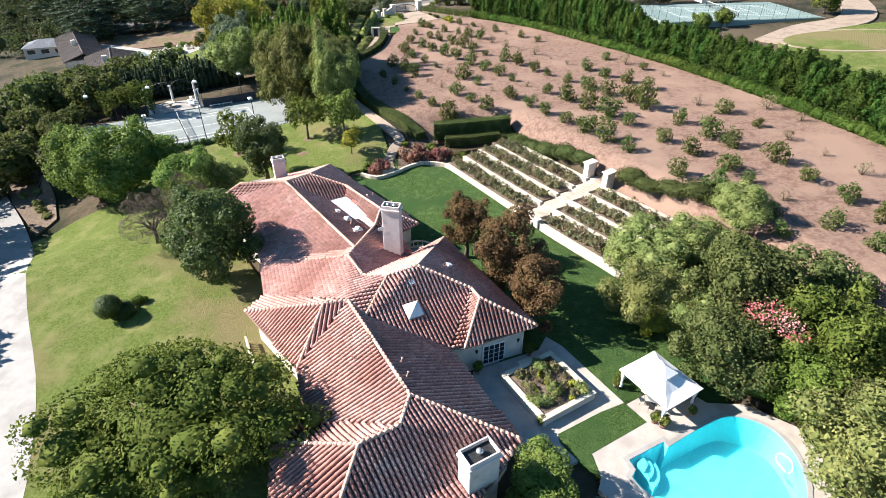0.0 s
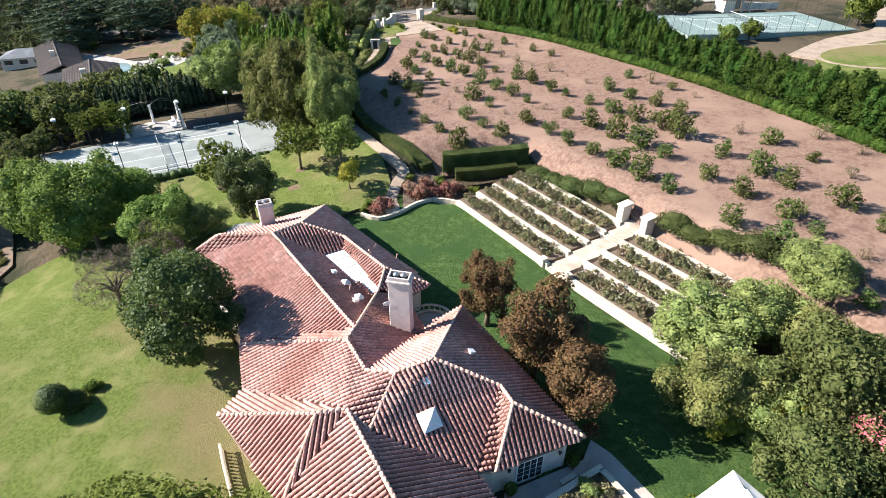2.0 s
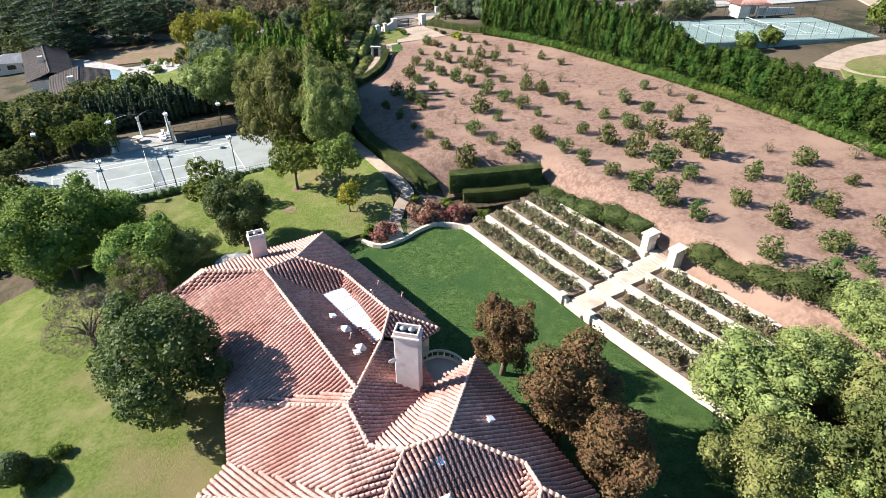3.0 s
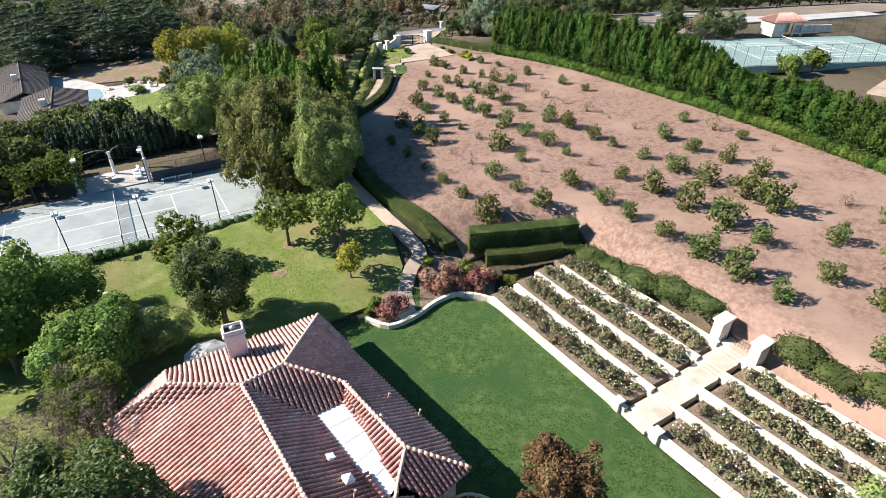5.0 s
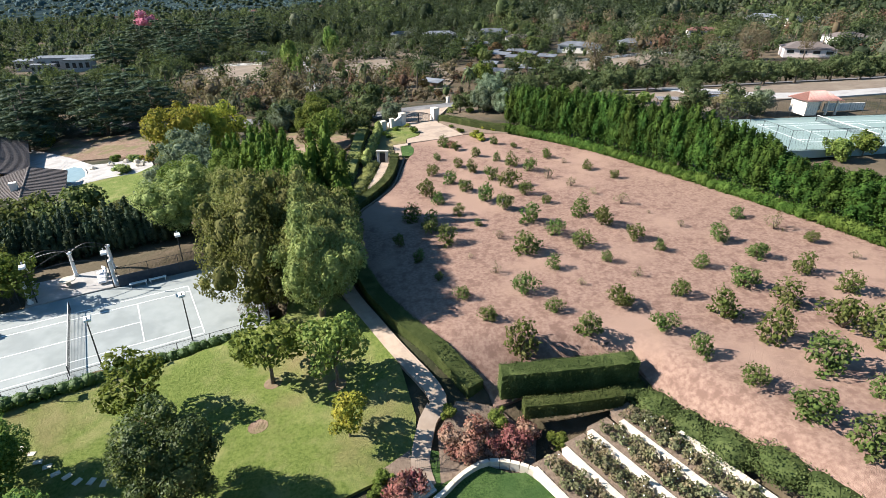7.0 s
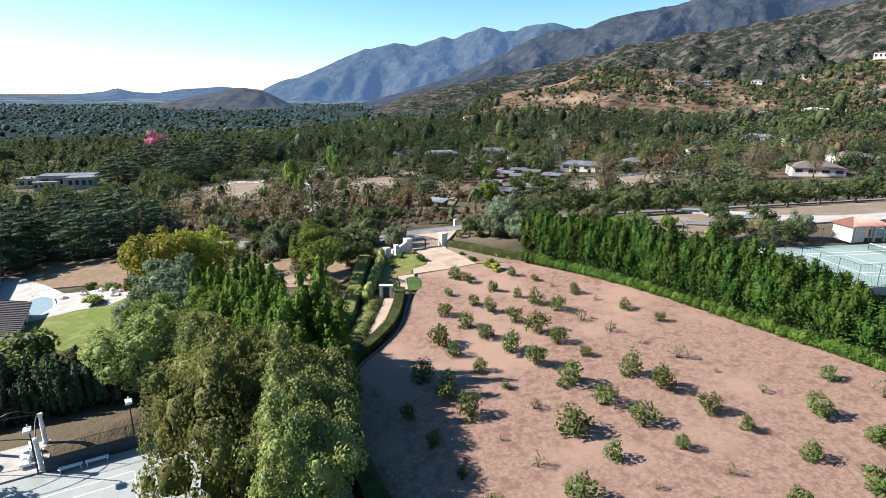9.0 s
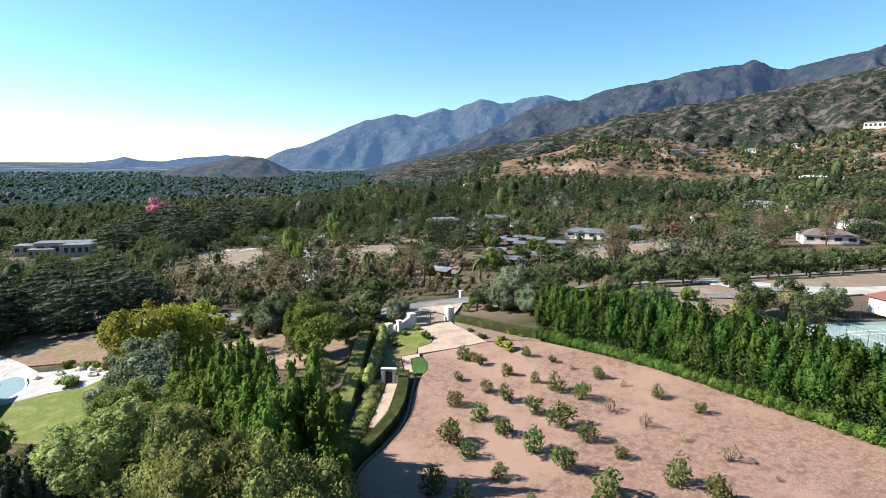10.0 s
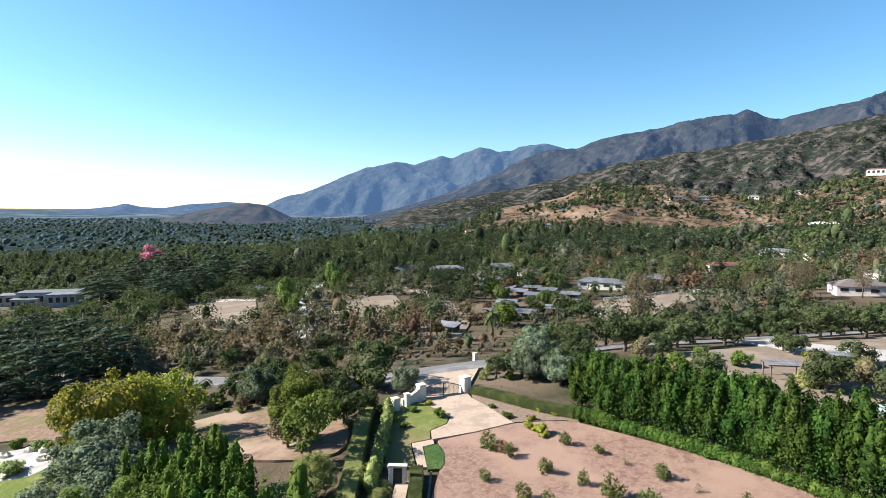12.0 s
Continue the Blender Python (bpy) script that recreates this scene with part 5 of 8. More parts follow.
# garden path and its low walls
drape("garden_path", ribbon(curve_pts([(-8.8, 84.4), (-9.4, 87.0), (-8.8, 91.0), (-7.8, 93.6), (-11.4, 98.6), (-15.2, 105), (-18.6, 111), (-21.6, 118), (-25, 128)], 4), 1.7), 0.12, M_path, 1.0, label="pale curving paved garden path", category="path")
drape("walk_gateway", ribbon(curve_pts([(-19.4, 145), (-18.6, 152), (-18.0, 160)], 4), 1.7), 0.12, M_path, 1.0, label="pale paved walk through the small gateway", category="path")
hedge("bank_planting", [(-23.4, 130), (-22.6, 137), (-21.6, 145), (-20.8, 152), (-20.6, 160)], 2.6, 1.1, "olive", 5200, 0.2, "loose low planting beside the walk", 0.3, kind="stuff")
lw = thing("lawn_edge_wall", (-13.4, 82.0, 0.3), "low cream stone wall edging the lawn", "garden wall")
inv = lw.matrix_basis.inverted()
ed = curve_pts([(-13.6, 82.2), (-10.8, 80.9), (-8.0, 82.6), (-5.6, 85.2), (-3.2, 86.6), (-0.6, 86.2), (1.2, 85.2)], 3)
for p, q in zip(ed, ed[1:]):
    d = (Vector(q) - Vector(p)).normalized() * 0.02
    o = Vector((-d.y, d.x)) * 20
    poly = [(inv @ Vector((*v, 0))).xy for v in (Vector(p) + d, Vector(q) - d, Vector(q) - d + o, Vector(p) + d + o)]
    part("block", Geo().prism(poly, -0.6, 0.3), M_capst, lw)
drape("red_bed", [(-13.2, 82.6), (-10.8, 81.4), (-8.2, 82.9), (-9.8, 84.6), (-10.4, 88), (-12.8, 86)], 0.1, M_bed, 1.2, label="mulched bed of red shrubs", category="flower bed")
drape("red_bed", [(-7.6, 84.6), (-3.4, 87.1), (0.8, 86), (1.6, 90), (-1.8, 93), (-6.0, 93.2), (-7.8, 90)], 0.1, M_bed, 1.2, label="mulched bed of red shrubs", category="flower bed")
st = thing("path_steps", pose(-8.9, 83.4, 0.1, 0, 0, 40), "stone steps from the lawn to the path", "steps")
for k in range(3):
    part("step", Geo().box((0, 0.35 * k, 0.15 * k), (2.2, 0.42, 0.32), 0, 0.02), M_capst, st)
ig = thing("iron_gate", pose(-8.9, 86.2, H(-8.9, 86.2) + 0.1, 0, 0, 10), "small dark iron garden gate", "gate")
for k in range(11):
    part("bar", Geo().tube([(-0.9 + 0.18 * k, 0, 0), (-0.9 + 0.18 * k, 0, 1.2 + 0.25 * math.sin(math.pi * k / 10))], 0.014, 5), M_dark, ig)
for zz in (0.15, 1.1):
    part("rail", Geo().tube([(-0.95, 0, zz), (0.95, 0, zz)], 0.02, 5), M_dark, ig)


def iron_fence(name, pts, h, label, step=0.16, mat=None, r=0.012):
    ob = thing(name, (*pts[0], H(*pts[0])), label, "fence")
    o = Vector((*pts[0], H(*pts[0])))
    pk = Geo()
    for p, q in zip(pts, pts[1:]):
        P0, Q0 = Vector((*p, H(*p))) - o, Vector((*q, H(*q))) - o
        n = max(1, int((Q0 - P0).length / step))
        for i in range(n):
            b = P0.lerp(Q0, i / n)
            pk.tube([b, b + Vector((0, 0, h))], r, 4)
        part("post", Geo().tube([P0, P0 + Vector((0, 0, h + 0.1))], 0.03, 6), mat or M_dark, ob)
        for zz in (0.15, h - 0.12):
            part("rail", Geo().tube([P0 + Vector((0, 0, zz)), Q0 + Vector((0, 0, zz))], 0.018, 5), mat or M_dark, ob)
    tagged(part("picket_run", pk, mat or M_dark, ob), kind="stuff")


iron_fence("iron_fence", [(-18.2, 81.4), (-16.4, 81.6), (-14.8, 82.0), (-13.6, 82.6)], 1.1, "thin dark iron fence at the lawn's edge")
iron_fence("iron_fence", [(-7.9, 86.3), (-5.6, 88.4), (-3.2, 89.6)], 1.1, "thin dark iron fence at the lawn's edge")

for k, (x, y, s, v) in enumerate(((-5.4, 87.4, 1.0, 0), (-4.2, 89.4, 1.1, 1), (-0.6, 88.4, 1.05, 2), (0.8, 90.2, 0.9, 0), (-11.2, 83.4, 1.0, 1), (-10.0, 84.0, 0.9, 2), (-2.6, 88.0, 0.8, 1), (-6.6, 88.6, 0.9, 2))):
    plant("red_shrub", "red_shrub", x, y, "bushy shrub with dull red autumn leaves by the path", "shrub", v, k * 70, s, "red shrubs")
for x, y, s in ((-12.6, 84.8, 0.7), (-13.0, 83.4, 0.6), (-2.0, 91.2, 0.9), (3.4, 89.0, 0.8), (-6.8, 91.6, 0.7)):
    plant("green_shrub", "green_shrub", x, y, "low green shrub in a mulched bed", "shrub", 0, x * 40, s, "bed shrubs")

# ---- orchard ----
rr = random.Random(5)
ORCHARD = (      # the bend of each row, then the place of each tree along it and its size; minus: a thin bare one
    ([-75, -45], [36.8, 37.2],
     [(-72.2, 0.76), (-66.5, 0.8), (-60.8, 0.56), (-55.4, 0.88), (-50, 0.92), (-44.8, 1.6)]),
    ([-80, -40], [42.5, 43.9],
     [(-78.5, 1.4), (-73.6, 1.28), (-68.5, 1.24), (-63, -0.32), (-57.7, -0.6), (-52.1, 1.2), (-47, 0.84), (-41.7, 1.24)]),
    ([-87, -60, -20, 5, 24], [49.2, 50.0, 50.8, 49.6, 46.4],
     [(-85.7, 1.48), (-81.7, 1), (-76.1, 0.92), (-70.8, 0.56), (-65.5, -0.64), (-59.7, 1.6), (-54.3, 0.88), (-49.4, -0.4), (-43.7, 1.36), (-37.7, 1.12), (-32.9, 1), (-27.6, 1.08), (-22.8, 1.6), (-18, 1.56), (-13.3, 1.12), (-3.7, 1.32), (2.1, 1.6), (7.3, 0.76), (13, 1.04), (18.2, -0.6), (23.3, 1.16)]),
    ([-95, -62, -25, 0, 21], [55.3, 56.7, 58.0, 56.4, 52.9],
     [(-94.3, 1.12), (-88.6, 1.08), (-83.7, 1.12), (-78, 1.36), (-73.2, 1.24), (-67.3, 1.52), (-61.7, 1.2), (-56.7, 1.2), (-51.7, 0.72), (-46.9, -0.52), (-41, 0.96), (-35.7, 1.44), (-30.4, 1.52), (-25.3, 2), (-20.5, 1.04), (-12.5, 1.08), (-7.1, 1.28), (-0.6, 1.44), (3.2, 0.88), (8.7, -0.68), (15.3, 1.16), (20.6, 1.24)]),
    ([-102, -85, -55, -25, 2, 19], [60.5, 62.4, 64.5, 65.6, 63.3, 59.4],
     [(-101.4, 0.76), (-95, 0.96), (-91, 1.04), (-85.4, 1.16), (-80.8, 1.44), (-76.3, 1), (-71.2, 0.76), (-64.3, 1.2), (-60, 1.32), (-54, 1.08), (-49.7, 0.72), (-43.9, 0.88), (-38.3, 1.4), (-33.2, 1.48), (-27.7, 1.92), (-23.9, 1.72), (-16, 1.12), (-9.6, 1.6), (-5.3, 1.36), (1.6, 1.36), (7.2, 1.16), (13, 1.12), (18.3, 1.2)]),
    ([-108, -85, -60, -35, -12, 11], [66.0, 70.6, 72.4, 73.2, 74.0, 69.2],
     [(-107.5, 0.8), (-104.6, 0.88), (-98.2, 0.92), (-93.4, 0.72), (-89.3, 1.24), (-84.9, 1.12), (-79.9, -0.84), (-74.3, -0.8), (-69.4, -0.48), (-63.7, -0.84), (-58.6, -0.28), (-52.8, -0.52), (-47, 1.24), (-41.4, 1.2), (-36.1, 1.12), (-30.9, 1.16), (-19.7, -0.72), (-14.6, 1.32), (-7.6, 0.84), (-1.8, -0.8), (4.4, -0.48), (10.4, -0.84)]),
    ([-98, -80, -45, -10, 0], [76.6, 79.3, 81.8, 81.0, 79.8],
     [(-97.9, 0.68), (-93.5, -0.48), (-88.6, 0.92), (-84.2, -0.44), (-78.7, 0.88), (-72.5, 0.76), (-50, 0.92), (-44.8, -1.32), (-39.7, 0.8), (-34.4, -0.48), (-11.3, -1.2), (-4.9, -0.72)]),
)
for along, bends, row in ORCHARD:
    for a, size in row:
        x, y = E(a, float(np.interp(a, along, bends)) + rr.uniform(-0.25, 0.25))
        if size < 0:
            plant("orchard_sapling", "sapling", x, y, "thin bare young fruit tree in orchard soil", "fruit tree", rr.randrange(4), rr.uniform(0, 360), min(2.0, -size * 1.9), "orchard trees")
        else:
            plant("orchard_tree", "citrus", x, y, "small rounded fruit tree with green leaves in orchard soil", "fruit tree", rr.randrange(8), rr.uniform(0, 360), min(1.8, size), "orchard trees", tall=rr.uniform(0.85, 1.2))

# ---- screen of tall trees along the orchard, over an ivy hedge ----
SCREEN = curve_pts([(9.8, 179.5), (15.2, 173.5), (27.6, 158.6), (39.6, 138.8), (47.6, 125), (56, 107), (62.4, 90), (68.6, 69), (73, 42)], 6)
SL = [0.0]
for p, q in zip(SCREEN, SCREEN[1:]):
    SL.append(SL[-1] + math.dist(p, q))
s, k = 0.4, 0
rr = random.Random(8)
while s < SL[-1]:
    x, y = (float(np.interp(s, SL, [p[i] for p in SCREEN])) for i in (0, 1))
    plant("screen_tree", "column", x + rr.uniform(0.3, 1.6), y + rr.uniform(0.2, 1.2), "dense upright evergreen in a tall screen along the orchard", "tree", rr.randrange(6), rr.uniform(0, 360), rr.uniform(1.5, 1.75), "screen trees", tall=rr.uniform(0.8, 0.95) * float(np.interp(s, [0, 3, 30, 48, 54, 58, 62, 100], [1.2, 1.32, 1.36, 1.36, 1.2, 0.98, 0.86, 0.95])))
    s += 2.0
    k += 1
for i in range(0, len(SCREEN) - 6, 6):
    hedge("ivy_hedge", [(p[0] - 2.0, p[1] - 1.3) for p in SCREEN[i:i + 7]], 1.9, 1.9, "ivy", 5200, 0.27, "bright green ivy hedge at the foot of the tall screen", 0.15)
# ---- patio, planter, gazebo, pool ----
from mathutils.geometry import tessellate_polygon

POOL = [(15.9, 27.6), (15.6, 28.5), (19.1, 30.3), (19.3, 29.75)] + curve_pts([(19.3, 29.75), (24.5, 32.6), (26.9, 32.9), (29.1, 31.6), (29.8, 29.4), (29.4, 26.6), (27.8, 24.0), (25, 22.2), (20.6, 21.9), (16.4, 25.3), (15.4, 26.9)], 4)[1:]


def offset(poly, d):
    """The closed outline poly, moved outwards by d (inwards: minus)."""
    area = sum(p[0] * q[1] - q[0] * p[1] for p, q in zip(poly, poly[1:] + poly[:1]))
    out = []
    for i, p in enumerate(poly):
        u, v = (Vector(p) - Vector(poly[i - 1])).normalized(), (Vector(poly[(i + 1) % len(poly)]) - Vector(p)).normalized()
        n = Vector((u.y + v.y, -u.x - v.x)) * (1 if area > 0 else -1)
        n = n.normalized() * d / max(0.7, n.length / 2)
        out.append((p[0] + n.x, p[1] + n.y))
    return out


RIM = offset(POOL, 0.34)[::-1]
OUTER = [(3.0, 38.6), (9.9, 41.6), (11.0, 43.6), (12.4, 42.2), (17.0, 34.4), (22.0, 37.2), (24.6, 34.6), (28, 34.4), (31.5, 31.9), (32.2, 27.5), (30, 22.4), (25.6, 19.2), (20.6, 18.0), (15.6, 21.0), (13.4, 24.6), (12.4, 25.8), (12.9, 26.8), (12.7, 29.0), (7.6, 26.8), (2.6, 36)]
loops = [[Vector((*p, 0)) for p in OUTER], [Vector((*p, 0)) for p in RIM]]
flat = [p for q in loops for p in q]
pg = Geo()
for tri in tessellate_polygon(loops):
    a, b, c = (flat[k] for k in tri)
    pg.add([(*p.xy, 0.10) for p in (a, b, c)], [(0, 1, 2) if (b - a).cross(c - a).z > 0 else (2, 1, 0)])
for p, q in zip(OUTER, OUTER[1:] + OUTER[:1]):
    pg.add([(*p, -0.6), (*q, -0.6), (*q, 0.10), (*p, 0.10)], [(0, 1, 2, 3)])
tagged(part("patio", pg, M_paving), "pale paved patio round the pool", "patio", kind="structure")
drape("lawn_panel", [(12.6, 29.1), (18.3, 32.4), (16.9, 34.6), (14.4, 33.5), (10.1, 31.1), (10.1, 30.2), (11.6, 28.0), (12.9, 26.9)], 0.125, M_lawn, 1.0, zf=lambda x, y: 0.0, label="small mown lawn panel beside the pool patio", category="lawn")

planter = thing("stone_planter", pose(9.9, 36.2, 0.1, 0, 0, 31), "square raised cream stone planter full of flowers and shrubs", "planter")
for sx_, sy_, lx, ly in ((0, -3.0, 6.2, 0.42), (0, 3.0, 6.2, 0.42), (-2.9, 0, 0.42, 5.6), (2.9, 0, 0.42, 5.6)):
    part("wall", Geo().box((sx_, sy_, 0.4), (lx, ly, 0.8), 0, 0.02), M_stucco, planter)
    part("coping", Geo().box((sx_, sy_, 0.85), (lx + 0.1, ly + 0.12, 0.1), 0, 0.02), M_capst, planter)
part("soil", Geo().box((0, 0, 0.35), (5.5, 5.7, 0.7)), M_bed, planter)
rr = random.Random(21)
pl_pose = planter.matrix_basis.copy()
for i in range(78):
    p = pl_pose @ Vector((rr.uniform(-2.4, 2.4), rr.uniform(-2.5, 2.5), 0))
    kd = rr.choice(("sapling", "rose", "rose", "grey_shrub", "yellow_small", "rose", "sapling"))
    ob = plant("planter_shrub", kd, p.x, p.y, "small leafy shrub in a raised stone planter", "shrub", rr.randrange(3), rr.uniform(0, 360), rr.uniform(0.3, 0.6) if kd != "rose" else rr.uniform(0.6, 1.0), "planter shrubs")
    ob.location.z = 0.78

gz = thing("gazebo", pose(19.9, 35.2, 0.1, 0, 0, 31), "white canvas garden gazebo on dark posts by the pool", "gazebo")
for i, (px, py) in enumerate(((-2.15, -2.5), (2.15, -2.5), (2.15, 2.5), (-2.15, 2.5))):
    post = part("post", Geo().tube([(px, py, 0), (px, py, 2.5)], 0.05, 8), M_dark, gz)
    part("curtain", Geo().lathe([(0.16, 0.5), (0.1, 1.2), (0.2, 1.8), (0.26, 2.45)], (px * 0.96, py * 0.96, 0), 8), M_canvas, gz, "tied white curtain")
cv, cf = [], []
for lev, (s, z) in enumerate(((1.0, 2.45), (1.02, 2.55), (0.66, 3.0), (0.33, 3.5), (0.22, 3.62))):
    for j in range(16):
        t = j / 4
        e, f = int(t) % 4, t - int(t)
        cs = ((-2.35, -2.75), (2.35, -2.75), (2.35, 2.75), (-2.35, 2.75))
        x0, y0 = cs[e][0] + (cs[(e + 1) % 4][0] - cs[e][0]) * f, cs[e][1] + (cs[(e + 1) % 4][1] - cs[e][1]) * f
        sag = -0.12 * math.sin(math.pi * f) * (1 if lev in (2,) else 0.4)
        cv.append((x0 * s, y0 * s, z + sag))
for lev in range(4):
    for j in range(16):
        cf.append((lev * 16 + j, lev * 16 + (j + 1) % 16, (lev + 1) * 16 + (j + 1) % 16, (lev + 1) * 16 + j))
canopy = part("canopy", Geo().add(cv, cf), M_canvas, gz, "white canvas canopy")
part("vent_cap", Geo().add([(-0.85, -1.0, 3.72), (0.85, -1.0, 3.72), (0.85, 1.0, 3.72), (-0.85, 1.0, 3.72), (0, 0, 4.3)], [(0, 1, 4), (1, 2, 4), (2, 3, 4), (3, 0, 4)]), M_canvas, canopy)


def patio_chair(x, y, rz, group=""):
    ch = thing("patio_chair", pose(x, y, 0.1, 0, 0, rz), "dark metal patio chair with a pale cushion", "chair", "chairs under the gazebo")
    part("seat", Geo().box((0, 0, 0.44), (0.5, 0.5, 0.1), 0, 0.03), M_canvas, ch)
    part("backrest", Geo().box((0, 0.24, 0.75), (0.5, 0.06, 0.55), 0, 0.02), M_dark, ch)
    for sx_ in (-0.22, 0.22):
        for sy_ in (-0.22, 0.22):
            part("leg", Geo().tube([(sx_, sy_, 0), (sx_, sy_, 0.42)], 0.018, 6), M_dark, ch)


tb = thing("patio_table", (19.6, 34.6, 0.1), "round dark metal patio table under the gazebo", "table")
part("tabletop", Geo().lathe([(0.7, 0.7), (0.72, 0.72), (0.7, 0.75)], n=20), M_steel, tb)
part("pedestal", Geo().tube([(0, 0, 0), (0, 0, 0.7)], [0.22, 0.05], 10), M_dark, tb)
for k in range(6):
    patio_chair(19.6 + 1.15 * math.cos(k * 1.047), 34.6 + 1.15 * math.sin(k * 1.047), math.degrees(k * 1.047) - 90)


def pot(x, y, s, label="terracotta pot with a leafy plant on the patio", leaf="mid"):
    ob = thing("potted_plant", pose(x, y, 0.1) @ Matrix.Diagonal((s, s, s, 1)), label, "potted plant", "patio pots")
    part("pot", Geo().lathe([(0.2, 0), (0.3, 0.35), (0.34, 0.4), (0.3, 0.4), (0.26, 0.34)], n=12), M_tile, ob, smooth=True)
    part("foliage", foliage("foliage", [(0, 0, 0.7, 0.4, 0.4, 0.4), (0.2, 0.1, 0.9, 0.25, 0.25, 0.25)], 160, 0.2, M_lf[leaf], 3, 0.6), None, ob)


for x, y, s in ((16.6, 36.6, 1.0), (17.2, 37.4, 1.1), (18.9, 32.4, 1.0), (19.5, 31.9, 1.2), (8.7, 32.2, 0.9), (3.4, 38.4, 1.2), (8.8, 40.9, 1.2), (22.6, 33.2, 0.9), (10.6, 39.6, 0.7)):
    pot(x, y, s)
bench = thing("stone_bench", pose(8.2, 39.6, 0.1, 0, 0, 31), "pale stone garden bench beside the planter", "bench")
part("seat", Geo().box((0, 0, 0.42), (1.5, 0.45, 0.1), 0, 0.02), M_capst, bench)
for sx_ in (-0.55, 0.55):
    part("leg", Geo().box((sx_, 0, 0.18), (0.14, 0.38, 0.38), 0, 0.02), M_capst, bench)

# pool: stepped corner, straight side, rounded far end
pool = thing("swimming_pool", (22, 27, 0), "turquoise swimming pool with pale coping and corner steps", "swimming pool")
pl = [(x - 22, y - 27) for x, y in POOL]
cen = Vector((0.5, 0.0))
big = offset(pl, 0.42)
for i in range(len(pl)):
    j = (i + 1) % len(pl)
    part("coping", Geo().prism([pl[i], pl[j], big[j], big[i]], 0.0, 0.15), M_concrete, pool)
M_basin = surface("pool_plaster", (0.12, 0.65, 0.69), (0.10, 0.60, 0.65), 1.5, rough=0.6)
g = Geo()
low = offset(pl, -0.12)
n = len(pl)
g.add([(*p, 0.14) for p in pl] + [(*p, -1.3) for p in low], [(i, n + i, n + (i + 1) % n, (i + 1) % n) for i in range(n)] + [tuple(range(n, 2 * n))])
part("basin", g, M_basin, pool, "bright turquoise plastered basin")
for k, rad in enumerate((0.8, 1.4, 2.0)):
    arc = [(-5.6 + rad * math.cos(t), 1.5 + rad * math.sin(t)) for t in np.linspace(-1.0, 0.7, 10)]
    part("pool_step", Geo().prism([(-5.6, 1.5)] + arc, -1.3, -0.12 - 0.25 * k), M_basin, pool)
M_water, wt, wp_ = tree_of("pool_water")
wp_.inputs["Base Color"].default_value, wp_.inputs["Roughness"].default_value = (0.45, 0.9, 0.95, 1), 0.02
wp_.inputs["Transmission Weight"].default_value, wp_.inputs["IOR"].default_value = 1.0, 1.33
bn = node(wt, "ShaderNodeBump", Strength=0.12, Distance=0.03)
wt.links.new(noise_at(wt, 2.2, 2), bn.inputs["Height"])
wt.links.new(bn.outputs[0], wp_.inputs["Normal"])
water = part("water", Geo().add([(*p, 0.02) for p in pl], [tuple(range(n))]), M_water, pool, "clear rippled pool water")
water.visible_shadow = False

tagged(part("pool_hose", Geo().tube(curve_pts([(28.2, 27.4, 0.05), (28.0, 28.6, 0.05), (28.6, 29.2, 0.05), (29.2, 28.6, 0.05), (28.9, 27.6, 0.05), (28.4, 27.3, 0.05)], 4), 0.05, 6), M_white), "white coiled cleaning hose floating in the pool", "hose")
# ---- tennis court ----
CZ = H(*E(-81.3, -5)) + 0.05
CM = pose(*E(-81.3, -5), CZ, 0, 0, 30) @ Matrix.Scale(1 / SURVEY, 4)      # metres: x along the court, y across it
court = thing("tennis_court", CM, "grey tennis court with white lines behind a low windscreen fence", "tennis court")
part("slab", Geo().box((0, 0.9, -0.2), (36.5, 16.8, 0.44), 0, 0.02), M_court, court)


def court_lines(parent, z, hx=11.885, hy=5.485, sy=4.115):
    for x0, y0, x1, y1 in ((-hx, -hy, hx, -hy), (-hx, hy, hx, hy), (-hx, -sy, hx, -sy), (-hx, sy, hx, sy), (-hx, -hy, -hx, hy), (hx, -hy, hx, hy), (-6.4, -sy, -6.4, sy), (6.4, -sy, 6.4, sy), (-6.4, 0, 6.4, 0)):
        part("line", Geo().box(((x0 + x1) / 2, (y0 + y1) / 2, z), (abs(x1 - x0) + 0.1, abs(y1 - y0) + 0.1, 0.008)), M_line, parent)


court_lines(court, 0.026)


def tennis_net(m, label, tall=1.07, half=6.4):
    ob = thing("tennis_net", m, label, "tennis net")
    for s in (-1, 1):
        part("post", Geo().tube([(0, s * half, 0), (0, s * half, tall + 0.05)], 0.05, 8), M_dark, ob)
    g = Geo()
    for k in range(11):
        g.box((0, 0, 0.08 + k * (tall - 0.12) / 10), (0.012, half * 2, 0.012))
    for k in range(64):
        g.box((0, -half + 0.1 + k * (2 * half - 0.2) / 63, tall / 2), (0.012, 0.012, tall - 0.1))
    part("mesh", g, M_dark, ob)
    part("tape", Geo().box((0, 0, tall), (0.04, half * 2, 0.07)), M_white, ob)


tennis_net(CM @ pose(0, 0, 0.025), "dark tennis net with a white tape across the grey court")

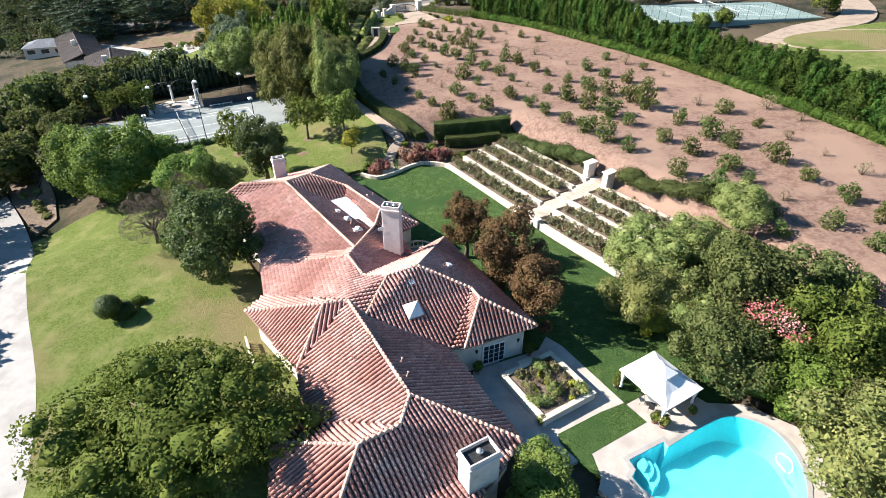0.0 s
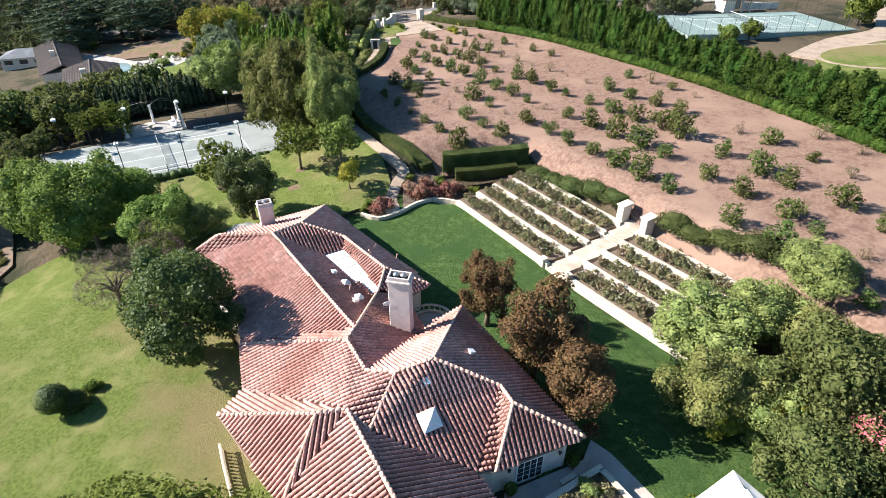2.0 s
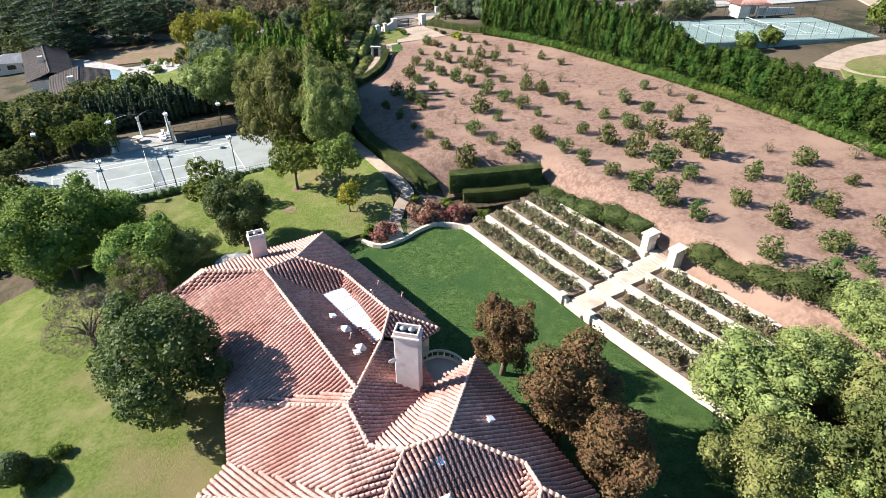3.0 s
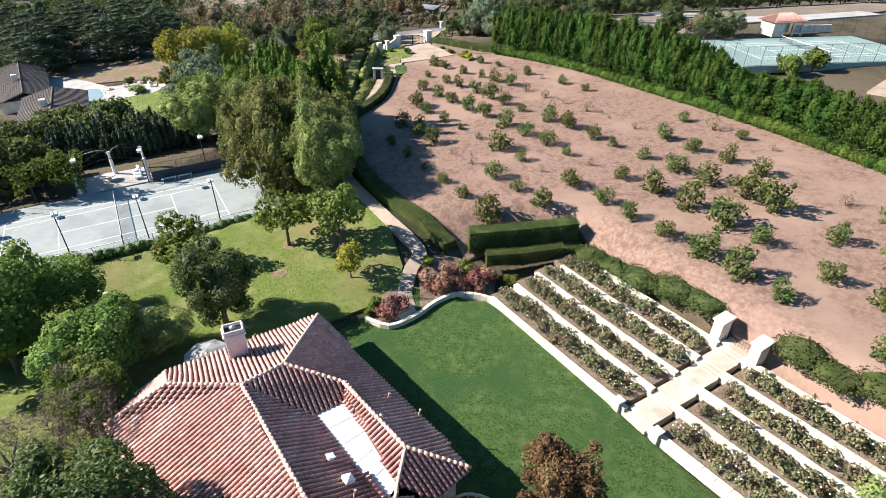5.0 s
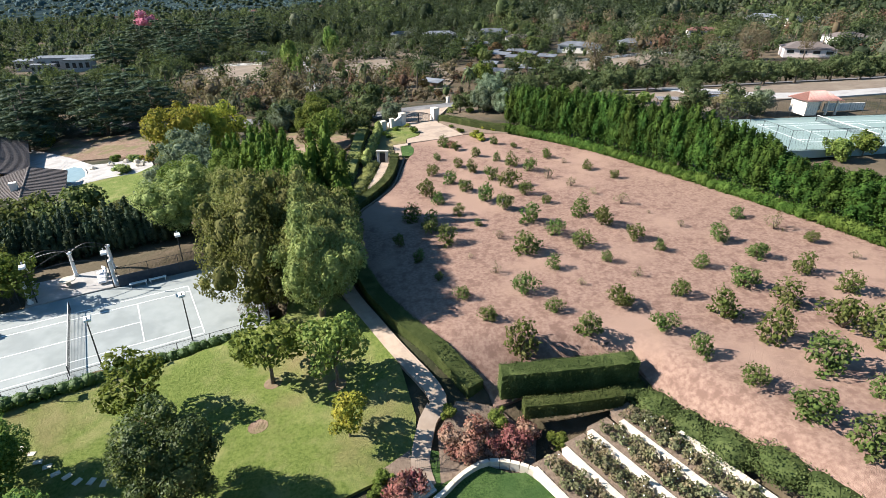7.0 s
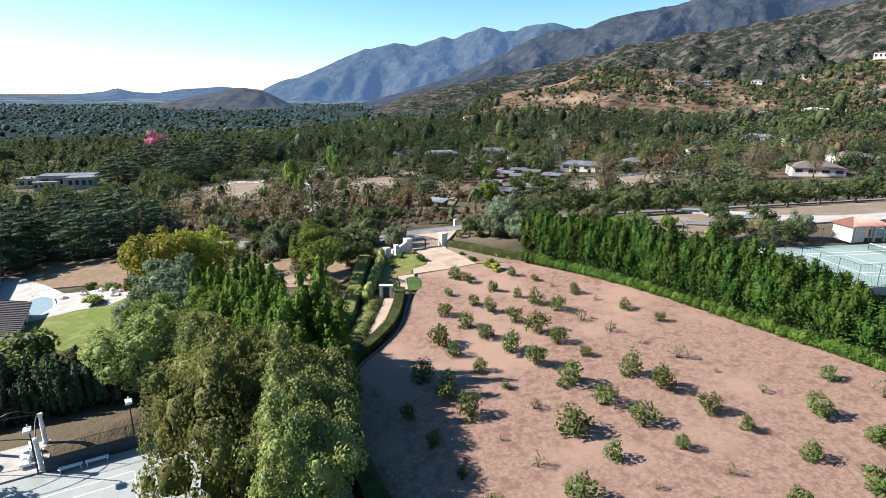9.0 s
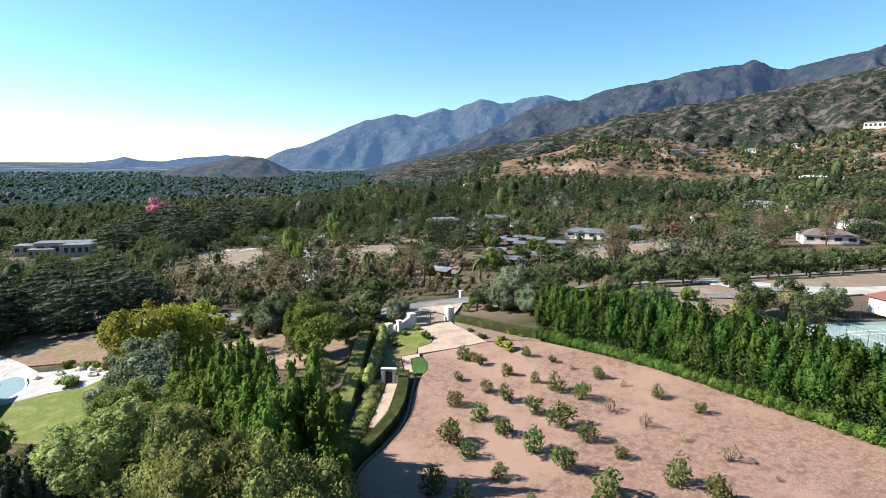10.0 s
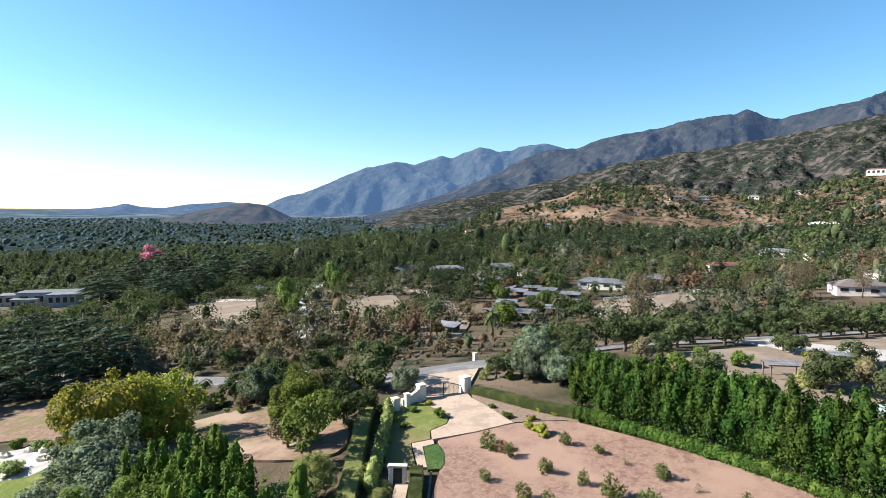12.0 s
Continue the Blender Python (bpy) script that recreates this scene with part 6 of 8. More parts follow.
def chainlink(name, pts, h, label, screen=False, M=None):
    ob = thing(name, M or CM, label, "fence")
    g = Geo()
    for p, q in zip(pts, pts[1:]):
        a, b = Vector((*p, 0)), Vector((*q, 0))
        n = max(1, round((b - a).length / 3.0))
        for i in range(n + 1):
            c = a.lerp(b, i / n)
            part("post", Geo().tube([c, c + Vector((0, 0, h))], 0.035, 6), M_dark, ob)
        for zz in (h, 0.05):
            part("rail", Geo().tube([a + Vector((0, 0, zz)), b + Vector((0, 0, zz))], 0.025, 5), M_dark, ob)
        d = (b - a).normalized()
        k = int((b - a).length / 0.5)
        for i in range(k):
            for sgn in (-1, 1):
                c0 = a + d * (0.5 * i + (0 if sgn > 0 else 0.5))
                g.tube([c0, c0 + d * 0.5 * sgn + Vector((0, 0, h))], 0.007, 3, caps=False)
        if screen:
            s = a.lerp(b, 0.5)
            part("windscreen", Geo().box((s.x, s.y, screen / 2), ((b - a).length if abs(d.x) > 0.5 else 0.03, (b - a).length if abs(d.y) > 0.5 else 0.03, screen)), M_wind, ob, "dark blue cloth windscreen")
    tagged(part("wire_mesh", g, M_dark, ob), kind="stuff")


chainlink("court_fence", [(-18.2, 9.2), (-4.6, 9.2)], 2.6, "tall chain-link fence round the tennis court")
chainlink("court_fence", [(5.0, 9.2), (18.2, 9.2)], 2.6, "chain-link fence with a dark windscreen behind the court", screen=1.5)
chainlink("court_fence", [(18.2, 9.2), (18.2, -7.4)], 2.6, "chain-link fence with a dark windscreen behind the court", screen=1.5)
chainlink("court_fence", [(-18.2, -7.4), (18.2, -7.4)], 1.0, "low dark fence along the court's near side")
chainlink("court_fence", [(-18.2, -7.4), (-18.2, 9.2)], 2.6, "tall chain-link fence round the tennis court")
hedge("court_hedge", [tuple((CM @ Vector((x, -8.4, 0))).xy) for x in range(-17, 19, 3)], 1.9, 1.5, "glossy", 4200, 0.24, "dark low hedge below the tennis court", 0.12)


def court_lamp(x, y, aim, h=5.0):
    ob = thing("court_lamp", CM @ pose(x, y, 0, 0, 0, aim), "tall dark lamp post with a white box floodlight", "lamp post", "tennis court lamps")
    part("post", Geo().tube([(0, 0, -0.2), (0, 0, h)], [0.075, 0.055], 8), M_dark, ob)
    part("arm", Geo().tube([(0, 0, h), (0.55, 0, h + 0.05)], 0.04, 6), M_dark, ob)
    head = part("floodlight", Geo().box((0.75, 0, h + 0.02), (0.85, 0.6, 0.26), 0, 0.03), M_white, ob, "white box floodlight")
    part("cap", Geo().box((0.45, 0, h + 0.3), (0.12, 0.12, 0.3), 0, 0.02), M_steel, head)


for x, y, aim in ((-3.2, 9.8, -90), (4.4, 9.3, -90), (12.2, 10.2, -90), (-5.2, -6.5, 90), (2.6, -6.5, 90), (10.6, -6.3, 90), (-12.5, 9.6, -90)):
    court_lamp(x, y, aim)

# arbour of white columns with iron arches beside the court
AM = CM @ pose(0.4, 12.2, 0.05)
arb = thing("arbour", AM, "white columned arbour with dark iron arches beside the court", "arbour")
part("floor", Geo().box((0, 0, -0.35), (9.4, 5.6, 0.9), 0, 0.03), M_concrete, arb)
colm = Geo().lathe([(0.3, 0.1), (0.3, 0.25), (0.2, 0.35), (0.2, 2.2), (0.16, 3.0), (0.26, 3.1), (0.28, 3.3)], n=12).mesh("column", M_white, True)
cols = [(-4.2, -2.3), (-4.2, 2.3), (0.2, 2.4), (4.2, 2.3), (4.2, -2.3)]
for p in cols:
    part("column", colm, None, arb).location = (*p, 0)
for p, q in zip(cols, cols[1:] + cols[:1]):
    arch = [(p[0] + (q[0] - p[0]) * t, p[1] + (q[1] - p[1]) * t, 3.2 + 0.9 * math.sin(math.pi * t)) for t in np.linspace(0, 1, 9)]
    part("arch", Geo().tube(arch, 0.045, 6), M_dark, arb)
for p in cols[:4]:
    arch = [(p[0] * (1 - t), p[1] * (1 - t), 3.2 + 1.3 * math.sin(math.pi * t * 0.5)) for t in np.linspace(0, 1, 7)]
    part("arch", Geo().tube(arch, 0.04, 6), M_dark, arb)
for bx, by, rz in ((6.9, 8.5, 0), (9.0, 8.5, 0)):
    bb = thing("court_bench", CM @ pose(bx, by, 0.03, 0, 0, rz), "white slatted bench beside the tennis court", "bench", "court benches")
    for k in range(4):
        part("slat", Geo().box((0, -0.2 + 0.13 * k, 0.45), (1.9, 0.1, 0.03)), M_white, bb)
    for sx_ in (-0.8, 0.8):
        part("leg", Geo().box((sx_, 0, 0.22), (0.06, 0.42, 0.44)), M_white, bb)
tt = thing("court_table", AM @ pose(-0.6, 0.3, 0.1), "round pale stone table in the arbour", "table")
part("tabletop", Geo().lathe([(0.85, 0.66), (0.88, 0.72), (0.85, 0.76)], n=18), M_capst, tt)
part("pedestal", Geo().tube([(0, 0, 0), (0, 0, 0.68)], [0.3, 0.2], 10), M_capst, tt)
for k in range(3):
    cb = thing("court_lounge", AM @ pose(2.9, -1.2 + 1.2 * k, 0.1, 0, 0, 15 * k), "white cushioned lounge seat in the arbour", "seat", "arbour seats")
    part("seat", Geo().box((0, 0, 0.3), (0.9, 0.8, 0.3), 0, 0.06), M_canvas, cb)
    part("backrest", Geo().box((0.4, 0, 0.65), (0.18, 0.8, 0.6), 0, 0.06), M_canvas, cb)

# ---- neighbour's court and cabin, beyond the screen ----
RM = pose(77, 163, H(84, 164) + 0.6, 0, 0, 8) @ Matrix.Scale(1 / SURVEY, 4)
rc = thing("tennis_court", RM, "green tennis court with white lines on the neighbouring land", "tennis court")
part("slab", Geo().box((0, 0, -0.6), (36, 19, 1.2), 0, 0.02), M_court2, rc)
court_lines(rc, 0.008)
tennis_net(RM, "tennis net with a white tape across the green court")
chainlink("court_fence", [(-17.8, 9.3), (17.8, 9.3), (17.8, -9.3), (-17.8, -9.3), (-17.8, 9.3)], 3.0, "tall dark chain-link fence round the green court", M=RM)
cab = thing("pool_house", RM @ pose(5.1, 13.4, 0) @ Matrix.Scale(0.8, 4), "small white stucco cabin with a red tile roof and open front", "cabin")
for x, y, lx, ly in ((-3.9, 0, 0.3, 5), (0, 2.4, 8, 0.3), (1.4, -2.4, 0.4, 0.4), (3.9, -2.4, 0.4, 0.4), (-2.4, -2.35, 2.8, 0.3)):
    part("wall", Geo().box((x, y, 1.4), (lx, ly, 3.4)), M_stucco, cab)
part("wall", Geo().box((9.5, 1.2, 0.6), (11, 0.3, 1.8)), M_stucco, cab)
cab_roof = part("roof", Geo().add([(-4.7, -3.2, 3.0), (4.7, -3.2, 3.0), (4.7, 3.2, 3.0), (-4.7, 3.2, 3.0), (-2, 0, 4.7), (2, 0, 4.7)], [(0, 1, 5, 4), (1, 2, 5), (2, 3, 4, 5), (3, 0, 4), (3, 2, 1, 0)]), M_pan, cab)
for k in range(25):
    x = -4.6 + 0.383 * k
    e = max(0.0, abs(x) - 2.0) / 2.7
    for s in (-1, 1):
        part("tile", Geo().tube([(x, s * 3.2, 3.06), (x, s * 3.2 * e, 4.74 - 1.7 * e)], 0.12, 6), M_tile, cab_roof, smooth=True)

# ---- gate ----
def gatepost(x, y, h, w, label):
    z = H(x, y)
    ob = thing("gatepost", pose(x, y, z, 0, 0, 35), label, "gatepost", "entrance gateposts")
    part("shaft", Geo().box((0, 0, h / 2 - 0.2), (w, w, h + 0.4), 0, 0.03), M_stucco, ob)
    part("cap", Geo().box((0, 0, h + 0.08), (w + 0.22, w + 0.22, 0.16), 0, 0.04), M_capst, ob)


GL, GR = Vector((-16.2, 190.8)), Vector((-8.0, 192.6))
gatepost(GR.x, GR.y, 3.0, 1.6, "broad cream stucco gatepost at the entrance")
gatepost(GL.x, GL.y, 2.8, 1.4, "broad cream stucco gatepost at the entrance")
gatepost(-20.6, 185.6, 2.2, 1.1, "cream stucco pier ending the entrance wall")
gatepost(-18.6, 187.6, 2.2, 0.9, "cream stucco pier ending the entrance wall")
ew = thing("entrance_wall", (GL.x, GL.y, H(*GL)), "curved cream stucco wall beside the entrance gate", "wall")
for k in range(6):
    t0, t1 = k / 6, (k + 1) / 6
    p, q = Vector((-0.4 - 3.2 * t0, -0.3 - 2.6 * t0)), Vector((-0.4 - 3.2 * t1, -0.3 - 2.6 * t1))
    o = Vector((0.4, -0.4))
    part("wall", Geo().prism([p, q, q + o, p + o], -0.5, [2.5 - 1.3 * math.sin(1.57 * t) for t in (t0, t1, t1, t0)]), M_stucco, ew)
eg = thing("entrance_gate", pose((GL.x + GR.x) / 2, (GL.y + GR.y) / 2, H(-12, 195) + 0.2, 0, 0, math.degrees(math.atan2(GR.y - GL.y, GR.x - GL.x))), "arched dark iron entrance gate with thin bars", "gate")
hw = (GR - GL).length / 2 - 0.75
for s in (-1, 1):
    leaf = part("gate_leaf", Geo().tube([(s * 0.06, 0, 0.1), (s * 0.06, 0, 2.5)], 0.06, 6).tube([(s * hw, 0, 0.1), (s * hw, 0, 1.7)], 0.07, 6), M_dark, eg)
    for k in range(22):
        x = hw * (k + 0.5) / 22
        part("bar", Geo().tube([(s * x, 0, 0.1), (s * x, 0, 2.5 - 0.8 * (x / hw) ** 2)], 0.032, 5), M_dark, leaf)
    part("rail", Geo().tube([(s * hw * t, 0, 2.5 - 0.8 * t * t) for t in np.linspace(0.01, 1, 8)], 0.08, 6), M_dark, leaf)
    part("rail", Geo().tube([(s * 0.04, 0, 0.3), (s * hw, 0, 0.3)], 0.07, 6), M_dark, leaf)
mb = thing("pedestrian_gateway", pose(-18.6, 159.6, H(-18.6, 159.6), 0, 0, -4), "small cream stone gateway with a lintel at the walk", "gateway")
for sx_ in (-0.85, 0.85):
    part("pier", Geo().box((sx_, 0, 1.0), (0.5, 0.6, 2.6), 0, 0.03), M_stucco, mb)
part("lintel", Geo().box((0, 0, 2.42), (2.5, 0.8, 0.24), 0, 0.03), M_capst, mb)
part("door", Geo().box((0, 0.1, 1.0), (1.1, 0.06, 1.9), 0, 0.01), M_dark, mb)
iron_fence("fence_roadside", [(-7.0, 193.2), (-1.6, 189.6), (4.0, 184.6), (9.5, 179)], 1.6, "thin dark fence inside a hedge by the entrance", step=0.3)
box_hedge("entrance_hedge", [(-6.4, 191.4), (-1.8, 186.2), (3.6, 180.8), (8.6, 176.8)], 1.8, 1.5, 0.4, "clipped", 5200, 0.2, "green clipped hedge along the entrance fence", 0.12)
hedge("roadside_hedge", [(-34, 203.5), (-41, 206), (-52, 212), (-60, 217)], 2.0, 1.3, "ivy", 1600, 0.34, "green hedge along the road", 0.15)
for x, y in ((-27.5, 215.5), (-4, 219.5), (-44, 222)):
    gatepost(x, y, 1.6, 0.8, "cream stucco pier beside the road")
drape("planting_bed", [(-1.2, 176.4), (-3.9, 182.4), (-6.8, 188.2), (-6.9, 192.2), (-1.8, 188), (3.6, 182.6), (8.4, 177.4), (8.8, 175.0), (6.8, 175.9), (2.3, 176.4)], 0.09, M_bed, 1.5, label="mulched planting bed along the entrance hedge", category="flower bed")
box_hedge("slope_hedge", [(-25.6, 190), (-25.4, 180), (-25.0, 170), (-24.6, 160), (-24.4, 150)], 2.4, 1.5, 0.5, "olive", 7000, 0.2, "long clipped yellow-green hedge running uphill", 0.12)
tagged(hedge("slope_hedge", [(-21.6, 188), (-21.4, 178), (-21.6, 168), (-22, 158)], 1.8, 2.4, "olive", 2600, 0.3, "loose grey-green hedge running uphill", 0.3))
# ---- trees of the estate ----
BIG = {"light": 1.2, "round": 1.2, "olive_green": 1.22, "oak": 1.2, "magnolia": 1.4, "rust": 1.3, "airy": 1.35, "small": 1.4, "little": 1.25, "silver": 1.15, "yellow": 1.15, "bare": 1.2, "street_olive": 1.2}
def tree(kind, x, y, label, v=0, size=1.0, turn=0.0, tall=1.0, name="tree", cat="tree", sink=0.0, group=""):
    return plant(name, kind, x, y, label, cat, v, turn, size * BIG.get(kind, 1.0), group, tall, sink)


tree("light", -50.0, 78.0, "large round tree with pale green leaves on the west lawn", 0, 1.25, 0, 0.98)
tree("light", -57.0, 81.0, "large round tree with pale green leaves on the west lawn", 1, 1.2, 40, 0.96)
tree("light", -48.0, 86.0, "large round tree with pale green leaves on the west lawn", 2, 0.95, 140, 0.8)
tree("light", -38.6, 74.6, "broad leafy green tree beside the house", 0, 0.98, 0, 0.78)
tree("olive_green", -35.0, 79.0, "broad grey-green tree beside the house", 1, 0.85, 70, 0.82)
tree("magnolia", -27.2, 54.6, "dense dark green tree shading the tile roof", 1, 1.16, 0, 1.0)
tree("light", -35.9, 69.4, "leafy green tree beside the house wall", 1, 0.72, 30, 0.8)
tree("bare", -38.6, 62.4, "half-bare tree with reddish grey twigs on the lawn", 0, 1.0)
tree("bare", -34.8, 66.5, "half-bare tree with reddish grey twigs on the lawn", 1, 0.9, 60)
tree("broad", -21.0, 28.6, "very broad spreading tree with green leaves over the lawn", 0, 1.0, 0, 0.95)
tree("magnolia", -29.4, 83.2, "dense magnolia with dark glossy leaves on the north lawn", 0, 0.95)
tree("airy", -25.4, 97.8, "small leaning tree with light green leaves on the lawn", 0, 1.15, 30)
tree("small", -18.2, 96.0, "small airy tree with bright green leaves on the lawn", 0, 1.1, 30)
tree("little", -16.0, 89.6, "little yellow-green tree on the lawn", 0, 1.1, 30)
tree("airy", -37.9, 94.4, "small airy tree with pale leaves on the lawn", 1, 1.05, 30)
tree("rust", 3.0, 58.6, "narrow tree with rust-brown autumn leaves by the roof", 0, 0.95)
tree("rust", 7.0, 51.0, "narrow tree with rust-brown autumn leaves by the roof", 1, 1.22, 50, 0.9)
tree("rust", 9.8, 46.4, "narrow tree with rust-brown autumn leaves by the roof", 2, 1.1, 90, 0.82)
# grove east of the pool
tree("olive_green", 23.6, 53.4, "spreading grey-green tree in the grove above the pool", 0, 1.25, 20, 0.78)
tree("olive_green", 29.4, 55.4, "spreading grey-green tree in the grove above the pool", 1, 1.1, 80, 0.75)
tree("yellow", 26.2, 44.0, "yellow-green shrubby tree in the grove above the pool", 0, 0.42, 20, 1.3)
tree("yellow", 22.6, 44.8, "yellow-green shrubby tree in the grove above the pool", 1, 0.4, 70, 1.1)
tree("olive_green", 33.0, 50.0, "spreading grey-green tree in the grove above the pool", 0, 1.05, 10, 0.75)
tree("oak", 30.6, 43.2, "dark spreading oak in the grove above the pool", 1, 1.0, 60)
tree("oak", 38.4, 44.6, "dark spreading oak in the grove above the pool", 0, 0.9, 130, 0.75)
tree("round", 36.4, 37.2, "dense green tree in the grove above the pool", 0, 1.0, 15)
tree("round", 42.0, 33.0, "dense green tree in the grove above the pool", 1, 0.9, 95)
tree("oak", 34.6, 31.8, "dark spreading oak in the grove above the pool", 1, 0.6, 200)
tree("olive_green", 36.0, 57.5, "spreading grey-green tree in the grove above the pool", 1, 0.9, 160, 0.75)
tree("olive_green", 32.4, 24.8, "feathery pale green bamboo-like thicket by the pool", 1, 1.45, 20, 0.85)
tree("olive_green", 38.4, 24.4, "feathery pale green bamboo-like thicket by the pool", 2, 0.9, 90, 0.8)
tree("olive_green", 35.0, 19.0, "feathery pale green bamboo-like thicket by the pool", 0, 0.9, 150, 0.8)
tree("light", 7.6, 24.6, "bright green leafy tree against the south wall", 0, 0.62, 20, 0.72)
tree("light", 4.6, 20.6, "bright green leafy tree against the south wall", 1, 0.6, 70, 0.7)
tree("silver", 12.0, 22.6, "low grey shrubby tree by the patio", 0, 0.45, 70, 0.6)
pk = part("pink_crown", foliage("pink_crown", [(0, 0, 0, 1.7, 1.5, 0.9), (1.2, -1.4, -0.7, 1.2, 1.2, 0.8), (-1.2, 0.8, -0.2, 1.0, 1.0, 0.7)], 650, 0.2, M_lf["pink"], 4, 0.0, shell=(0.5, 1.3)), None)
pk.location = (29.7, 37.7, 8.2)
tagged(pk, "spray of pink-red blossom climbing over an oak", "blossom", kind="stuff")
for i in range(6):
    x, y = 29.5 + 1.0 * i, 35.5 - 0.6 * i + (i % 3) * 0.9
    tree("green_shrub", x, y, "green shrub in the bank above the pool", i % 3, 0.9 + 0.1 * (i % 4), i * 50, name="bank_shrub", cat="shrub", group="bank shrubs")
tree("oak", 26.3, 37.1, "dark spreading oak leaning over the lawn by the pool", 1, 0.85, 70, 0.8)
tree("round", 32.0, 34.1, "dense green tree in the grove above the pool", 1, 0.85, 70, 0.8)
tree("olive_green", 21.2, 45.9, "spreading grey-green tree in the grove above the pool", 1, 1.0, 70, 0.95)
tree("oak", 32.0, 43.7, "dark spreading oak in the grove above the pool", 0, 0.8, 0, 0.9)
tree("round", 38.3, 35.3, "dense green tree in the grove above the pool", 0, 0.85, 0, 0.8)
tree("olive_green", 25.3, 44.9, "spreading grey-green tree in the grove above the pool", 0, 0.9, 0, 0.9)
tree("ball_shrub", -37.6, 47.6, "clipped ball-shaped green shrub on the lawn", 0, 1.3, name="clipped_shrub", cat="shrub")
tree("green_shrub", -35.6, 50.2, "small dark shrub on the lawn", 1, 0.7, name="lawn_shrub", cat="shrub")
for k, (x, y) in enumerate(((-72, 87), (-70, 83), (-68, 81), (-66, 79), (-76, 91), (-79, 95), (-82, 96), (-74, 85.5))):
    tree("grey_shrub", x, y, "grey-brown shrub in a mulched bed", k % 3, 0.6, k * 60, name="bed_shrub", cat="shrub", group="west bed shrubs")
# west of the court and behind it
for k, (x, y, s) in enumerate(((-78, 122, 1.2), (-84, 127, 1.1), (-92, 122, 1.3), (-96, 130, 1.3), (-77, 110, 0.5), (-100, 112, 1.3), (-74, 126, 0.5), (-88, 136, 1.2), (-80, 141, 1.1), (-72, 142, 1.1))):
    tree("oak_far", x, y, "dark leafy tree west of the tennis court", k % 2, s, k * 77)
for k, (x, y, s) in enumerate(((-70, 95, 0.7), (-76, 103, 0.6), (-80, 94, 1.0), (-66, 88, 0.7), (-86, 110, 0.9), (-78, 88, 1.1), (-90, 98, 1.2), (-88, 84, 1.1))):
    tree("oak_far", x, y, "dark leafy tree west of the tennis court", k % 2, s, k * 47)
for k, (x, y, s) in enumerate(((-68.5, 119, 0.5), (-65.5, 118, 0.5), (-71.5, 116.5, 0.55))):
    tree("airy", x, y, "small dark fruit tree beside the court", k % 2, 0.95, k * 60)
for k in range(20):
    x, y = -92 + 2.1 * k, 130.5 + 0.28 * k + (k % 3) * 1.0
    tree("cypress", x, y, "pointed dark evergreen in a row behind the court", k % 4, 0.95 + 0.12 * (k % 3), k * 37, name="evergreen", group="evergreens behind the court")
    if k % 2 == 0:
        tree("cypress", x + 1, y + 3.4, "pointed dark evergreen in a row behind the court", (k + 1) % 4, 1.0, k * 51, name="evergreen", group="evergreens behind the court")
for k, (kd, x, y, s, tl_, lab) in enumerate((
        ("broad_oak", -31.2, 117.0, 0.92, 1.48, "huge dark brownish oak between court and orchard"), ("olive_green", -38.0, 129.5, 1.5, 1.1, "large grey-brown tree between court and orchard"),
        ("broad_oak", -31.5, 121.5, 0.45, 1.3, "large dark oak between court and orchard"), ("olive_green", -43.5, 141.0, 1.2, 0.9, "large dark oak between court and orchard"),
        ("oak", -62.5, 141, 0.9, 0.6, "dark oak behind the evergreens"), ("olive_green", -50.0, 137.5, 1.6, 0.85, "large dark oak between court and orchard"),
        ("bare", -31.6, 113.4, 0.62, 0.9, "small bare reddish tree by the court"), ("round", -54.5, 148.5, 1.1, 0.9, "pale green tree above the evergreens"),
        ("olive_green", -47, 141, 1.15, 1.0, "grey-green tree above the evergreens"), ("round", -46, 150, 1.0, 0.9, "green tree among others on the slope"),
        ("yellow", -71.5, 186.0, 1.45, 1.1, "large yellow-green tree on the slope"), ("yellow", -64.0, 191.0, 1.2, 1.1, "large yellow-green tree on the slope"),
        ("silver", -61.5, 171.0, 1.8, 0.95, "broad silvery grey-green tree on the slope"), ("silver", -56.5, 165.0, 1.55, 0.8, "broad silvery grey-green tree on the slope"),
        ("silver", -67.5, 167.5, 1.2, 0.8, "broad silvery grey-green tree on the slope"), ("round", -35.0, 176.5, 1.0, 1.1, "rounded green tree beside the dry field"),
        ("airy", -31.5, 168.0, 1.2, 1.1, "airy green tree beside the dry field"), ("olive_green", -28.8, 158.0, 0.8, 0.8, "grey-green shrubby tree on the slope"),
        ("olive_green", -30.0, 150.0, 0.85, 0.8, "grey-green shrubby tree on the slope"), ("silver", -14.5, 200.0, 0.0, 1.0, ""))):
    if s:
        tree(kd, x, y, lab, k % 2, s, k * 53, tl_, sink=1.6 if kd in ("yellow", "silver") else 0.0)
rp = random.Random(8)
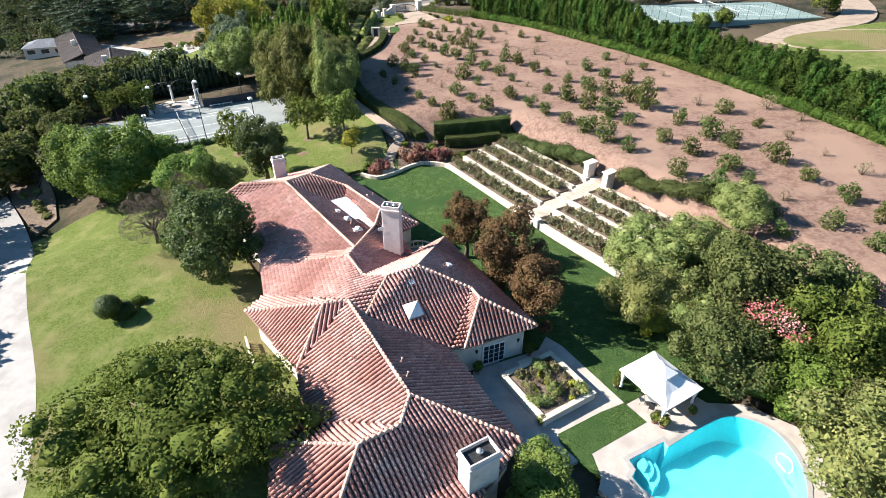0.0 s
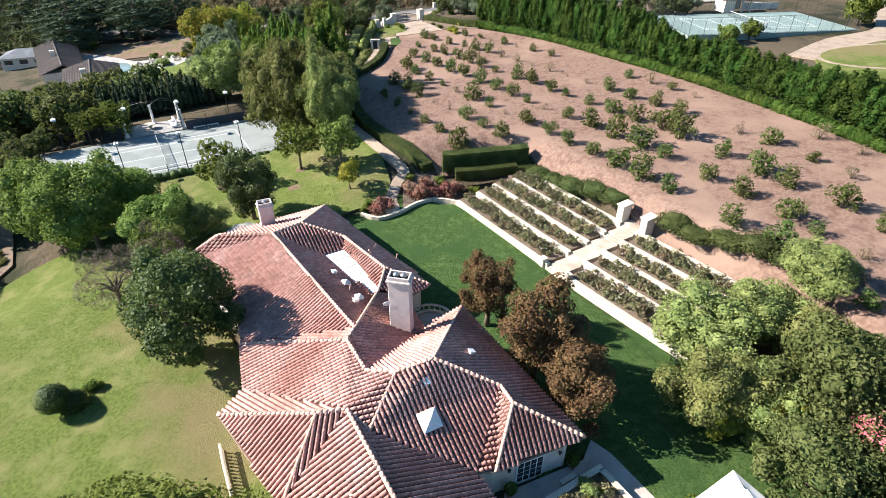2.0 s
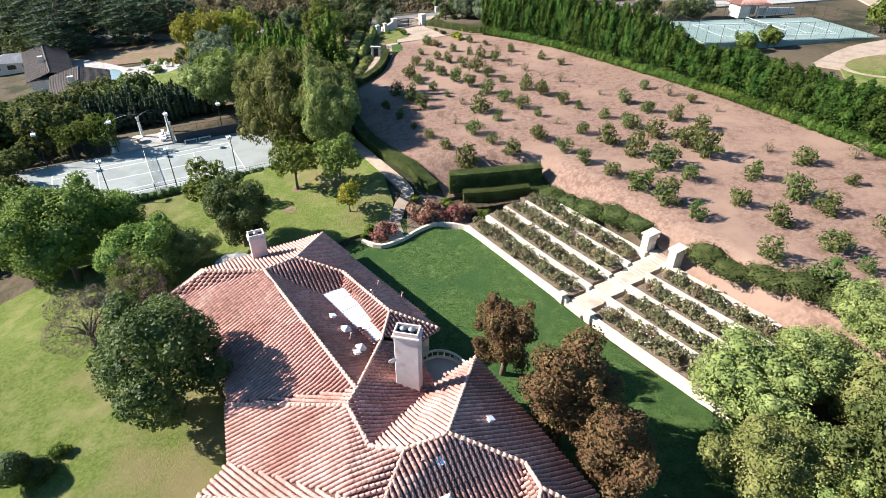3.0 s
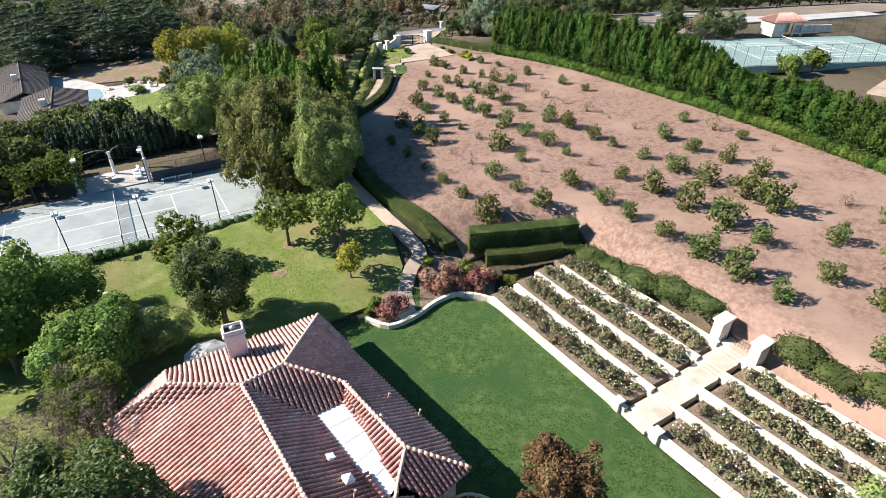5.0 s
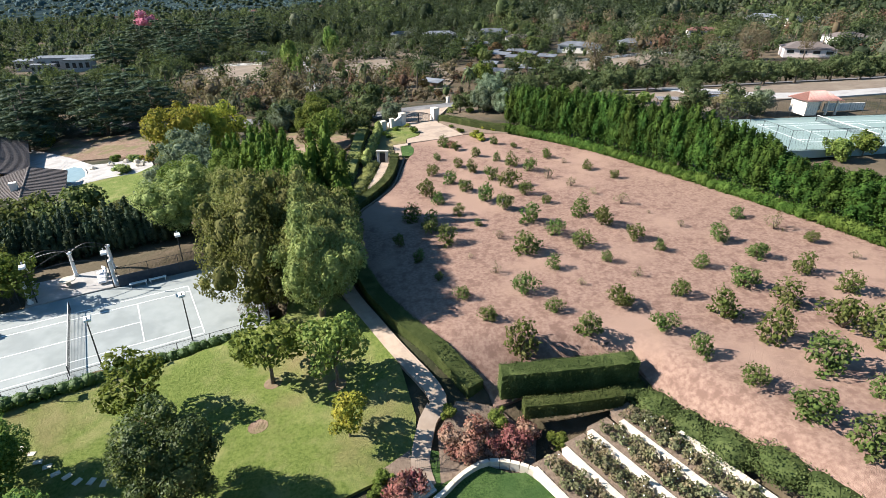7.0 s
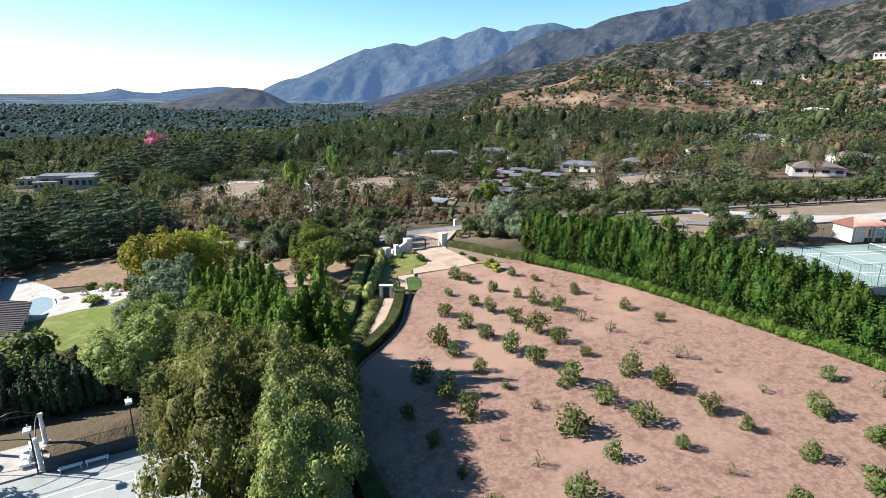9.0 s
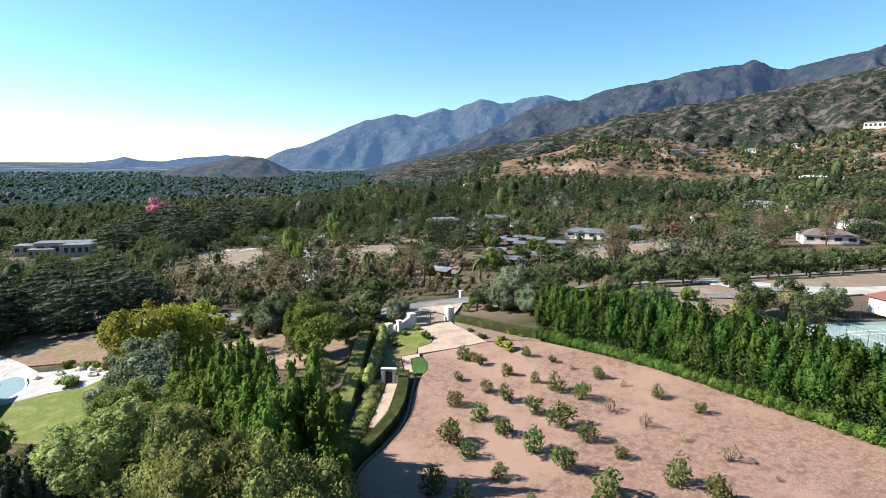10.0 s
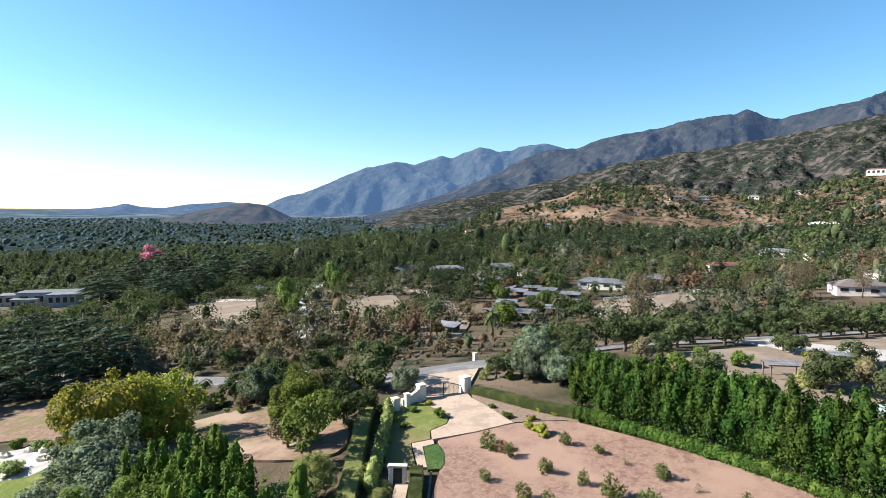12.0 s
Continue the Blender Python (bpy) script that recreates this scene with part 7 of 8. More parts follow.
for k in range(75):        # bright green plumed band along the slope, three deep
    t, row = (k // 3) / 24, k % 3
    x = float(np.interp(t, [0, 0.2, 0.45, 0.72, 1], [-18.6, -21.4, -27.0, -34.8, -45.0]))
    y = float(np.interp(t, [0, 0.2, 0.45, 0.72, 1], [107.5, 121.0, 135.0, 147.5, 159.5]))
    w = (1.8 + 1.4 * t) * row
    grown = 1.4 if t < 0.5 and row < 2 else 1.0
    if t < 0.2:            # darker trees where the band meets the court
        if row == 1:
            tree("olive_green", x - 3.2, y + 0.6, "dark grey-green tree between court and orchard", k % 2, 1.12 + 0.1 * (k % 2), k * 61, 1.3)
        continue
    tree("plume", x - 0.88 * w + rp.uniform(-0.7, 0.7), y - 0.1 * w + rp.uniform(-0.8, 0.8), "tall bright green plumed tree in a band on the slope", rp.randrange(6), rp.uniform(0.9, 1.35) * grown, rp.uniform(0, 360), rp.uniform(1.05, 1.45), name="plumed_tree", group="plumed band")
for k, (x, y, s) in enumerate(((-19.4, 196.5, 0.75), (-33.5, 200.5, 1.0), (-44, 203, 0.9), (-51, 206, 1.0), (-57, 210, 0.9), (-36, 207, 0.9), (8, 206, 1.15), (4, 200.5, 1.0), (14, 199, 1.1), (10, 193, 0.8))):
    tree("silver" if k % 3 == 0 else "street_olive", x, y, "grey-green olive tree beside the road", k % 3, s, k * 40, name="olive_tree", group="roadside olives")
for k, (x, y, s) in enumerate(((-14.8, 187.0, 0.9), (-17.5, 184, 0.7), (-20, 180, 0.8), (-18.6, 177, 0.6), (-21, 172, 0.8), (-2.0, 178.5, 0.7), (1.5, 177.0, 0.8), (-4, 183, 0.5), (3.5, 180.0, 0.7), (-23, 186, 0.8), (5.5, 178, 0.6))):
    tree("green_shrub" if k % 2 else "yellow_small", x, y, "small garden shrub near the entrance", k % 3, s, k * 70, name="entrance_shrub", cat="shrub", group="entrance shrubs")
rr = random.Random(19)
for k in range(11):        # shrubs crowding the path
    t = k / 10
    tree(rr.choice(("grey_shrub", "green_shrub", "grey_shrub")), -27.6 + 4.2 * t + rr.uniform(-1.6, 1.2), 137 + 26 * t, "loose shrub crowding the garden path", k % 2, rr.uniform(0.7, 1.2), k * 50, name="path_shrub", cat="shrub", group="path shrubs")
rr = random.Random(12)
for k in range(24):        # between the entrance fence and the road
    t, u = rr.random(), rr.random()
    x, y = -4 + 26 * t, 196 + 15 * u - 3 * t
    tree(rr.choice(("grey_shrub", "street_olive", "grey_shrub", "green_shrub", "silver")), x, y, "grey-green shrub between the entrance fence and the road", k % 2, rr.uniform(0.5, 0.95), k * 33, name="verge_shrub", cat="shrub", group="verge shrubs")
for k, (x, y, s_) in enumerate(((-80, 335, 0.9), (-76, 322, 1.0), (-84, 354, 1.0), (-89, 372, 0.9), (-70, 314, 0.8), (-68, 400, 1.0), (-72, 415, 1.1))):
    tree("light_far", x, y, "tall slim pale green tree beside a lane", k % 2, s_, k * 50, 1.8)
for k, (kd, x, y, s_) in enumerate((("citrus", -6.4, 168.3, 1.1), ("red_shrub", -4.5, 167.0, 0.7), ("yellow_small", 1.9, 171.3, 1.5), ("citrus", 4.8, 167.7, 0.9), ("yellow_small", 0.9, 173.6, 1.1), ("green_shrub", -13.0, 180.5, 0.9))):
    tree(kd, x, y, "garden bush at the orchard's end near the entrance", 0, s_, k * 60, name="entrance_bush", cat="shrub", group="entrance bushes")
drape("drive_orchard_side", ribbon(curve_pts([(76, 132), (90, 143), (104, 149), (113, 160), (121, 178), (128, 202)], 4), 8.0), 0.12, M_path, 2.0, label="pale concrete drive on the neighbouring land", category="driveway")
drape("lawn_neighbour", [(94 + 17 * math.cos(t), 130 + 10 * math.sin(t)) for t in np.linspace(0, 6.283, 25)[:-1]], 0.14, M_path, 2.0, label="pale kerb round an oval green", category="kerb")
drape("putting_green", [(94 + 16 * math.cos(t), 130 + 9 * math.sin(t)) for t in np.linspace(0, 6.283, 25)[:-1]], 0.2, M_lawn2, 2.0, label="pale mown oval green on the neighbouring land", category="lawn")
drape("lawn_neighbour_edge", [(72, 120), (80, 138), (112, 146), (124, 120), (100, 100), (80, 96)], 0.07, M_lawn2, 2.5, label="dry lawn beyond the tall screen", category="lawn")
for k, (kd, x, y, s_) in enumerate((("mid_far", 103, 159, 0.9), ("oak_far", 124, 152, 0.8), ("mid_far", 72, 150, 0.5), ("light_far", 66, 148, 0.6), ("street_olive", 60, 176, 1.0), ("street_olive", 66, 180, 0.9), ("silver", 70, 184, 0.8))):
    tree(kd, x, y, "leafy tree on the neighbouring land", k % 2, s_, k * 70, name="tree")
rr = random.Random(44)
for k in range(34):
    t = rr.uniform(0, 6.283)
    x, y = -47 + rr.uniform(17, 23) * math.cos(t), 186 + rr.uniform(14, 19) * math.sin(t)
    tree(rr.choice(("green_shrub", "grey_shrub", "grey_shrub", "dry_tree", "street_olive")), x, y, "dry shrub at the edge of the bare field", k % 2, rr.uniform(0.5, 1.0), k * 40, name="field_shrub", cat="shrub", group="field shrubs")
rr = random.Random(31)
for k in range(30):
    x, y = rr.uniform(-66, -26), rr.uniform(203, 214)
    tree(rr.choice(("green_shrub", "grey_shrub", "grey_shrub", "street_olive")), x, y - (x + 26) * -0.12 * -1, "mixed shrubs on the roadside bank", rr.randrange(3), rr.uniform(1.0, 1.7) if k % 4 else 0.9, rr.uniform(0, 360), name="roadside_shrub", cat="shrub", group="roadside shrubs")

for k, (x, y, s) in enumerate(((-66, 44, 1.3), (-72, 58, 1.3), (-60, 28, 1.3), (-78, 70, 1.2), (-56, 14, 1.3), (-70, 34, 1.2))):        # along the far side of the driveway
    tree("oak_far", x, y, "dark oak shading the driveway", k % 2, s, k * 64)
for k in range(9):
    t = k / 8
    x, y = -48.5 + 10.5 * t, 91.3 - 4.6 * math.sin(1.57 * t) + 0.2 * (k % 2)
    st_ = part("stepping_stone", Geo().box((0, 0, 0.04), (0.8, 0.55, 0.1), 0, 0.03), M_capst)
    st_.matrix_basis = pose(x, y, H(x, y) + 0.06, 0, 0, -10 + 13 * k)
    tagged(st_, "pale flat stepping stone in the lawn", "stepping stone", "stepping stones")
for k, (x, y) in enumerate(((-37.9, 94.4), (-25.4, 97.8), (-25.4, 91.9), (-47.0, 102.1), (-18.2, 96.0))):
    drape("tree_pit", [(x + 1.0 * math.cos(t), y + 0.9 * math.sin(t)) for t in np.linspace(0, 6.283, 13)[:-1]], 0.09, M_field, 1.0, label="bare round soil patch in the lawn", category="soil")
# ---- beyond the road ----
def simple_house(x, y, rz, lx, ly, h, roof_h, roof_mat, label, flat=False, wall=None, windows=4):
    ob = thing("house", pose(x, y, H(x, y), 0, 0, rz), label, "house", "houses in the distance")
    wl = part("wall", Geo().box((0, 0, h / 2 - 0.5), (lx, ly, h + 1), 0, 0.03), wall or M_wallpaint, ob)
    e = 0.6
    if flat:
        part("roof", Geo().box((0, 0, h + 0.15), (lx + 1.2, ly + 1.2, 0.3), 0, 0.04), roof_mat, ob)
    else:
        k = max(0.0, lx / 2 - ly / 2)
        part("roof", Geo().add([(-lx / 2 - e, -ly / 2 - e, h), (lx / 2 + e, -ly / 2 - e, h), (lx / 2 + e, ly / 2 + e, h), (-lx / 2 - e, ly / 2 + e, h), (-k, 0, h + roof_h), (k, 0, h + roof_h)],
                               [(0, 1, 5, 4), (1, 2, 5), (2, 3, 4, 5), (3, 0, 4), (3, 2, 1, 0)]), roof_mat, ob)
    for i in range(windows):
        wx = -lx / 2 + lx * (i + 0.5) / windows
        w = part("window", Geo().box((wx, -ly / 2, h * 0.55), (lx / windows * 0.55, 0.12, h * 0.45)), M_glass, ob)
        part("frame", Geo().box((wx, -ly / 2, h * 0.55 - h * 0.245), (lx / windows * 0.65, 0.2, 0.1)), M_white, w)
    return ob


def gable_house(x, y, rz, lx, ly, h, rise, label):
    """A low house under a dark gabled roof of ribbed sheets."""
    ob = thing("house", pose(x, y, H(x, y), 0, 0, rz), label, "house", "houses in the distance")
    part("wall", Geo().box((0, 0, h / 2 - 1), (lx - 1.4, ly - 1.4, h + 2), 0, 0.03), M_stucco, ob)
    for sg in (-1, 1):
        part("gable", Geo().prism([(sg * (lx / 2 - 0.9), -ly / 2 + 0.7), (sg * (lx / 2 - 0.7), -ly / 2 + 0.7), (sg * (lx / 2 - 0.7), ly / 2 - 0.7), (sg * (lx / 2 - 0.9), ly / 2 - 0.7)], h - 0.1, h + 0.02), M_stucco, ob)
        a, b = Vector((0, sg * ly / 2, h)), Vector((0, 0, h + rise))
        slab = Geo().add([(-lx / 2, a.y, a.z), (lx / 2, a.y, a.z), (lx / 2, 0, b.z), (-lx / 2, 0, b.z), (-lx / 2, a.y, a.z - 0.2), (lx / 2, a.y, a.z - 0.2), (lx / 2, 0, b.z - 0.2), (-lx / 2, 0, b.z - 0.2)],
                         [(0, 1, 2, 3), (7, 6, 5, 4), (0, 4, 5, 1), (1, 5, 6, 2), (3, 7, 4, 0)])
        rf = part("roof", slab, M_brownroof, ob)
        for k in range(int(lx / 1.1) + 1):
            px = -lx / 2 + 0.1 + k * 1.1
            part("rib", Geo().tube([(px, a.y, a.z + 0.05), (px, 0, b.z + 0.05)], 0.09, 5), M_brownroof, rf)
    part("ridge", Geo().tube([(-lx / 2, 0, h + rise + 0.04), (lx / 2, 0, h + rise + 0.04)], 0.16, 6), M_brownroof, ob)
    for k in range(int(lx / 5)):
        for sg in (-1, 1):
            part("window", Geo().box((-lx / 2 + 3 + 5 * k, sg * (ly / 2 - 0.7), h * 0.5), (2.2, 0.12, 1.5)), M_glass, ob)
    part("chimney", Geo().box((lx * 0.1, -ly * 0.1, h + rise), (1.4, 1.4, 2.6), 0, 0.05), M_stucco, ob)


gable_house(-99.5, 168.5, -61, 26, 15, 3.0, 2.0, "low house with a ribbed dark brown roof beside a pool terrace")
gable_house(-128, 200, -56, 40, 13, 3.4, 2.2, "low house with a ribbed dark brown roof beside a pool terrace")
simple_house(-86, 156.5, -61, 10, 8, 2.6, 0.4, M_brownroof, "low flat-roofed annexe with a brown roof", True)
simple_house(-146, 214, 20, 18, 10, 3.2, 2.0, M_grey, "low grey-roofed house half hidden by trees")
for dx, dy, lx, ly, hh in ((0, 0, 34, 14, 8.5), (16, -11, 16, 10, 7.5), (-26, 5, 20, 12, 6.5), (-8, -12, 14, 8, 5.5)):
    simple_house(-266 + dx, 458 + dy, 14, lx, ly, hh, 0.4, M_grey, "modern flat-roofed house in grey and white", True, wall=M_concrete)
simple_house(-122, 428, 12, 14, 8, 3.2, 2.2, M_grey, "grey stable beside the arena")
npool = thing("neighbour_pool", (-100.8, 187.6, H(-100.8, 187.6) + 0.5), "small free-form pool with pale stone edging on a terrace", "swimming pool")
arc = [(-3.8, 6.5), (-1.2, 5.6), (1.4, 2.6), (5.4, -4.4), (4.6, -5.8), (1.3, -5.1), (-4.3, 1.8), (-4.8, 4.2)]
part("coping", Geo().prism([(x * 1.2, y * 1.16) for x, y in arc], -0.9, 0.06), M_capst, npool)
M_npool = surface("grey_water", (0.22, 0.27, 0.25), (0.19, 0.24, 0.22), 1.0, rough=0.08, spec=0.5)
part("water", Geo().prism(arc, -0.2, 0.075), M_npool, npool)
rr = random.Random(17)
iron_fence("pool_fence", [(-112, 203), (-108, 190), (-104, 180), (-97, 178.6), (-90, 182)], 1.2, "thin pale fence round a pool", step=0.8, mat=M_steel)
for k, (kd, x, y, s_) in enumerate((("grey_shrub", -86.5, 185, 1.6), ("glossy_bush", -96, 199, 1.2), ("yellow_small", -84, 194, 2.0), ("street_olive", -80, 192, 0.8), ("grey_shrub", -89, 196, 1.2), ("yellow_small", -77, 194, 2.4))):
    tree(kd if kd != "glossy_bush" else "green_shrub", x, y, "leafy shrub beside the neighbouring pool", k % 2, s_, k * 60, name="pool_shrub", cat="shrub", group="pool shrubs")
for k in range(6):
    t = k * 0.5
    bx, by = -92.0 + 7.6 * math.cos(t) + rr.uniform(-1, 1), 189 + 6.4 * math.sin(t) + rr.uniform(-1, 1)
    ro = part("rock", Geo().add(*ball((0, 0, 0.3), (rr.uniform(0.5, 1.3), rr.uniform(0.5, 1.0), rr.uniform(0.4, 0.8)), 8, 5, np.random.RandomState(k), 0.25)), M_capst)
    ro.location = (bx, by, H(bx, by))
    tagged(ro, "pale boulder beside the pool", "rock", "pool rocks")

# sheds in rows, with grey roofs
rr = random.Random(9)
for x, y in ((12, 369), (14, 408), (26, 343), (17, 317), (20, 293), (46, 327), (42, 309), (22, 356), (34, 351), (31, 331), (32, 314), (11, 388), (24, 384), (39, 341), (33, 297), (-9, 277), (10, 303)):
    sh = thing("shed", pose(x, y, H(x, y), 0, 0, -24 + rr.uniform(-8, 8)), "low open shed with a grey sheet roof", "shed", "grey-roofed sheds")
    part("roof", Geo().box((0, 0, 0), (8.8, 5.8, 0.16), m=pose(0, 0, 2.7, 7, 0, 0)), M_grey, sh)
    for px in (-3.6, 0, 3.6):
        for py in (-2.4, 2.4):
            part("post", Geo().box((px, py, 1.2), (0.16, 0.16, 2.6)), M_wood, sh)
    part("back_wall", Geo().box((0, 2.3, 1.1), (7.4, 0.1, 2.2)), M_wood, sh)
for k, (x, y, rz, lx, ly, hh, mt, fl_) in enumerate(((-4, 442, 10, 22, 9, 3.4, M_grey, False), (30, 436, -5, 20, 8, 3.2, M_grey, False), (-30, 470, 0, 18, 8, 3.2, M_grey, False), (68, 352, -30, 22, 8, 3.0, M_grey, False), (96, 352, -10, 16, 8, 3.2, M_grey, False), (44, 398, 8, 18, 8, 3.0, M_brownroof, False),
                                                      (150, 392, -12, 20, 9, 3.6, M_pan, False), (190, 330, 6, 18, 10, 3.6, M_brownroof, False), (225, 420, 0, 20, 9, 3.4, M_grey, False))):
    simple_house(x, y, rz, lx, ly, hh, 1.9, mt, "low ranch house among trees", fl_)


def post_rail(name, pts, h, mat, label, step=3.0):
    ob = thing(name, (*pts[0], H(*pts[0])), label, "fence", "rail fences")
    o = Vector((*pts[0], H(*pts[0])))
    for p, q in zip(pts, pts[1:]):
        n = max(1, int(math.dist(p, q) / step))
        q3 = [Vector((p[0] + (q[0] - p[0]) * i / n, p[1] + (q[1] - p[1]) * i / n, 0)) for i in range(n + 1)]
        q3 = [Vector((v.x, v.y, H(v.x, v.y))) - o for v in q3]
        for v in q3:
            part("post", Geo().box(v + Vector((0, 0, h / 2)), (0.14, 0.14, h)), mat, ob)
        for zz in (0.4, 0.8, h - 0.08):
            part("rail", Geo().tube([v + Vector((0, 0, zz)) for v in q3], 0.06, 4), mat, ob)


post_rail("paddock_fence", [(44, 316), (46, 290), (50, 267), (60, 262)], 1.3, M_white, "white rail fence round a paddock")
post_rail("paddock_fence", [(58, 319), (98, 329), (104, 322)], 1.3, M_white, "white rail fence round a paddock")
post_rail("arena_fence", [(-146, 391), (-136, 401), (-109, 389)], 1.4, M_white, "pale rail fence at the riding arena", 5)
post_rail("brown_fence", [(-75, 262), (-62, 264), (-50, 258)], 1.3, M_wood, "dark wooden rail fence beside a lane")


ag = thing("arched_gate", pose(90, 226, H(90, 226), 0, 0, 2), "dark iron arch over a drive entrance", "gate")
for px in (-4, 4):
    part("post", Geo().box((px, 0, 1.4), (0.3, 0.3, 2.8)), M_dark, ag)
part("arch", Geo().tube([(4 * math.cos(t), 0, 2.7 + 1.3 * math.sin(t)) for t in np.linspace(0, math.pi, 13)], 0.12, 6), M_dark, ag)


def pergola(x, y, rz, label):
    z = H(x, y)
    ob = thing("pergola", pose(x, y, z, 0, 0, rz), label, "pergola", "pergolas")
    for px in (-3, 3):
        for py in (-1.6, 1.6):
            part("post", Geo().box((px, py, 1.2), (0.2, 0.2, 2.8)), M_wood, ob)
    for py in (-1.7, 1.7):
        part("beam", Geo().box((0, py, 2.65), (7, 0.15, 0.25)), M_wood, ob)
    for k in range(12):
        part("slat", Geo().box((-3.3 + 0.6 * k, 0, 2.85), (0.3, 4.4, 0.08)), M_grey, ob)


pergola(52, 192, -8, "timber pergola with pale grey slats")
pergola(64, 196.5, -8, "timber pergola with pale grey slats")
simple_house(156, 304, -20, 20, 11, 3.0, 2.6, M_brownroof, "stucco house with a brown tile roof", wall=M_pink)
for k, (x, y) in enumerate(((38, 192), (48, 200), (63, 200), (33, 186), (53, 187), (66, 190), (44, 207), (28, 190), (70, 196), (36, 202))):
    tree(("grey_shrub", "light_far", "green_shrub", "mid_far")[k % 4], x, y, "leafy shrub in a dry terraced garden", k % 2, (1.5, 0.5, 1.6, 0.45)[k % 4], k * 40, name="garden_shrub", cat="shrub", group="garden shrubs")
for k in range(26):
    x, y = rr.uniform(26, 74), rr.uniform(182, 212)
    tree(rr.choice(("grey_shrub", "green_shrub", "dry_tree", "street_olive")), x, y, "dry shrub in a terraced garden", k % 2, rr.uniform(0.5, 1.1), k * 47, name="garden_shrub", cat="shrub", group="garden shrubs")
drape("dry_garden", [(14, 184), (24, 196), (40, 213), (66, 215), (100, 221), (132, 226), (134, 208), (110, 200), (80, 197), (72, 196), (66, 182), (46, 170), (32, 172)], 0.08, M_dirt, 2.5, label="dry terraced garden soil", category="garden")
for k in range(26):
    s = k / 25
    x = 14 + 150 * s
    y = float(np.interp(x, [p[0] for p in ROAD], [p[1] for p in ROAD]))
    for side in ((-7.5, 7.5) if k % 2 else (7.5,)):
        tree("street_olive", x + rr.uniform(-1, 1), y + side + rr.uniform(-1, 1), "olive tree lining the road", k % 3, rr.uniform(0.9, 1.3), k * 60, name="olive_tree", group="roadside olives")
for k in range(16):
    x, y = rr.uniform(4, 56), rr.uniform(276, 372)
    tree(rr.choice(("oak_far", "mid_far", "street_olive", "red_far")), x, y, "leafy tree standing between the sheds", k % 2, rr.uniform(0.6, 0.95), k * 31, group="trees between sheds")
for k, (x, y, s) in enumerate(((28, 273, 1.0), (5, 262, 1.15), (-14.5, 265, 1.0), (-34, 266, 1.3), (-57.5, 281, 1.1), (-141, 315, 1.2), (-126, 302, 1.1), (-125, 314, 1.2), (160, 301, 1.0), (168, 334, 1.0), (-110, 300, 1.0))):
    tree("palm", x, y, "feather palm with a bare trunk", k, s, k * 40, name="palm_tree", group="palms")
for k, (x, y, s) in enumerate(((70, 276, 0.9), (-60, 252, 0.9), (-52, 258, 0.8), (-75, 258, 0.9), (-45, 265, 0.8), (-30, 270, 0.9), (-88, 255, 0.9), (-22, 282, 0.8), (12, 250, 0.7))):
    tree("dry_tree", x, y, "dry brown half-bare tree", k % 2, s, k * 55, 1.1)
for k in range(22):
    x, y = rr.uniform(-95, -5), rr.uniform(226, 268)
    tree(rr.choice(("red_far", "dry_tree", "grey_shrub", "street_olive")), x, y + abs(x + 30) * 0.25, "brownish tree in the dry grove beyond the road", k % 2, rr.uniform(0.45, 0.95), k * 41, name="grove_tree", group="dry grove")
for k, (x, y, s) in enumerate(((-118, 236, 1.0), (-130, 246, 1.1), (-108, 250, 0.95), (-140, 232, 1.1), (-122, 262, 1.1), (-152, 250, 1.1), (-136, 222, 0.9), (-148, 238, 1.0), (-170, 262, 1.2),
                               (-187, 331, 0.7), (-160, 290, 0.9), (-213, 424, 1.3), (-170, 414, 1.2), (-164, 442, 1.2), (-190, 452, 1.3), (-172, 500, 1.5), (-205, 505, 1.5), (-235, 504, 1.5), (-190, 540, 1.6), (-150, 520, 1.4), (-240, 560, 1.6), (-140, 470, 1.2), (-215, 470, 1.3))):
    tree("conifer", x, y, "dark layered cedar tree", k % 3, s * 1.35, k * 61, 0.74, name="cedar_tree", group="dark cedars")
for k, (x, y, s) in enumerate(((126, 300, 1.2), (138, 310, 1.0), (116, 312, 0.9), (150, 296, 1.0))):
    tree("sycamore", x, y, "olive-brown sycamore near the road", k % 2, s * 0.62, k * 50)
tree("sycamore", 53, 267, "tall sycamore with brown autumn leaves beside a paddock", 0, 1.0)
tree("mid_far", -132, 226, "bright green tree on a dry slope", 0, 0.5)
ptree = part("pink_tree", foliage("pink_tree", clumps(3, 6.0, 2, 12, 14, 0.4), 900, 0.9, M_lf["pink"], 6, 0.7), None)
ptree.location = (-330, 716, H(-330, 716) + 4)
ptree.scale = (2.0, 2.0, 1.7)
tagged(ptree, "tree covered with pink blossom far off among green trees", "tree")


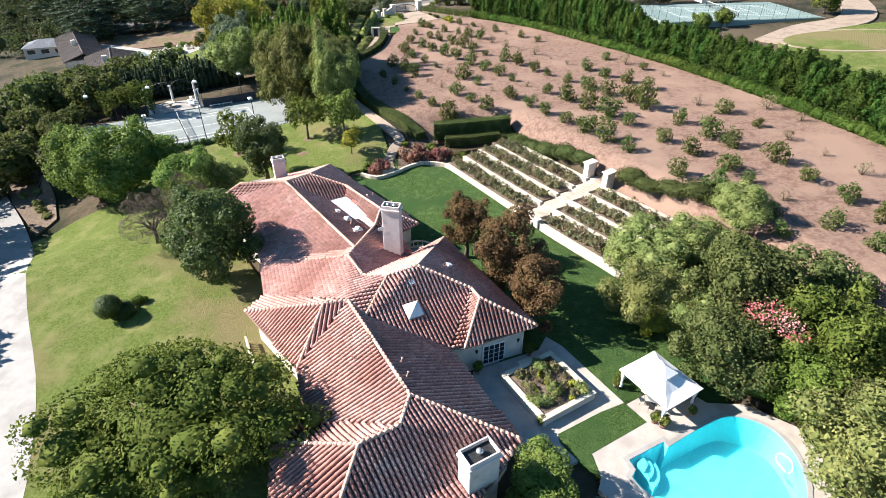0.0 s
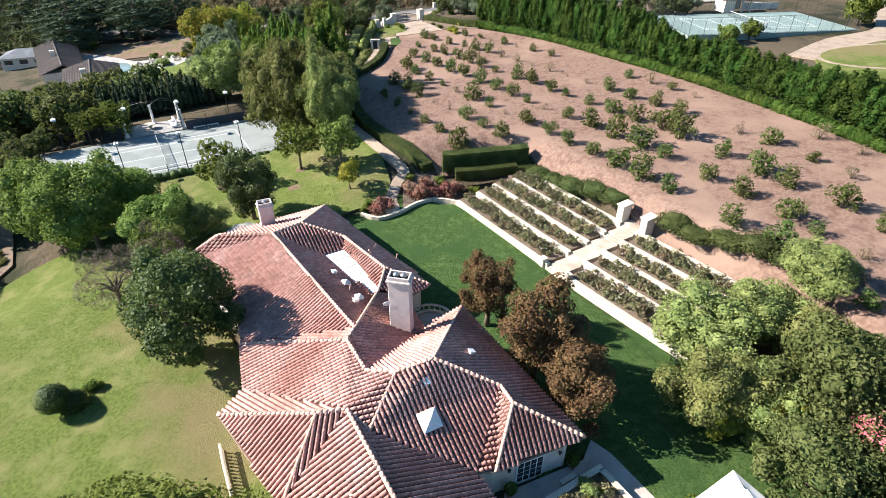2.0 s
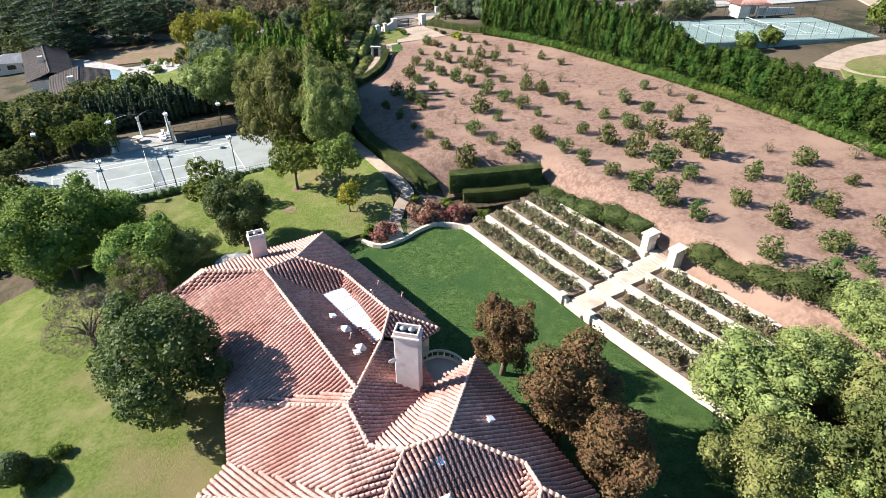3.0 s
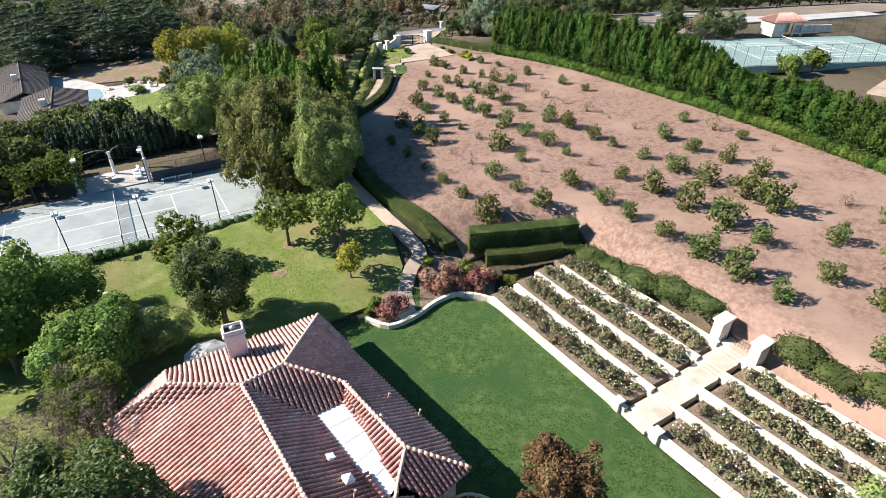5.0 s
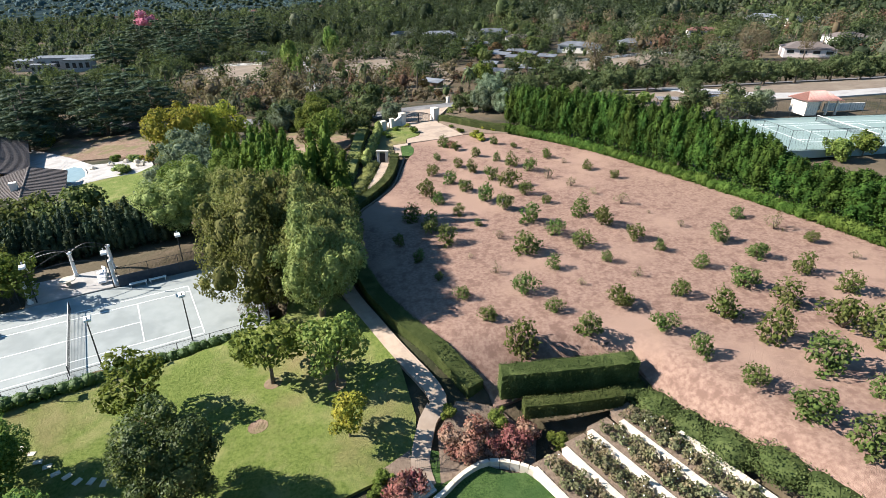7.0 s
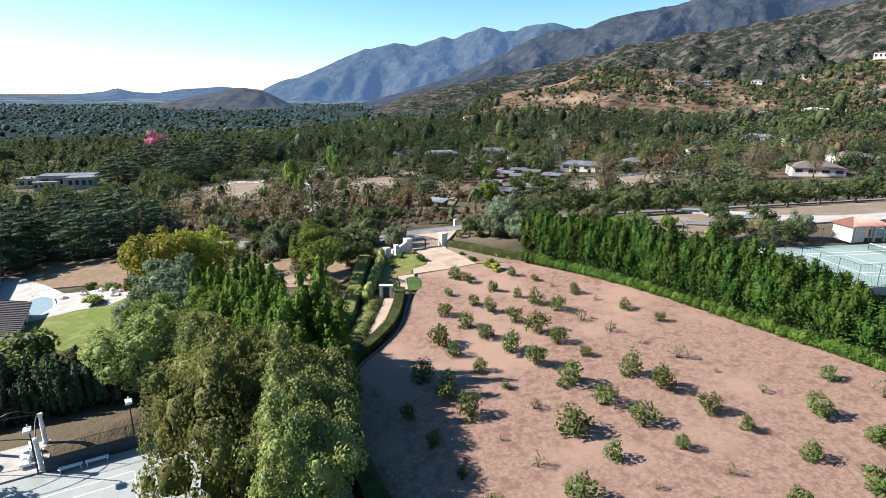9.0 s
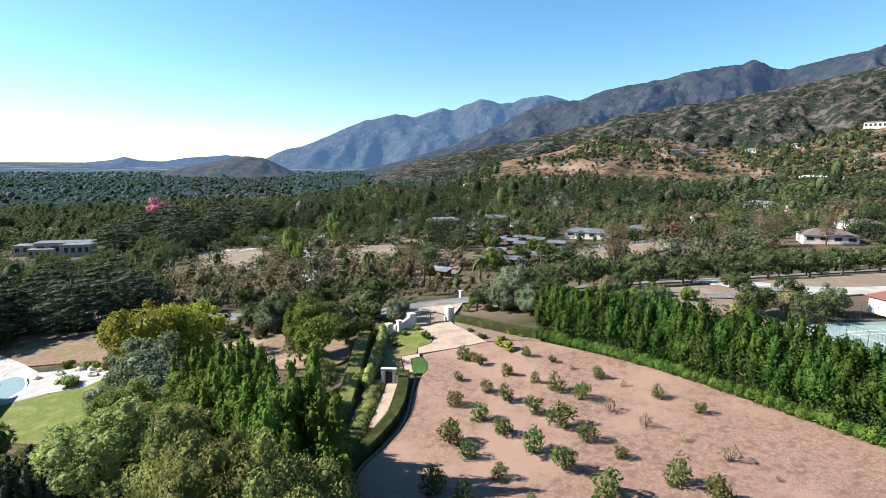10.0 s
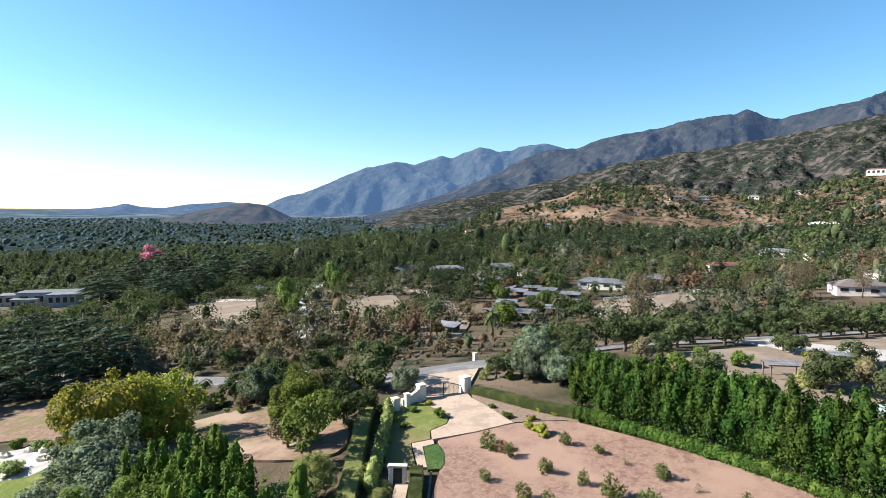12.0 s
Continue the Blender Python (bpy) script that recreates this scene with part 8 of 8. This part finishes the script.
# ---- woods: uncountable far trees ----
def woods(name, leaf, spots, label, tris, seed, base=4.0, ground_at=None, core=0.5, fine=0.17):
    """Many far trees in one mesh: each several uneven lobes of small leaf sprays round a dense heart."""
    if not spots:
        return
    rng = np.random.RandomState(seed)
    V, F, at = [], [], 0
    uv, uf = ball((0, 0, 0), (1, 1, 1), *((8, 5) if tris > 60 else (5, 3)))
    uv, uf = np.array(uv), np.array(uf)
    ground_at = ground_at or H
    for x, y, s in spots:
        r = base * s
        n = max(6, int(tris * min(1.5, max(0.5, s * s))))
        hgt = r * rng.uniform(0.65, 1.15) * (1.5 if rng.rand() < 0.14 else 1.0) * (0.6 if tris < 30 else 1.0)
        c = np.array([x, y, ground_at(x, y) + hgt * 0.62])
        V.append(uv * np.array([r, r, hgt]) * core * rng.uniform(0.8, 1.12, (len(uv), 1)) + c)
        F.append(uf + at)
        at += len(uv)
        lobes = 4 + int(tris > 60) * 4
        lc = rng.normal(size=(lobes, 3))
        lc /= np.linalg.norm(lc, axis=1)[:, None]
        lc *= np.array([0.55, 0.55, 0.42])
        lc[0] = (0.1, 0, 0.36)
        lr = rng.uniform(0.32, 0.6, lobes)
        k = rng.randint(0, lobes, n)
        d = rng.normal(size=(n, 3))
        d[:, 2] += 0.3
        d /= np.linalg.norm(d, axis=1)[:, None]
        p = (lc[k] + d * (lr[k] * rng.uniform(0.7, 1.1, n))[:, None]) * np.array([r, r, hgt]) + c
        lv = leaves(rng, p, d, base * fine, 0.75, 0.25, 0.85)
        V.append(lv)
        F.append(np.arange(len(lv)).reshape(-1, 4) + at)
        at += len(lv)
    ob = new(name, raw_mesh(name, np.concatenate(V), np.concatenate(F), M_lf[leaf], True))
    return tagged(ob, label, "woods", kind="stuff")


CLEAR = [(-112, 350, 38), (-88, 306, 9), (-128, 388, 18), (72, 304, 27), (-8, 276, 13), (22, 320, 25), (18, 360, 14), (66, 352, 15), (-262, 452, 46), (-225, 420, 20), (-46, 345, 26), (-70, 380, 10), (-66, 330, 10), (-6, 320, 9), (-20, 372, 9), (150, 296, 20), (-50, 185, 20), (-100, 186, 27), (80, 166, 30), (10, 215, 12), (60, 205, 32)]


def scatter(n, r0, r1, az0, az1, rng, keep=None):
    out = []
    while len(out) < n:
        r = math.sqrt(rng.uniform(r0 * r0, r1 * r1))
        az = radians(rng.uniform(az0, az1))
        x, y = -14 + r * math.sin(az), 92 + r * math.cos(az)
        if any((x - cx) ** 2 + (y - cy) ** 2 < cr * cr for cx, cy, cr in CLEAR):
            continue
        ry = float(np.interp(x, [p[0] for p in ROAD], [p[1] for p in ROAD]))
        if y < ry + 7 and -160 < x < 230:
            continue
        if keep and not keep(x, y, r, az):
            continue
        out.append((x, y, rng.uniform(0.7, 1.35)))
    return out


# ---- hills and mountains ----
def range_of(name, material, table, r0, r1, base, rough, scale, seed, az0, az1, label, na=420, nr=56):
    """A mountain side from its foot at r0 to its crest at r1; table: bearing and height angle of the crest."""
    az = np.linspace(az0, az1, na)
    el = np.interp(az, [t[0] for t in table], [t[1] for t in table])
    V, F = [], []
    for i in range(nr):
        t = i / (nr - 1) * 1.12
        r = r0 + (r1 - r0) * t
        for j in range(na):
            a = radians(az[j])
            x, y = -14 + r * math.sin(a), 92 + r * math.cos(a)
            top = 40 + r1 * math.tan(radians(el[j]))
            rise = max(0.0, top - base)
            q = min(t, 1.0)
            z = base + rise * q ** 1.25
            wob = 0.35 * noise.noise(Vector((x / scale, y / scale, seed)))
            n = noise.ridged_multi_fractal(Vector((a * r1 / scale + wob + seed, r / (scale * 2.2) + wob, 0)), 0.85, 2.1, 6, 1.0, 2.0)
            z += (n - 1.2) * rough * rise * (q * (1.02 - q) * 1.5 + 0.03 * q)
            z += noise.fractal(Vector((x / (scale * 0.12), y / (scale * 0.12), seed)), 1.0, 2.0, 4) * rise * 0.014
            if t > 1:
                z -= (t - 1) * rise * 2.0
            V.append((x, y, z))
    ids = np.arange(na * nr).reshape(nr, na)
    F = np.stack([ids[:-1, :-1], ids[:-1, 1:], ids[1:, 1:], ids[1:, :-1]], -1).reshape(-1, 4)
    ob = new(name, raw_mesh(name, V, F, material, True))
    return tagged(ob, label, "mountain", kind="structure")


M_range = surface("hazy_far_range", (0.020, 0.026, 0.026), (0.034, 0.038, 0.036), 0.02, c=(0.05, 0.05, 0.048), big=0.012, amount=(0.5, 0.7), rough=1.0, bump=1.0, bscale=0.02, depth=25, spec=0.0)
M_range2 = surface("hazy_near_range", (0.016, 0.019, 0.019), (0.026, 0.028, 0.026), 0.03, c=(0.045, 0.042, 0.039), big=0.016, amount=(0.52, 0.7), rough=1.0, bump=1.0, bscale=0.03, depth=20, spec=0.0)
bs = M_range.node_tree.nodes["Principled BSDF"]        # haze over the farthest backdrop, put in as blue emission
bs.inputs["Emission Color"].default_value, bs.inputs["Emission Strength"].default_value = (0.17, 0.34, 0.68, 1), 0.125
bs = M_range2.node_tree.nodes["Principled BSDF"]        # the slope before it: thinner haze, again as blue emission
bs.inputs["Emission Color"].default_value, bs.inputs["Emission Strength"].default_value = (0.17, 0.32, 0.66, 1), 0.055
# the plain's haze is bluish emission, stronger in the outer ring
M_plain = surface("hazy_far_plain", (0.022, 0.034, 0.030), (0.055, 0.066, 0.062), 0.05, c=(0.014, 0.024, 0.022), big=0.02, amount=(0.42, 0.55), rough=1.0, spec=0.0, d=(0.09, 0.095, 0.09), patch=0.006)
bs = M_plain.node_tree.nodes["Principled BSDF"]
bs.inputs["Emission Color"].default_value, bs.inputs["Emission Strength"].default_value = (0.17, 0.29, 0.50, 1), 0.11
M_plain_near = surface("hazy_near_plain", (0.016, 0.026, 0.022), (0.036, 0.046, 0.040), 0.05, c=(0.011, 0.019, 0.016), big=0.02, amount=(0.42, 0.55), rough=1.0, spec=0.0)
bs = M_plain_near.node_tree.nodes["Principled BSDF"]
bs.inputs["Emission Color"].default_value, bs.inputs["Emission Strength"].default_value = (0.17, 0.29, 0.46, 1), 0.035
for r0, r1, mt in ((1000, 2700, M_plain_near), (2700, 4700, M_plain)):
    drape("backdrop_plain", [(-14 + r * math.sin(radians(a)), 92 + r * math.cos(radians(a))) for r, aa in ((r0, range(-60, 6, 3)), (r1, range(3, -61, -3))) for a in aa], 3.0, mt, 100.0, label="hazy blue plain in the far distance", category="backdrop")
FAR = [(-62, 0.0), (-45, -0.1), (-37.6, -0.14), (-34.3, -0.17), (-31.8, 0.0), (-29.7, 0.25), (-28.8, 0.52), (-27.5, 0.22), (-25.7, 0.14), (-23.8, 0.52), (-20.3, 0.83), (-16.6, 0.48), (-15.6, 1.05), (-14.5, 1.46), (-13.1, 1.76), (-10.6, 2.82),
       (-8.9, 3.48), (-6.7, 4.37), (-5.9, 4.33), (-3.7, 4.99), (-1.7, 4.84), (-0.3, 5.37), (0.9, 5.78), (2.1, 5.56), (3.9, 6.08), (5.0, 6.55), (6.2, 6.19), (6.9, 5.96), (8.2, 6.12), (9.1, 6.51), (10.2, 6.67), (13.0, 6.57), (16.9, 5.1), (40, 4), (70, 3)]
MID = [(-7.2, -0.6), (-3.7, 0.24), (-0.2, 1.31), (2.1, 2.14), (5.1, 3.32), (7.4, 4.47), (9.1, 5.38), (10.8, 6.04), (12.2, 6.25), (14.7, 6.43), (16.9, 7.04), (19.5, 7.44), (21.6, 7.73), (24.3, 8.33), (28.8, 9.0), (29.7, 9.23), (30.8, 9.09), (31.7, 8.78), (32.5, 8.66), (33.6, 9.0), (35.2, 9.26), (37.9, 9.12), (39.6, 9.49), (55, 10.3), (80, 8)]
NEAR = [(-9.5, -2.9), (-6.0, -1.4), (-2.5, 0.1), (2.1, 1.1), (6.2, 1.99), (9.1, 2.4), (11.4, 3.08), (13.1, 3.42), (16.4, 4.17), (19.1, 4.9), (21.7, 5.16), (24.2, 5.72), (26.1, 5.65), (28.4, 6.17), (33.2, 6.88), (36.4, 7.49), (39.7, 8.0), (55, 9.2), (80, 8)]
LOW = [(3, -2.0), (5.7, -0.06), (8.0, 0.5), (10.9, 0.95), (13.7, 1.6), (14.5, 2.1), (16.4, 2.6), (19.1, 2.75), (21.7, 2.7), (23.8, 2.6), (26.7, 2.0), (30.4, 1.6), (33.5, 1.7), (35.1, 2.3), (37.4, 2.9), (39.9, 3.5), (55, 6), (80, 6)]
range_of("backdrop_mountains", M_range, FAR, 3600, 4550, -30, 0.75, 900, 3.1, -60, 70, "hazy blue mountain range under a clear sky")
range_of("backdrop_slope", M_range2, MID, 2300, 3500, -10, 0.7, 620, 7.7, -7, 80, "dark hazy brush-covered mountain slope with gullies")
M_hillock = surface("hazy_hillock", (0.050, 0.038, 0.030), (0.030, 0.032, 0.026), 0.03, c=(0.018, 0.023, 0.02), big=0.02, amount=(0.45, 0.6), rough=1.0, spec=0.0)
# bluish emission stands for the air before the hillock
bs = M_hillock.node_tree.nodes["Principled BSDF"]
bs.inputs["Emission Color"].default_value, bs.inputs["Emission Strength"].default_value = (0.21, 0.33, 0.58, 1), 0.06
range_of("backdrop_hillock", M_hillock, [(-27, -1.3), (-25.7, -0.86), (-22.8, -0.11), (-20.8, 0.28), (-19.5, 0.57), (-18.2, 0.69), (-16.9, 0.54), (-16.1, 0.27), (-14.5, -0.51), (-13, -1.2)], 2500, 3000, -36, 0.6, 300, 2.2, -27, -13, "low hazy brown hillock on the plain", 90, 20)
near_hill = range_of("hill_near", M_hill, NEAR, 1250, 2150, -20, 0.3, 190, 1.3, -9.5, 80, "brown rocky foothills with dark brush")
low = range_of("hill_low", M_lowhill, LOW, 560, 1000, 0, 0.35, 200, 5.9, 3, 80, "low brown hill with scattered trees and houses", 280, 50)

from mathutils.bvhtree import BVHTree

hills = [BVHTree.FromPolygons([v.co for v in o.data.vertices], [tuple(p.vertices) for p in o.data.polygons]) for o in (low, near_hill)]


def hill_z(x, y):
    z = H(x, y)
    for b in hills:
        p = b.ray_cast(Vector((x, y, 2000)), Vector((0, 0, -1)))[0]
        z = max(z, p.z if p else z)
    return z


rg = np.random.RandomState(77)


def grow(n, r0, r1, az0, az1, gap, size, keep=None):
    """Tree places with a gap to their neighbours; small and large ones mixed."""
    cells, out = {}, []
    for x, y, _ in scatter(n, r0, r1, az0, az1, rg, keep):
        s = float(np.clip(math.exp(rg.normal(-0.08, 0.36)), 0.4, 2.1)) * size
        g = gap * s
        ci, cj = int(x // gap), int(y // gap)
        near = [q for i in range(-2, 3) for j in range(-2, 3) for q in cells.get((ci + i, cj + j), ())]
        if any((x - a) ** 2 + (y - b) ** 2 < (0.5 * (g + h)) ** 2 for a, b, h in near):
            continue
        cells.setdefault((ci, cj), []).append((x, y, g))
        out.append((x, y, s))
    return out


def species(x, y):
    """Which leaves grow where: dark groves, brown dry groves beyond the road, lighter gardens, haze-tinted leaves
    farthest out.
    """
    r, az = math.hypot(x + 14, y - 92), math.degrees(math.atan2(x + 14, y - 92))
    n = noise.noise(Vector((x / 60, y / 60, 3.3))) + 0.35 * noise.noise(Vector((x / 17, y / 17, 8.1)))
    u = rg.rand()
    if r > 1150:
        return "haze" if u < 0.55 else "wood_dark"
    if r < 235 and -32 < az < 8:
        return "wood_brown" if u < 0.45 else "wood_rust" if u < 0.66 else "wood_grey" if u < 0.88 else "wood_mid"
    if az < -14 and r < 520:
        return "wood_dark" if n < 0.16 and u < 0.85 else "wood_mid"
    if az > 6 and r < 430:
        return "wood_light" if n > 0.14 and u < 0.45 else "wood_grey" if n > -0.05 and u < 0.55 else "wood_mid" if u < 0.66 else "wood_dark" if u < 0.88 else "wood_brown" if u < 0.95 else "wood_rust"
    if -4 < az < 30 and r < 820 and u < 0.7:
        return "wood_dark"
    if n > 0.36:
        return "wood_light" if u < 0.45 else "wood_mid"
    if n > 0.16:
        return "wood_mid" if u < 0.75 else "wood_grey"
    return "wood_dark" if u < 0.72 else "wood_mid" if u < 0.93 else "wood_grey"


sparse = lambda x, y, r, az: r > 300 or noise.noise(Vector((x / 30, y / 30, 1.5))) > (-0.35 if az < radians(6) else -0.12)
wooded = lambda x, y, r, az: az < radians(7) or noise.noise(Vector((x / 110, y / 110, 0))) > (-0.6 if r < 600 else -0.3 if r < 700 or az > radians(31) else 0.12)
plain = lambda x, y, r, az: az < radians(3) and hill_z(x, y) - H(x, y) < 0.5
brush = lambda x, y, r, az: noise.noise(Vector((x / 140, y / 140, 4))) > -0.1
belts = (("scrub", "brown and olive scrub beyond the road", grow(2300, 120, 300, -48, 46, 2.6, 1.0), 60, 2.1, 0.36, 0.2),
         ("near_woods", "mixed green trees crowding the valley", grow(3600, 170, 430, -52, 52, 6.6, 1.0, sparse), 270, 5.5, 0.27, 0.165),
         ("dark_woods", "tall dark oaks crowding the middle of the valley", grow(1900, 400, 640, -16, 24, 8.0, 1.25), 200, 7.0, 0.34, 0.19),
         ("valley_woods", "dense green woods covering the valley", grow(12000, 420, 1000, -50, 50, 8.2, 1.0, wooded), 66, 7.0, 0.34, 0.28),
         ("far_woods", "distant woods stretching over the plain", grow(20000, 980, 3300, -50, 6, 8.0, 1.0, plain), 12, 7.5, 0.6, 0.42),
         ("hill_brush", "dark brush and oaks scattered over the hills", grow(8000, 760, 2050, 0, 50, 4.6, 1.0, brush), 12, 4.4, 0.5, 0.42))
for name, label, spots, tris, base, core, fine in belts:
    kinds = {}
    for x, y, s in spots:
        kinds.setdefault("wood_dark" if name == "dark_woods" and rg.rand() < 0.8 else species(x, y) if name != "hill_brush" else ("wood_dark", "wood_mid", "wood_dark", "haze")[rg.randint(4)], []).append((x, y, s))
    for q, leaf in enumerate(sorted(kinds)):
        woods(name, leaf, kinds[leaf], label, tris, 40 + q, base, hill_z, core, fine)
for k in range(26):
    az, r = rr.uniform(-45, 45), rr.uniform(520, 1100)
    x, y = -14 + r * math.sin(radians(az)), 92 + r * math.cos(radians(az))
    if az > 8 and r > 560:
        continue
    simple_house(x, y, rr.uniform(0, 90), rr.uniform(14, 24), 10, 5.5, 2.4, rr.choice((M_grey, M_pan, M_brownroof)), "pale house half hidden among far trees", windows=3)

def up_the_hill(az, el):
    """The place on the hills seen at this bearing and height from the end of the flight."""
    for r in range(420, 1500, 8):
        x, y = -14 + r * math.sin(radians(az)), 92 + r * math.cos(radians(az))
        if hill_z(x, y) > 39.4 + r * math.tan(radians(el)):
            return x, y
    return x, y


for az, el, lx, ly, hh, mt, rz in ((0.1, -2.6, 16, 9, 6, M_pan, 0), (4.2, -2.4, 18, 9, 5, M_pan, 8), (26.5, 1.2, 14, 8, 4, M_grey, 10), (30.6, 1.2, 15, 9, 5, M_grey, -8), (24.1, 1.2, 16, 7, 3.4, M_brownroof, 12), (32.3, -1.6, 22, 9, 4, M_grey, 5),
                                (36.4, -1.4, 38, 12, 6, M_wallpaint, 6), (39.4, 3.1, 26, 12, 8, M_pan, 0), (32.6, -4.1, 20, 9, 4, M_grey, -6), (12.1, -1.7, 9, 6, 4, M_grey, 0), (20.1, -2.9, 12, 6, 3, M_brownroof, 14), (34.2, 1.6, 18, 8, 4, M_grey, 4)):
    x, y = up_the_hill(az, el)
    simple_house(x, y, rz - az, lx, ly, hh, 2.0, mt, "pale house standing on the hillside", windows=5 if lx > 20 else 3).location.z = hill_z(x, y) + 0.3

# the plan above is in survey units: bring every thing to metres
for ob in list(scene.collection.objects):
    if ob.parent is None and ob.type in {"MESH", "EMPTY"}:
        ob.matrix_basis = Matrix.Scale(SURVEY, 4) @ ob.matrix_basis
